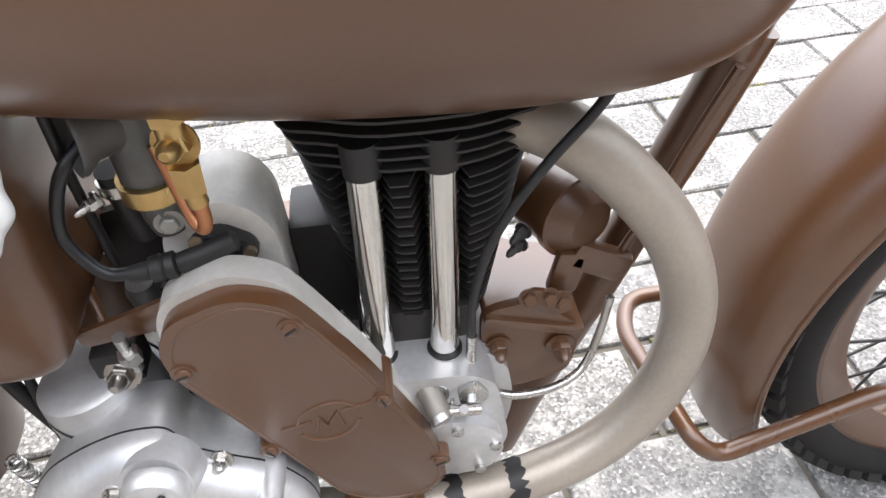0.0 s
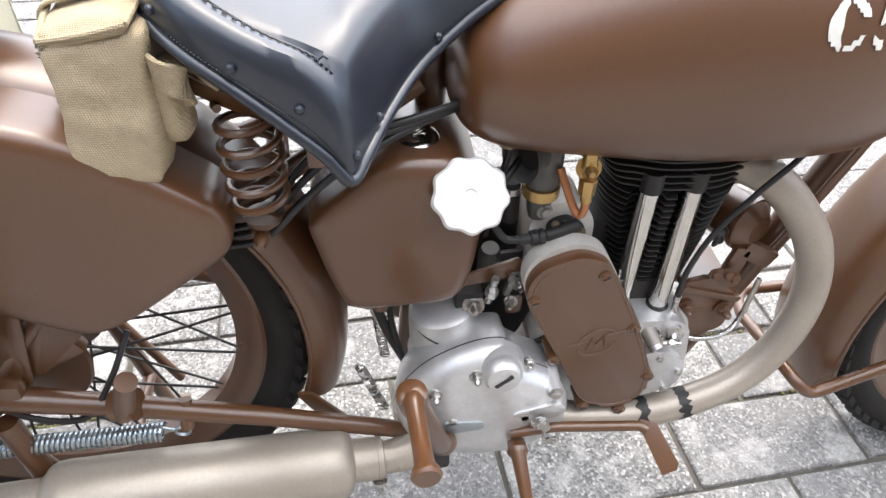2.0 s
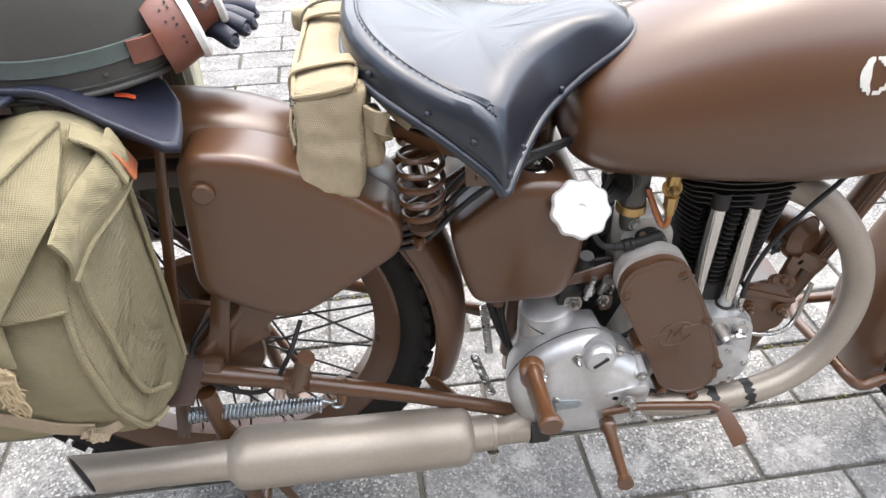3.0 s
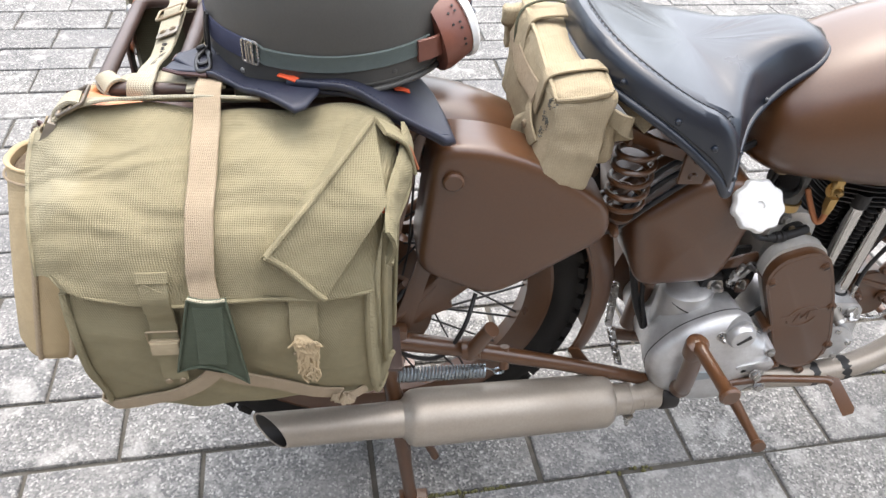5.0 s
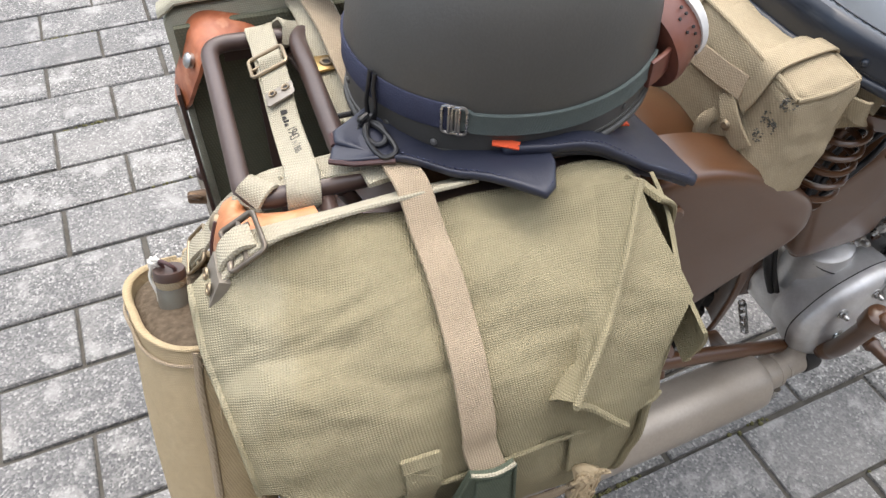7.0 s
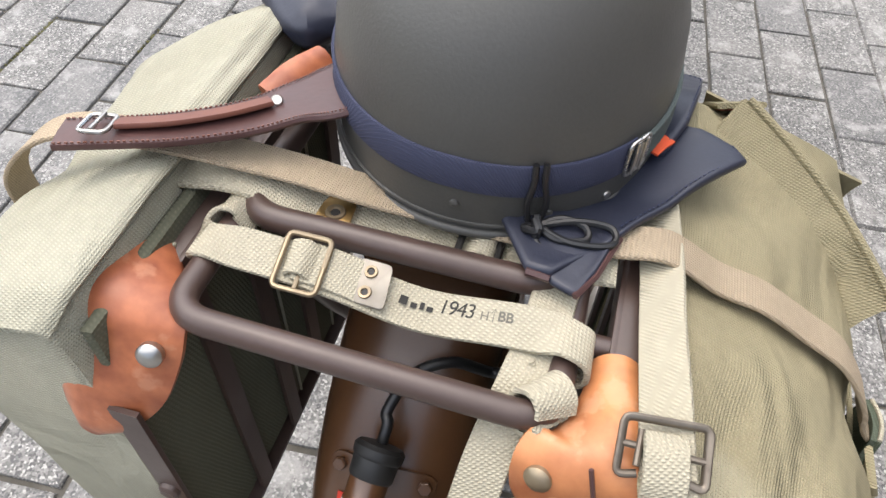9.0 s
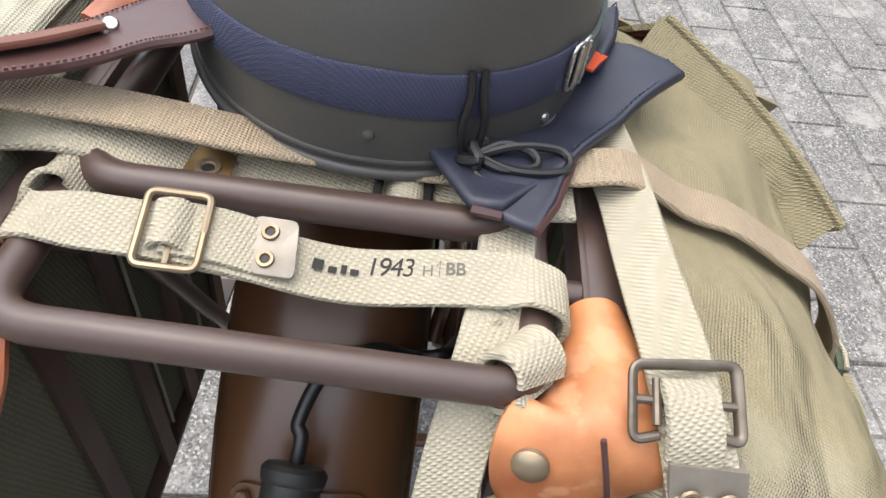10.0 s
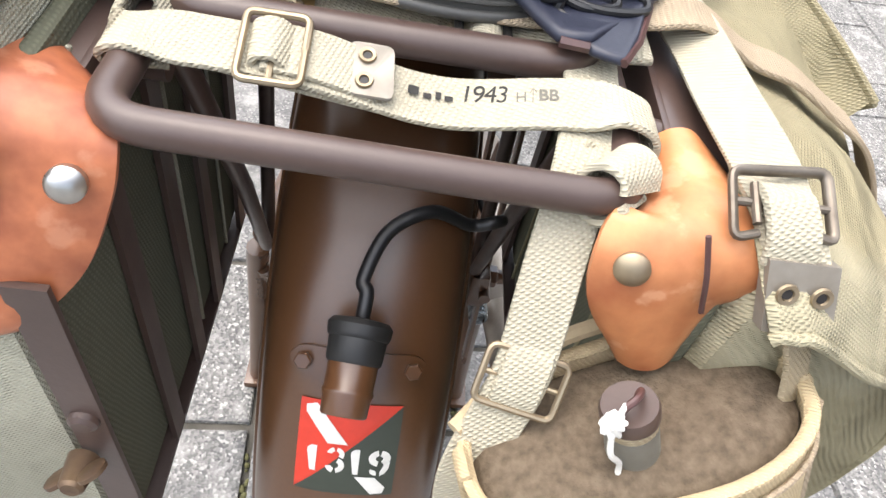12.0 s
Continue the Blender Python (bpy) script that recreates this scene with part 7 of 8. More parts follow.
# leather covers over the ends of the pannier rails
def rail_cover(s, mat, label, stud_mat, line, half, side):
    """A piece of leather folded over the end of a rail and hanging down behind it."""
    c = thing("leather_rail_cover", label, "leather cover", "leather rail covers")
    dense, ws = curve(line, 8), curve([(w, 0, 0) for w in half], 8)
    sd = Vector(side).normalized()
    rings = []
    for i, p in enumerate(dense):
        t = (dense[min(i + 1, len(dense) - 1)] - dense[max(i - 1, 0)]).normalized()
        w = (sd - t * sd.dot(t)).normalized()
        n = t.cross(w)
        if n.z - n.x < 0:
            n = -n
        top, low = [], []
        for k in range(15):
            u = -1 + 2 * k / 14
            q = p + w * u * ws[i].x
            bend = -0.007 * abs(u) ** 2.2 + 0.0016 * noise.noise(q * 26) + 0.0004 * noise.noise(q * 110)
            top.append(q + n * (bend + 0.0018))
            low.append(q + n * (bend - 0.0018))
        rings.append(top + low[::-1])
    face = part("leather_face", loft(rings), mat, c, sharp=60)
    return c, face, dense
tan_cover, tan_face, td = rail_cover(-1, TAN_LEATHER, "orange-tan leather cover with a brass stud on the rail end", BRASS_DULL,
    [(-0.216, -0.128, 0.7795), (-0.238, -0.130, 0.7805), (-0.260, -0.130, 0.782), (-0.277, -0.127, 0.780), (-0.287, -0.121, 0.768), (-0.292, -0.118, 0.750), (-0.296, -0.123, 0.726), (-0.298, -0.127, 0.712)],
    [0.0125, 0.017, 0.024, 0.031, 0.034, 0.029, 0.018, 0.0125], (0.0, -1, 0.18))
red_cover, red_face, rd = rail_cover(1, RED_LEATHER, "red-brown leather cover with a chromed stud on the rail end", STEEL,
    [(-0.215, 0.150, 0.781), (-0.236, 0.146, 0.787), (-0.258, 0.140, 0.790), (-0.273, 0.139, 0.784), (-0.282, 0.141, 0.766), (-0.294, 0.146, 0.738), (-0.304, 0.159, 0.705), (-0.305, 0.167, 0.690)],
    [0.018, 0.030, 0.038, 0.041, 0.041, 0.035, 0.021, 0.013], (0.0, 1, 0.18))
stud_profile = [(-0.003, 0.0074), (0.0012, 0.0074), (0.0030, 0.0058), (0.0041, 0.0026), (0.0043, 0.0003)]
part("stud", lathe(stud_profile, (-0.2875, -0.102, 0.765), (-0.90, 0.25, 0.33), 24), BRASS_DULL, tan_cover, "tarnished brass stud")
part("stud", lathe(stud_profile, (-0.2825, 0.114, 0.767), (-0.85, -0.20, 0.45), 24), STEEL, red_cover, "chromed stud")
part("slit", tube(curve([(-0.286, -0.124, 0.787), (-0.2925, -0.129, 0.771), (-0.2955, -0.134, 0.753)], 5), 0.0013, 6), DARK_LEATHER, tan_cover, "dark slit in the leather")

# ---- webbing straps ----
def eyelet(c, n, parent, r=0.0042):
    part("eyelet", lathe([(0, r * 0.5), (0.0012, r * 0.62), (0.0014, r), (0.0002, r * 1.1), (0, r * 0.5)], c, n, 16, caps=False), BRASS_DULL, parent)
    part("eyelet_hole", lathe([(0, r * 0.52), (0.0004, r * 0.5)], c, n, 12), IRON, parent)

name_strap = thing("webbing_strap", "pale webbing strap with brass buckle and inked stamps", "strap", "pale webbing straps")
ZS = 0.790
def sag(y):
    return ZS - 0.012 * math.exp(-((y + 0.02) / 0.045) ** 2)
line = [V(-0.196 + 0.02 * 0 - 0.006, 0.098, 0.774), V(-0.207, 0.1155, 0.777), V(-0.213, 0.117, 0.786), V(-0.215, 0.106, 0.7905)] + [V(-0.2145 - 0.004 * (0.1 - y) / 0.2, y, sag(y)) for y in np.linspace(0.09, -0.085, 15)] + [V(-0.219, -0.100, 0.7905), V(-0.221, -0.1135, 0.785), V(-0.222, -0.113, 0.770), V(-0.220, -0.098, 0.765)]
TILT = 0.38
part("strap_band", ribbon(line, 0.0255, 0.0034, [(-1, -0.03, 0)] * 4 + [(-1, -0.03, -TILT)] * 15 + [(-1, -0.03, 0)] * 4), WEB, name_strap)
part("strap_layer", ribbon([V(-0.2145, 0.054, sag(0.05) + 0.0033), V(-0.2145, 0.03, sag(0.03) + 0.0035), V(-0.215, 0.006, sag(0) + 0.003)], 0.0245, 0.0028, (-1, -0.03, -TILT)), WEB, name_strap)
part("strap_layer", ribbon([V(-0.213, 0.070, sag(0.07) - 0.003), V(-0.214, 0.03, sag(0.03) - 0.005), V(-0.2155, -0.01, sag(0.0) - 0.003)], 0.0235, 0.003, (-1, -0.03, -TILT)), WEB, name_strap)
part("strap_keeper", ribbon([V(-0.2145, 0.060, sag(0.05) + 0.001), V(-0.2145, 0.056, sag(0.05) + 0.0060), V(-0.2145, 0.049, sag(0.05) + 0.0068), V(-0.2145, 0.043, sag(0.05) + 0.002)], 0.021, 0.003, (-1, 0, -TILT)), WEB, name_strap)
# wraps at both hoop sides
part("side_wrap", ribbon([V(-0.185, 0.096, 0.776), V(-0.182, 0.105, 0.790), V(-0.186, 0.114, 0.789), V(-0.194, 0.1175, 0.778), V(-0.198, 0.110, 0.768)], 0.024, 0.0034, (-0.9, 0.2, 0.1)), WEB, name_strap)
def hoop_wrap(x, y, seed):
    m = V(x, y, 0.778)
    ax = V(0.69, -0.72, 0).normalized()
    o = V(0, 0, 1)
    side = ax.cross(o)
    pts = [m + 0.0108 * (math.cos(a) * side + math.sin(a) * o) + ax * 0.004 * math.sin(a) for a in np.linspace(0.3, 6.2, 11)]
    part("side_wrap", ribbon(pts, 0.024, 0.0036, tuple(ax)), WEB, name_strap)
hoop_wrap(-0.2545, -0.0955, 1)
part("strap_tail", ribbon([V(-0.216, -0.112, 0.768), V(-0.220, -0.096, 0.765), V(-0.228, -0.090, 0.768), V(-0.238, -0.092, 0.775)], 0.021, 0.0034, (-0.8, -0.5, 0.1)), WEB, name_strap)
wire_buckle((-0.2170, 0.050, sag(0.05) + 0.0046), (1, 0, TILT), (0, 1, 0), 0.033, 0.026, 0.0017, BRASS_DULL, "strap_buckle", name_strap, "worn brass buckle")
def tilted(bm):
    for v in bm.verts:
        v.co.z += (v.co.x + 0.2155) * TILT
    return bm
part("tip_plate", tilted(prism(round_outline([(-0.2270, -0.001), (-0.2030, 0.001), (-0.2025, 0.020), (-0.2265, 0.018)], 0.003), sag(0.01) + 0.0040, sag(0.01) + 0.0056, 0.0005, "xy")), TIP, name_strap, "tarnished metal strap tip")
for x in (-0.209, -0.2205):
    eyelet((x, 0.012, sag(0.01) + 0.0058 + (x + 0.2155) * TILT), (-TILT, 0, 1), name_strap, 0.0036)
def flat_m(c, right, up):
    r, u = Vector(right).normalized(), Vector(up).normalized()
    n = r.cross(u)
    return Matrix(((r.x, u.x, n.x, c[0]), (r.y, u.y, n.y, c[1]), (r.z, u.z, n.z, c[2]), (0, 0, 0, 1)))
def inked(u, v, lift=0.0024):
    """A place on the strap: u along it from the metal tip, v across it towards the front."""
    x, y = -0.2155 + v, -0.006 - u
    return V(x, y, sag(y) + lift + (x + 0.2155) * TILT)
def ink_line(pts, mat, r=0.0006):
    part("ink_mark", tube([inked(u, v) for u, v in pts], r, 5, flat=0.5), mat, name_strap, "hand-inked mark")
# a word written as bars of its size, then the year
for u, w, h in ((0.0030, 0.0046, 0.0085), (0.0092, 0.0036, 0.0052), (0.0140, 0.0024, 0.0075), (0.0186, 0.0036, 0.0052)):
    part("ink_mark", tube([inked(u - w / 2, -0.003 + h / 2), inked(u + w / 2, -0.003 + h / 2)], h / 2, 8, flat=0.09, up=(0, 0, 1)), INK, name_strap, "hand-inked mark")
def on_strap(u, v):
    y = -0.006 - u
    slope = (sag(y - 0.006) - sag(y + 0.006)) / 0.012
    m = flat_m(inked(u, v), (0.0, -1, slope), (1, 0, TILT))
    return m
lettering("1943", 0.0118, 0.0004, on_strap(0.0335, 0.0012), INK, "stamped_year", name_strap, "black hand-inked year", shear=0.12, space=0.88)
lettering("H", 0.0070, 0.0004, on_strap(0.0495, -0.0005), FAINT_INK, "stamped_letters", name_strap, "faint stamped letters")
lettering("BB", 0.0078, 0.0005, on_strap(0.0610, 0.0), FAINT_INK, "stamped_letters", name_strap, "faint stamped letters", bold=0.0002)
ink_line([(0.0545, -0.003), (0.0545, 0.0035)], FAINT_INK, 0.0005)
ink_line([(0.0532, 0.0015), (0.0545, 0.0038), (0.0558, 0.0015)], FAINT_INK, 0.0005)

mid_strap = thing("webbing_strap", "pale webbing strap hanging down to the canteen carrier", "strap", "pale webbing straps")
part("strap_band", ribbon([V(-0.150, -0.094, 0.782), V(-0.185, -0.090, 0.785), V(-0.215, -0.088, 0.782), V(-0.250, -0.082, 0.773), V(-0.280, -0.075, 0.748), V(-0.306, -0.070, 0.712), V(-0.320, -0.062, 0.690), V(-0.334, -0.054, 0.660), V(-0.342, -0.060, 0.60)], 0.026, 0.0032, [(0.1, 1, 0)] * 9), WEB, mid_strap)
part("strap_fold", ribbon([V(-0.298, -0.073, 0.722), V(-0.306, -0.071, 0.716), V(-0.314, -0.068, 0.705), V(-0.317, -0.067, 0.695)], 0.021, 0.004, (0.1, 1, 0)), WEB, mid_strap)
wire_buckle((-0.310, -0.070, 0.709), (0.15, 1, 0.15), (-0.62, 0.1, -0.75), 0.036, 0.026, 0.0016, BRASS_DULL, "strap_buckle", mid_strap, "tarnished steel buckle")

end_strap = thing("webbing_strap", "pale webbing strap with heavy buckle over the pack corner", "strap", "pale webbing straps")
part("strap_band", ribbon([V(-0.10, -0.138, 0.787), V(-0.154, -0.144, 0.792), V(-0.20, -0.148, 0.793), V(-0.245, -0.153, 0.794), V(-0.272, -0.157, 0.790), V(-0.290, -0.163, 0.779), V(-0.301, -0.168, 0.758)], 0.026, 0.0034, [(0.05, 1, -0.7)] * 3 + [(0.05, 1, -0.45), (0.05, 1, -0.1), (0.05, 1, 0), (0.05, 1, 0)]), WEB, end_strap)
part("strap_fold", ribbon([V(-0.264, -0.154, 0.796), V(-0.273, -0.155, 0.797), V(-0.284, -0.157, 0.790), V(-0.289, -0.158, 0.780)], 0.021, 0.0045, (0.05, 1, 0)), WEB, end_strap)
hb = part("strap_buckle", tube(rounded([V(-0.282, -0.144, 0.788), V(-0.284, -0.135, 0.786), V(-0.260, -0.134, 0.799), V(-0.257, -0.173, 0.801), V(-0.282, -0.175, 0.788), V(-0.281, -0.166, 0.790)], 0.004, 4), 0.0019, 10, flat=1.3), BUCKLE, end_strap, "heavy dull steel buckle")
tube_b = tube([V(-0.271, -0.134, 0.793), V(-0.2705, -0.174, 0.794)], 0.0018, 8)
part("buckle_bar", tube_b, BUCKLE, hb)
part("buckle_pin", tube([V(-0.264, -0.143, 0.797), V(-0.280, -0.143, 0.791)], 0.0018, 8), BUCKLE, hb)
rows = []
for u in np.linspace(0, 1, 6):
    p = V(-0.286, -0.163, 0.782).lerp(V(-0.301, -0.168, 0.757), u)
    rows.append([p + V(-0.0052, e * 0.0145, 0.0022) for e in (-1, -0.5, 0, 0.5, 1)] + [p + V(0.002, e * 0.0145, -0.001) for e in (1, 0.5, 0, -0.5, -1)])
part("tip_plate", loft(rows), TIP, end_strap, "tarnished metal strap tip")
for y in (-0.158, -0.172):
    eyelet((-0.2990, y, 0.7745), (-0.9, 0, 0.42), end_strap, 0.0042)
part("strap_end", ribbon([V(-0.300, -0.170, 0.758), V(-0.306, -0.178, 0.742), V(-0.312, -0.184, 0.722)], 0.013, 0.003, (0.4, -0.8, 0)), SAND, end_strap)

belt = thing("webbing_belt", "grey-green webbing belt with brass fitting lying across the rack", "belt")
part("belt_band", ribbon([V(-0.163, 0.155, 0.792), V(-0.160, 0.115, 0.796), V(-0.158, 0.085, 0.788), V(-0.157, 0.05, 0.776), V(-0.158, 0.0, 0.774), V(-0.158, -0.05, 0.776), V(-0.157, -0.085, 0.785), V(-0.155, -0.12, 0.788)], 0.040, 0.0045, (1, 0, 0.1)), WEB, belt)
part("brass_fitting", prism(round_outline([(-0.182, 0.040), (-0.152, 0.042), (-0.150, 0.062), (-0.182, 0.064)], 0.005), 0.7795, 0.7815, 0.0006, "xy"), BRASS, belt, "brass belt fitting")
eyelet((-0.165, 0.052, 0.7815), (0, 0, 1), belt, 0.006)
part("fitting_hook", tube(rounded([V(-0.182, 0.066, 0.782), V(-0.190, 0.060, 0.783), V(-0.190, 0.042, 0.783), V(-0.182, 0.040, 0.782)], 0.003, 4), 0.0018, 8), BRASS, belt)
wire_buckle((-0.163, -0.040, 0.782), (1, 0, 0), (0, 1, 0), 0.040, 0.024, 0.0024, IRON, "belt_buckle", belt, "dark metal buckle")
part("belt_keeper", ribbon([V(-0.158, -0.050, 0.778), V(-0.158, -0.046, 0.784), V(-0.158, -0.038, 0.784), V(-0.158, -0.033, 0.778)], 0.03, 0.003, (1, 0, 0)), WEB, belt)

# ---- on the rear mudguard: unit sign, lamp, bolts ----
def on_guard(a, y, lift=0.0):
    """A point of the rear mudguard: angle above the level, backwards; y across."""
    u = math.asin(max(-1, min(1, y / 0.062))) / (math.pi / 2)
    r = 0.360 - 0.045 * (1 - math.cos(u * math.pi / 2)) ** 1.25 + lift
    return Vector((0.035 - r * math.cos(radians(a)), y, 0.372 + r * math.sin(radians(a))))
sign = thing("unit_sign", "red and dark green unit sign with white serial painted on", "painted sign")
def guard_patch(poly, lift, mat, name, label="", n=10):
    """A thin painted patch on the guard; poly in the sign's own axes, 0 to 1 across and down."""
    bm = bmesh.new()
    f = bm.faces.new([bm.verts.new((p[0], p[1], 0)) for p in poly])
    bmesh.ops.triangulate(bm, faces=[f])
    for k in range(1, n):
        for axis in ((1, 0, 0), (0, 1, 0)):
            bmesh.ops.bisect_plane(bm, geom=list(bm.verts) + list(bm.edges) + list(bm.faces), plane_co=(k / n * axis[0], k / n * axis[1], 0), plane_no=axis)
    for v in bm.verts:
        v.co = on_guard(35.3 - 10.4 * v.co.y, 0.0315 - 0.062 * v.co.x, lift)
    ext = bmesh.ops.solidify(bm, geom=list(bm.faces), thickness=0.0004)
    return part(name, bm, mat, sign, label)
guard_patch([(0, 0), (1, 0.0), (0, 1)], 0.0009, RED, "red_half", "red triangle")
guard_patch([(1, 0.0), (1, 1), (0, 1)], 0.0009, GREEN, "green_half", "dark green triangle")
guard_patch([(0.06, 0.06), (0.16, 0.03), (0.22, 0.10), (0.50, 0.43), (0.30, 0.43), (0.06, 0.13)], 0.0014, SIGN_WHITE, "white_bar", "white diagonal bar")
guard_patch([(0.60, 0.78), (0.80, 0.78), (0.92, 0.90), (0.90, 0.97), (0.78, 0.98)], 0.0014, SIGN_WHITE, "white_bar", "white diagonal bar")
def digit(ch, x0, w):
    """A stencilled digit with serifs and bridges, as polygons."""
    y0, y1 = 0.47, 0.75
    P = lambda u, v: (x0 + u * w, y0 + v * (y1 - y0))
    def arc(cu, cv, ro, ri, a0, a1, sy=1.0, n=8):
        o = [(cu + ro * math.cos(radians(a0 + (a1 - a0) * k / n)), cv - sy * ro * math.sin(radians(a0 + (a1 - a0) * k / n))) for k in range(n + 1)]
        i = [(cu + ri * math.cos(radians(a1 - (a1 - a0) * k / n)), cv - sy * ri * math.sin(radians(a1 - (a1 - a0) * k / n))) for k in range(n + 1)]
        return o + i
    polys = {"1": [[(0.35, 0.0), (0.72, 0.0), (0.72, 1.0), (0.32, 1.0), (0.32, 0.22), (0.05, 0.26), (0.05, 0.12)]],
             "3": [arc(0.48, 0.26, 0.46, 0.20, -35, 80, 0.58), arc(0.48, 0.26, 0.46, 0.20, 105, 170, 0.58), arc(0.48, 0.70, 0.50, 0.20, -80, 70, 0.62), arc(0.48, 0.70, 0.50, 0.20, 190, 255, 0.62)],
             "9": [arc(0.5, 0.32, 0.50, 0.18, 100, 260, 0.64), arc(0.5, 0.32, 0.50, 0.16, -60, 80, 0.64), [(0.76, 0.50), (1.0, 0.42), (0.96, 0.72), (0.80, 0.92), (0.58, 1.02), (0.58, 0.86)], arc(0.40, 0.84, 0.30, 0.02, 150, 275, 0.55)]}[ch]
    for k, poly in enumerate(polys):
        guard_patch([P(*q) for q in poly], 0.0015, SIGN_WHITE, "white_digit", "white stencilled digit %s" % ch, n=6)
for ch, x0, w in (("1", 0.10, 0.14), ("3", 0.30, 0.19), ("1", 0.535, 0.13), ("9", 0.72, 0.22)):
    digit(ch, x0, w)

lamp = thing("tail_lamp", "brown tapered tail lamp with black rubber boot on the rear mudguard", "tail lamp")
p0 = on_guard(42.6, 0.002, 0.024)
p1 = on_guard(36.8, 0.005, 0.038)
d = (p1 - p0).normalized()
p0 = p0 - d * 0.012
L = (p1 - p0).length
part("rubber_boot", lathe([(0.0, 0.0085), (0.001, 0.016), (0.004, 0.0185), (0.009, 0.0180), (0.011, 0.0172), (0.0115, 0.0165), (0.024, 0.0158), (0.0255, 0.0145)], p0, d, 32), RUBBER, lamp, "black rubber boot")
part("lamp_tube", lathe([(0.024, 0.0142), (L * 0.72, 0.0138), (L * 0.74, 0.0145), (L * 0.77, 0.0145), (L * 0.80, 0.0136), (L - 0.001, 0.0130), (L, 0.0122), (L - 0.001, 0.0105), (L - 0.003, 0.0100)], p0, d, 32), PAINT, lamp)
part("lamp_lens", lathe([(L - 0.004, 0.0100), (L - 0.003, 0.0085), (L - 0.0025, 0.001)], p0, d, 24), DARK_LEATHER, lamp, "dull red lens")
part("lamp_cable", tube(curve([p0 + d * 0.004, p0 - d * 0.012 + V(0, 0, 0.004), on_guard(47.8, 0.003, 0.018), on_guard(52.0, -0.008, 0.016), on_guard(54.3, -0.032, 0.014), on_guard(54, -0.058, 0.012), V(-0.165, -0.075, 0.655), V(-0.13, -0.085, 0.62)], 8), 0.0042, 12), CABLE, lamp, "black cable")
cl = bmesh.new()
rows = []
for y in np.linspace(-0.040, 0.041, 19):
    wid = 1.45 if abs(y) < 0.030 else 1.45 * math.sqrt(max(0.05, 1 - ((abs(y) - 0.030) / 0.0112) ** 2))
    rows.append([on_guard(39.2 + wid, y, 0.0005), on_guard(39.2 + wid, y, 0.003), on_guard(39.2 - wid, y, 0.003), on_guard(39.2 - wid, y, 0.0005)])
part("lamp_bracket", loft(rows, bm=cl), PAINT, lamp)
for y in (-0.0325, 0.0325):
    n = Vector((-math.cos(radians(39.2)), y * 4, math.sin(radians(39.2)))).normalized()
    part("bracket_bolt", hexbolt(on_guard(39.2, y, 0.003), n, 0.0055, 0.005, False), PAINT, lamp)
part("lamp_stem", tube([on_guard(39.2, 0.002, 0.0), p0 + d * 0.03], 0.009, 12), PAINT, lamp)

# ---- paving blocks ----
def paver_mesh(name, seed):
    rnd = random.Random(seed)
    bm = bmesh.new()
    bmesh.ops.create_cube(bm, size=1)
    bmesh.ops.scale(bm, vec=(0.2905, 0.1395, 0.05), verts=bm.verts)
    bmesh.ops.translate(bm, vec=(0, 0, -0.025), verts=bm.verts)
    top = [e for e in bm.edges if all(v.co.z > -0.001 for v in e.verts)]
    bmesh.ops.bevel(bm, geom=top, offset=0.0048, segments=2, affect="EDGES", profile=0.5)
    for v in bm.verts:
        v.co += Vector((rnd.uniform(-1, 1) * 0.0012, rnd.uniform(-1, 1) * 0.0012, 0))
    me = bpy.data.meshes.new(name)
    for f in bm.faces:
        f.smooth = False
    bm.to_mesh(me)
    bm.free()
    me.materials.append(PAVER)
    return me


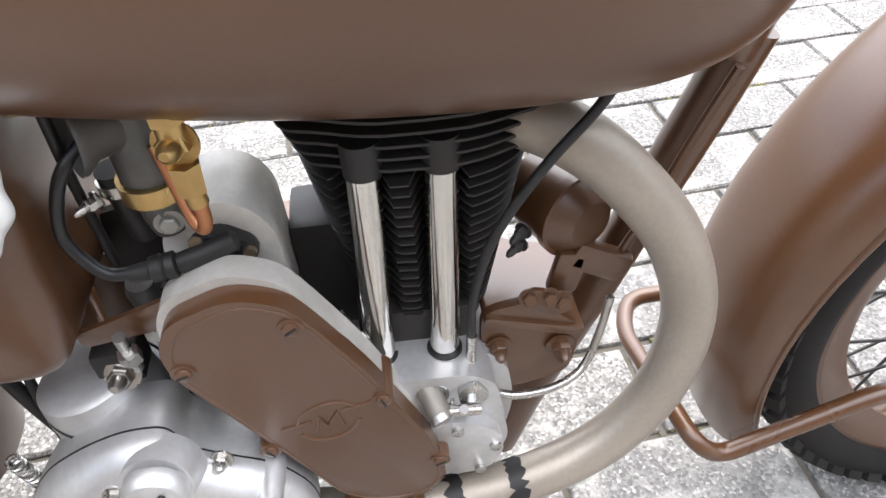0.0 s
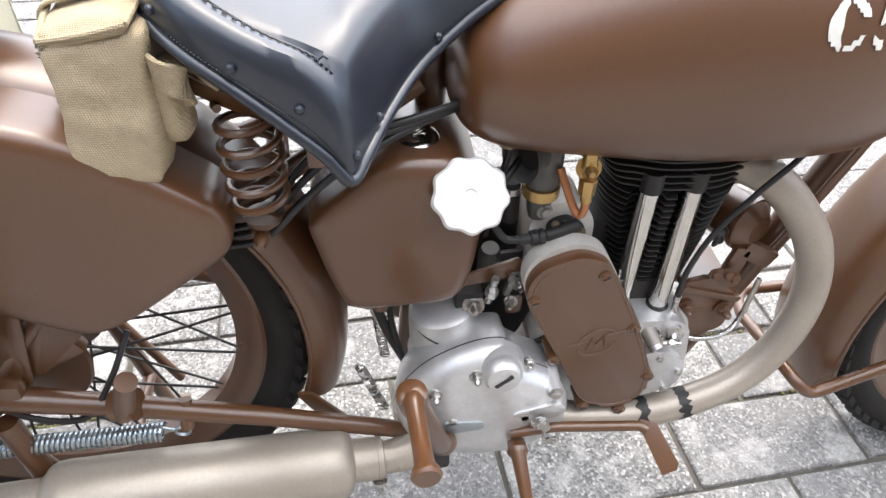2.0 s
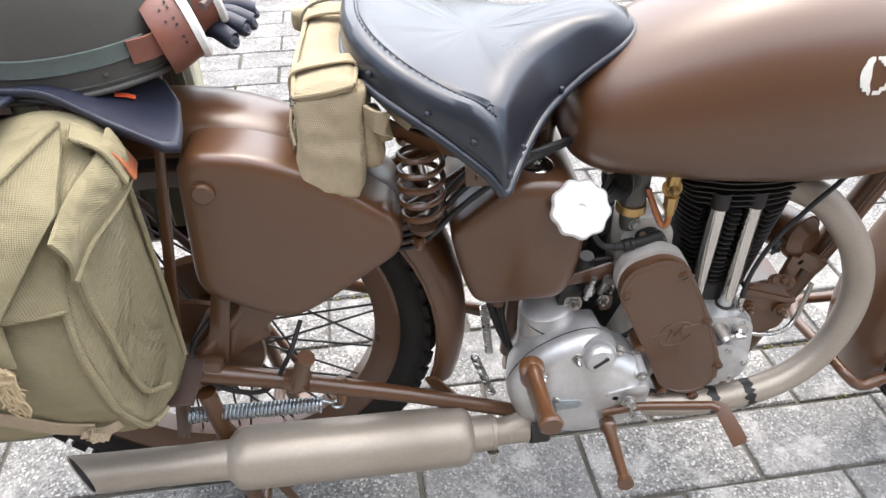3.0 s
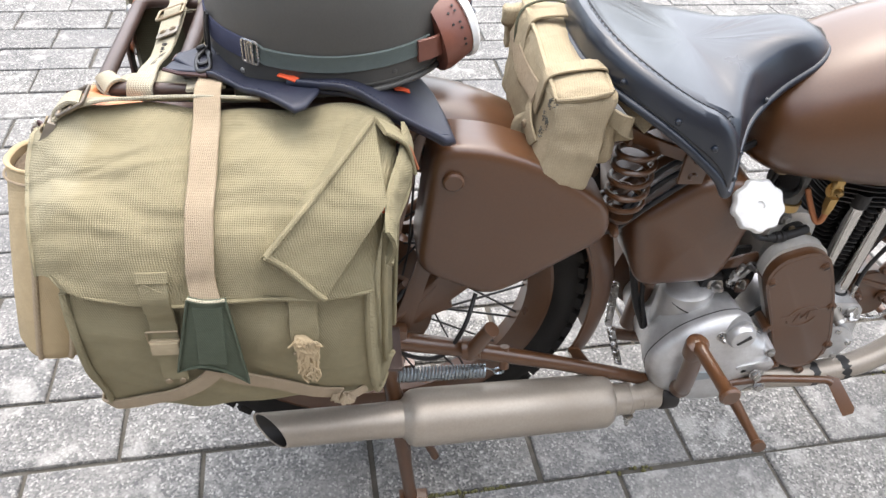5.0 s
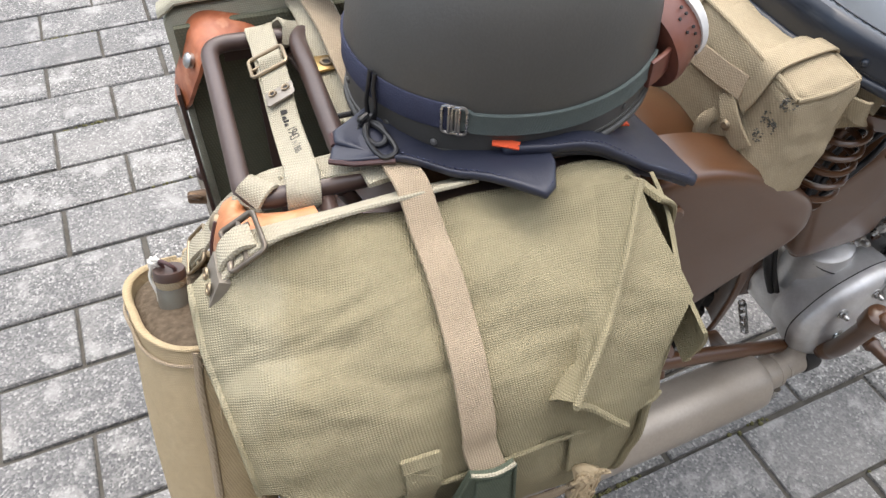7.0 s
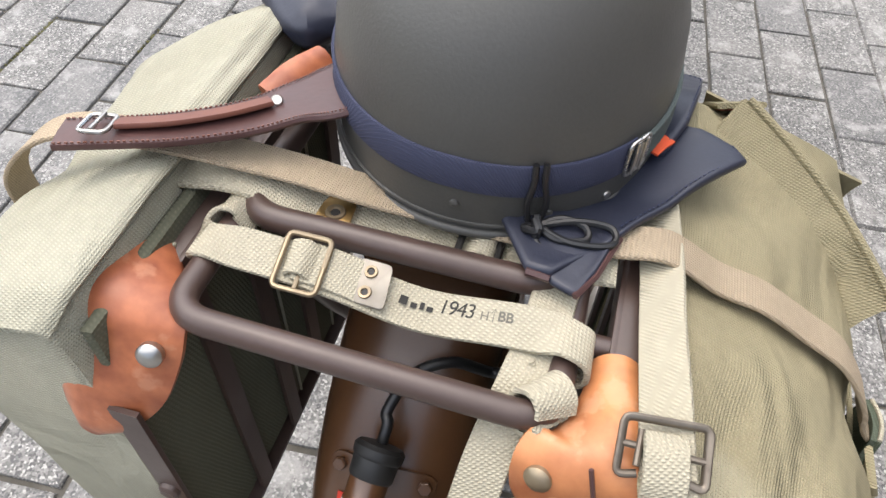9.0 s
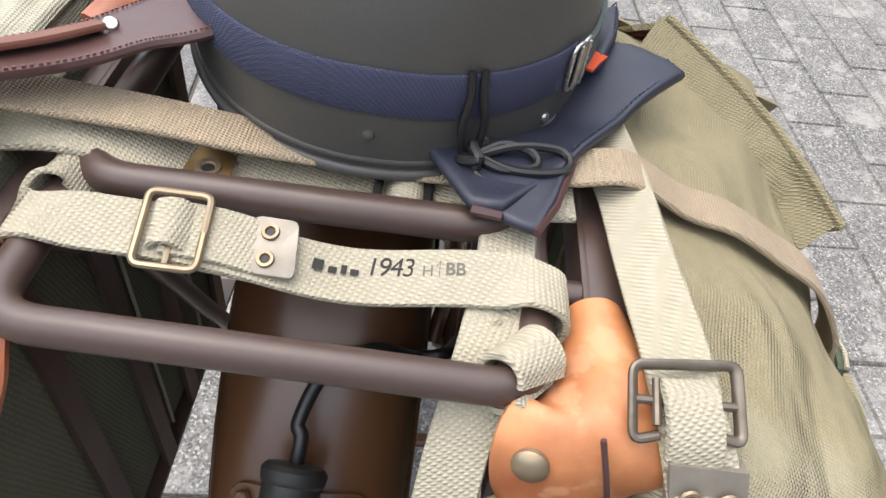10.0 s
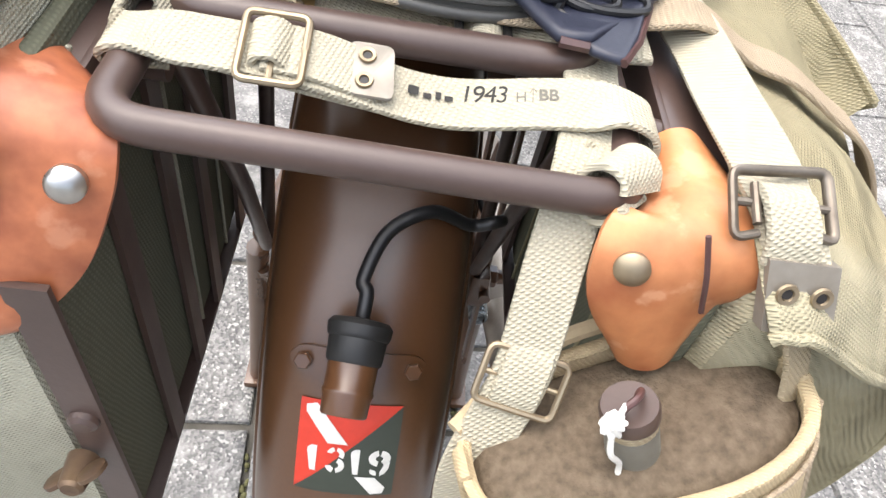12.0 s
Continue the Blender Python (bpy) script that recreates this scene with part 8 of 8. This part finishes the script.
PAVE_TURN = math.atan(0.075)
meshes = [paver_mesh("paver", k) for k in range(5)]
rest = bmesh.new()
near = []
rnd = random.Random(5)
turn = Matrix.Rotation(PAVE_TURN, 4, "Z")
for row in range(-30, 46):
    for col in range(-26, 30):
        x = 0.01 + 0.30 * col + (0.150 if row % 2 else 0.0) + rnd.uniform(-0.002, 0.002)
        y = -0.0075 + 0.1485 * row + 0.07425 + rnd.uniform(-0.0015, 0.0015)
        p = turn @ Vector((x, y, rnd.uniform(-0.0015, 0.0015)))
        m = Matrix.Translation(p) @ turn @ Matrix.Rotation(rnd.uniform(-0.006, 0.006), 4, "Z") @ Matrix.Rotation(rnd.uniform(-0.004, 0.004), 4, "X")
        dist = max(abs(p.x - 0.1) / 1.65, abs(p.y - 0.55) / 1.30)
        if dist < 1 and len(near) < 300:
            near.append((m, rnd.randrange(5)))
        else:
            co = [m @ Vector(q) for q in ((-0.1450, -0.0695, 0), (0.1450, -0.0695, 0), (0.1450, 0.0695, 0), (-0.1450, 0.0695, 0))]
            inner = [m @ Vector(q) for q in ((-0.149, -0.0735, -0.009), (0.149, -0.0735, -0.009), (0.149, 0.0735, -0.009), (-0.149, 0.0735, -0.009))]
            t = [rest.verts.new(q) for q in co]
            b = [rest.verts.new(q) for q in inner]
            rest.faces.new(t)
            for i in range(4):
                rest.faces.new((t[i], b[i], b[(i + 1) % 4], t[(i + 1) % 4]))
for m, k in near:
    ob = new("paver", meshes[k])
    ob.parent = ground
    ob.matrix_world = m
far = part("paving", rest, PAVER, ground, "grey concrete paving blocks in running bond", sharp=10)
tagged(far, kind="stuff")

# tufts of moss in the joints
moss = bmesh.new()
rnd = random.Random(11)
for patch in range(64):
    row, along = (rnd.randrange(-3, 12), rnd.uniform(-1.3, 1.6)) if patch < 50 else (rnd.randrange(-3, 2), rnd.uniform(-0.7, 1.2))
    n = rnd.randrange(10, 40)
    for k in range(n):
        x = along + rnd.gauss(0, 0.035)
        y = -0.0075 + 0.1485 * row + rnd.gauss(0, 0.0032)
        p = turn @ Vector((x, y, -0.006))
        r = rnd.uniform(0.002, 0.0052)
        lathe([(0, r), (r * 0.5, r * 0.95), (r * 0.9, r * 0.55), (r * 1.1, r * 0.1)], p, (rnd.uniform(-0.3, 0.3), rnd.uniform(-0.3, 0.3), 1), 6, moss)
tagged(part("moss", moss, MOSS), "yellow-green moss tufts in the paving joints", "moss", kind="stuff")
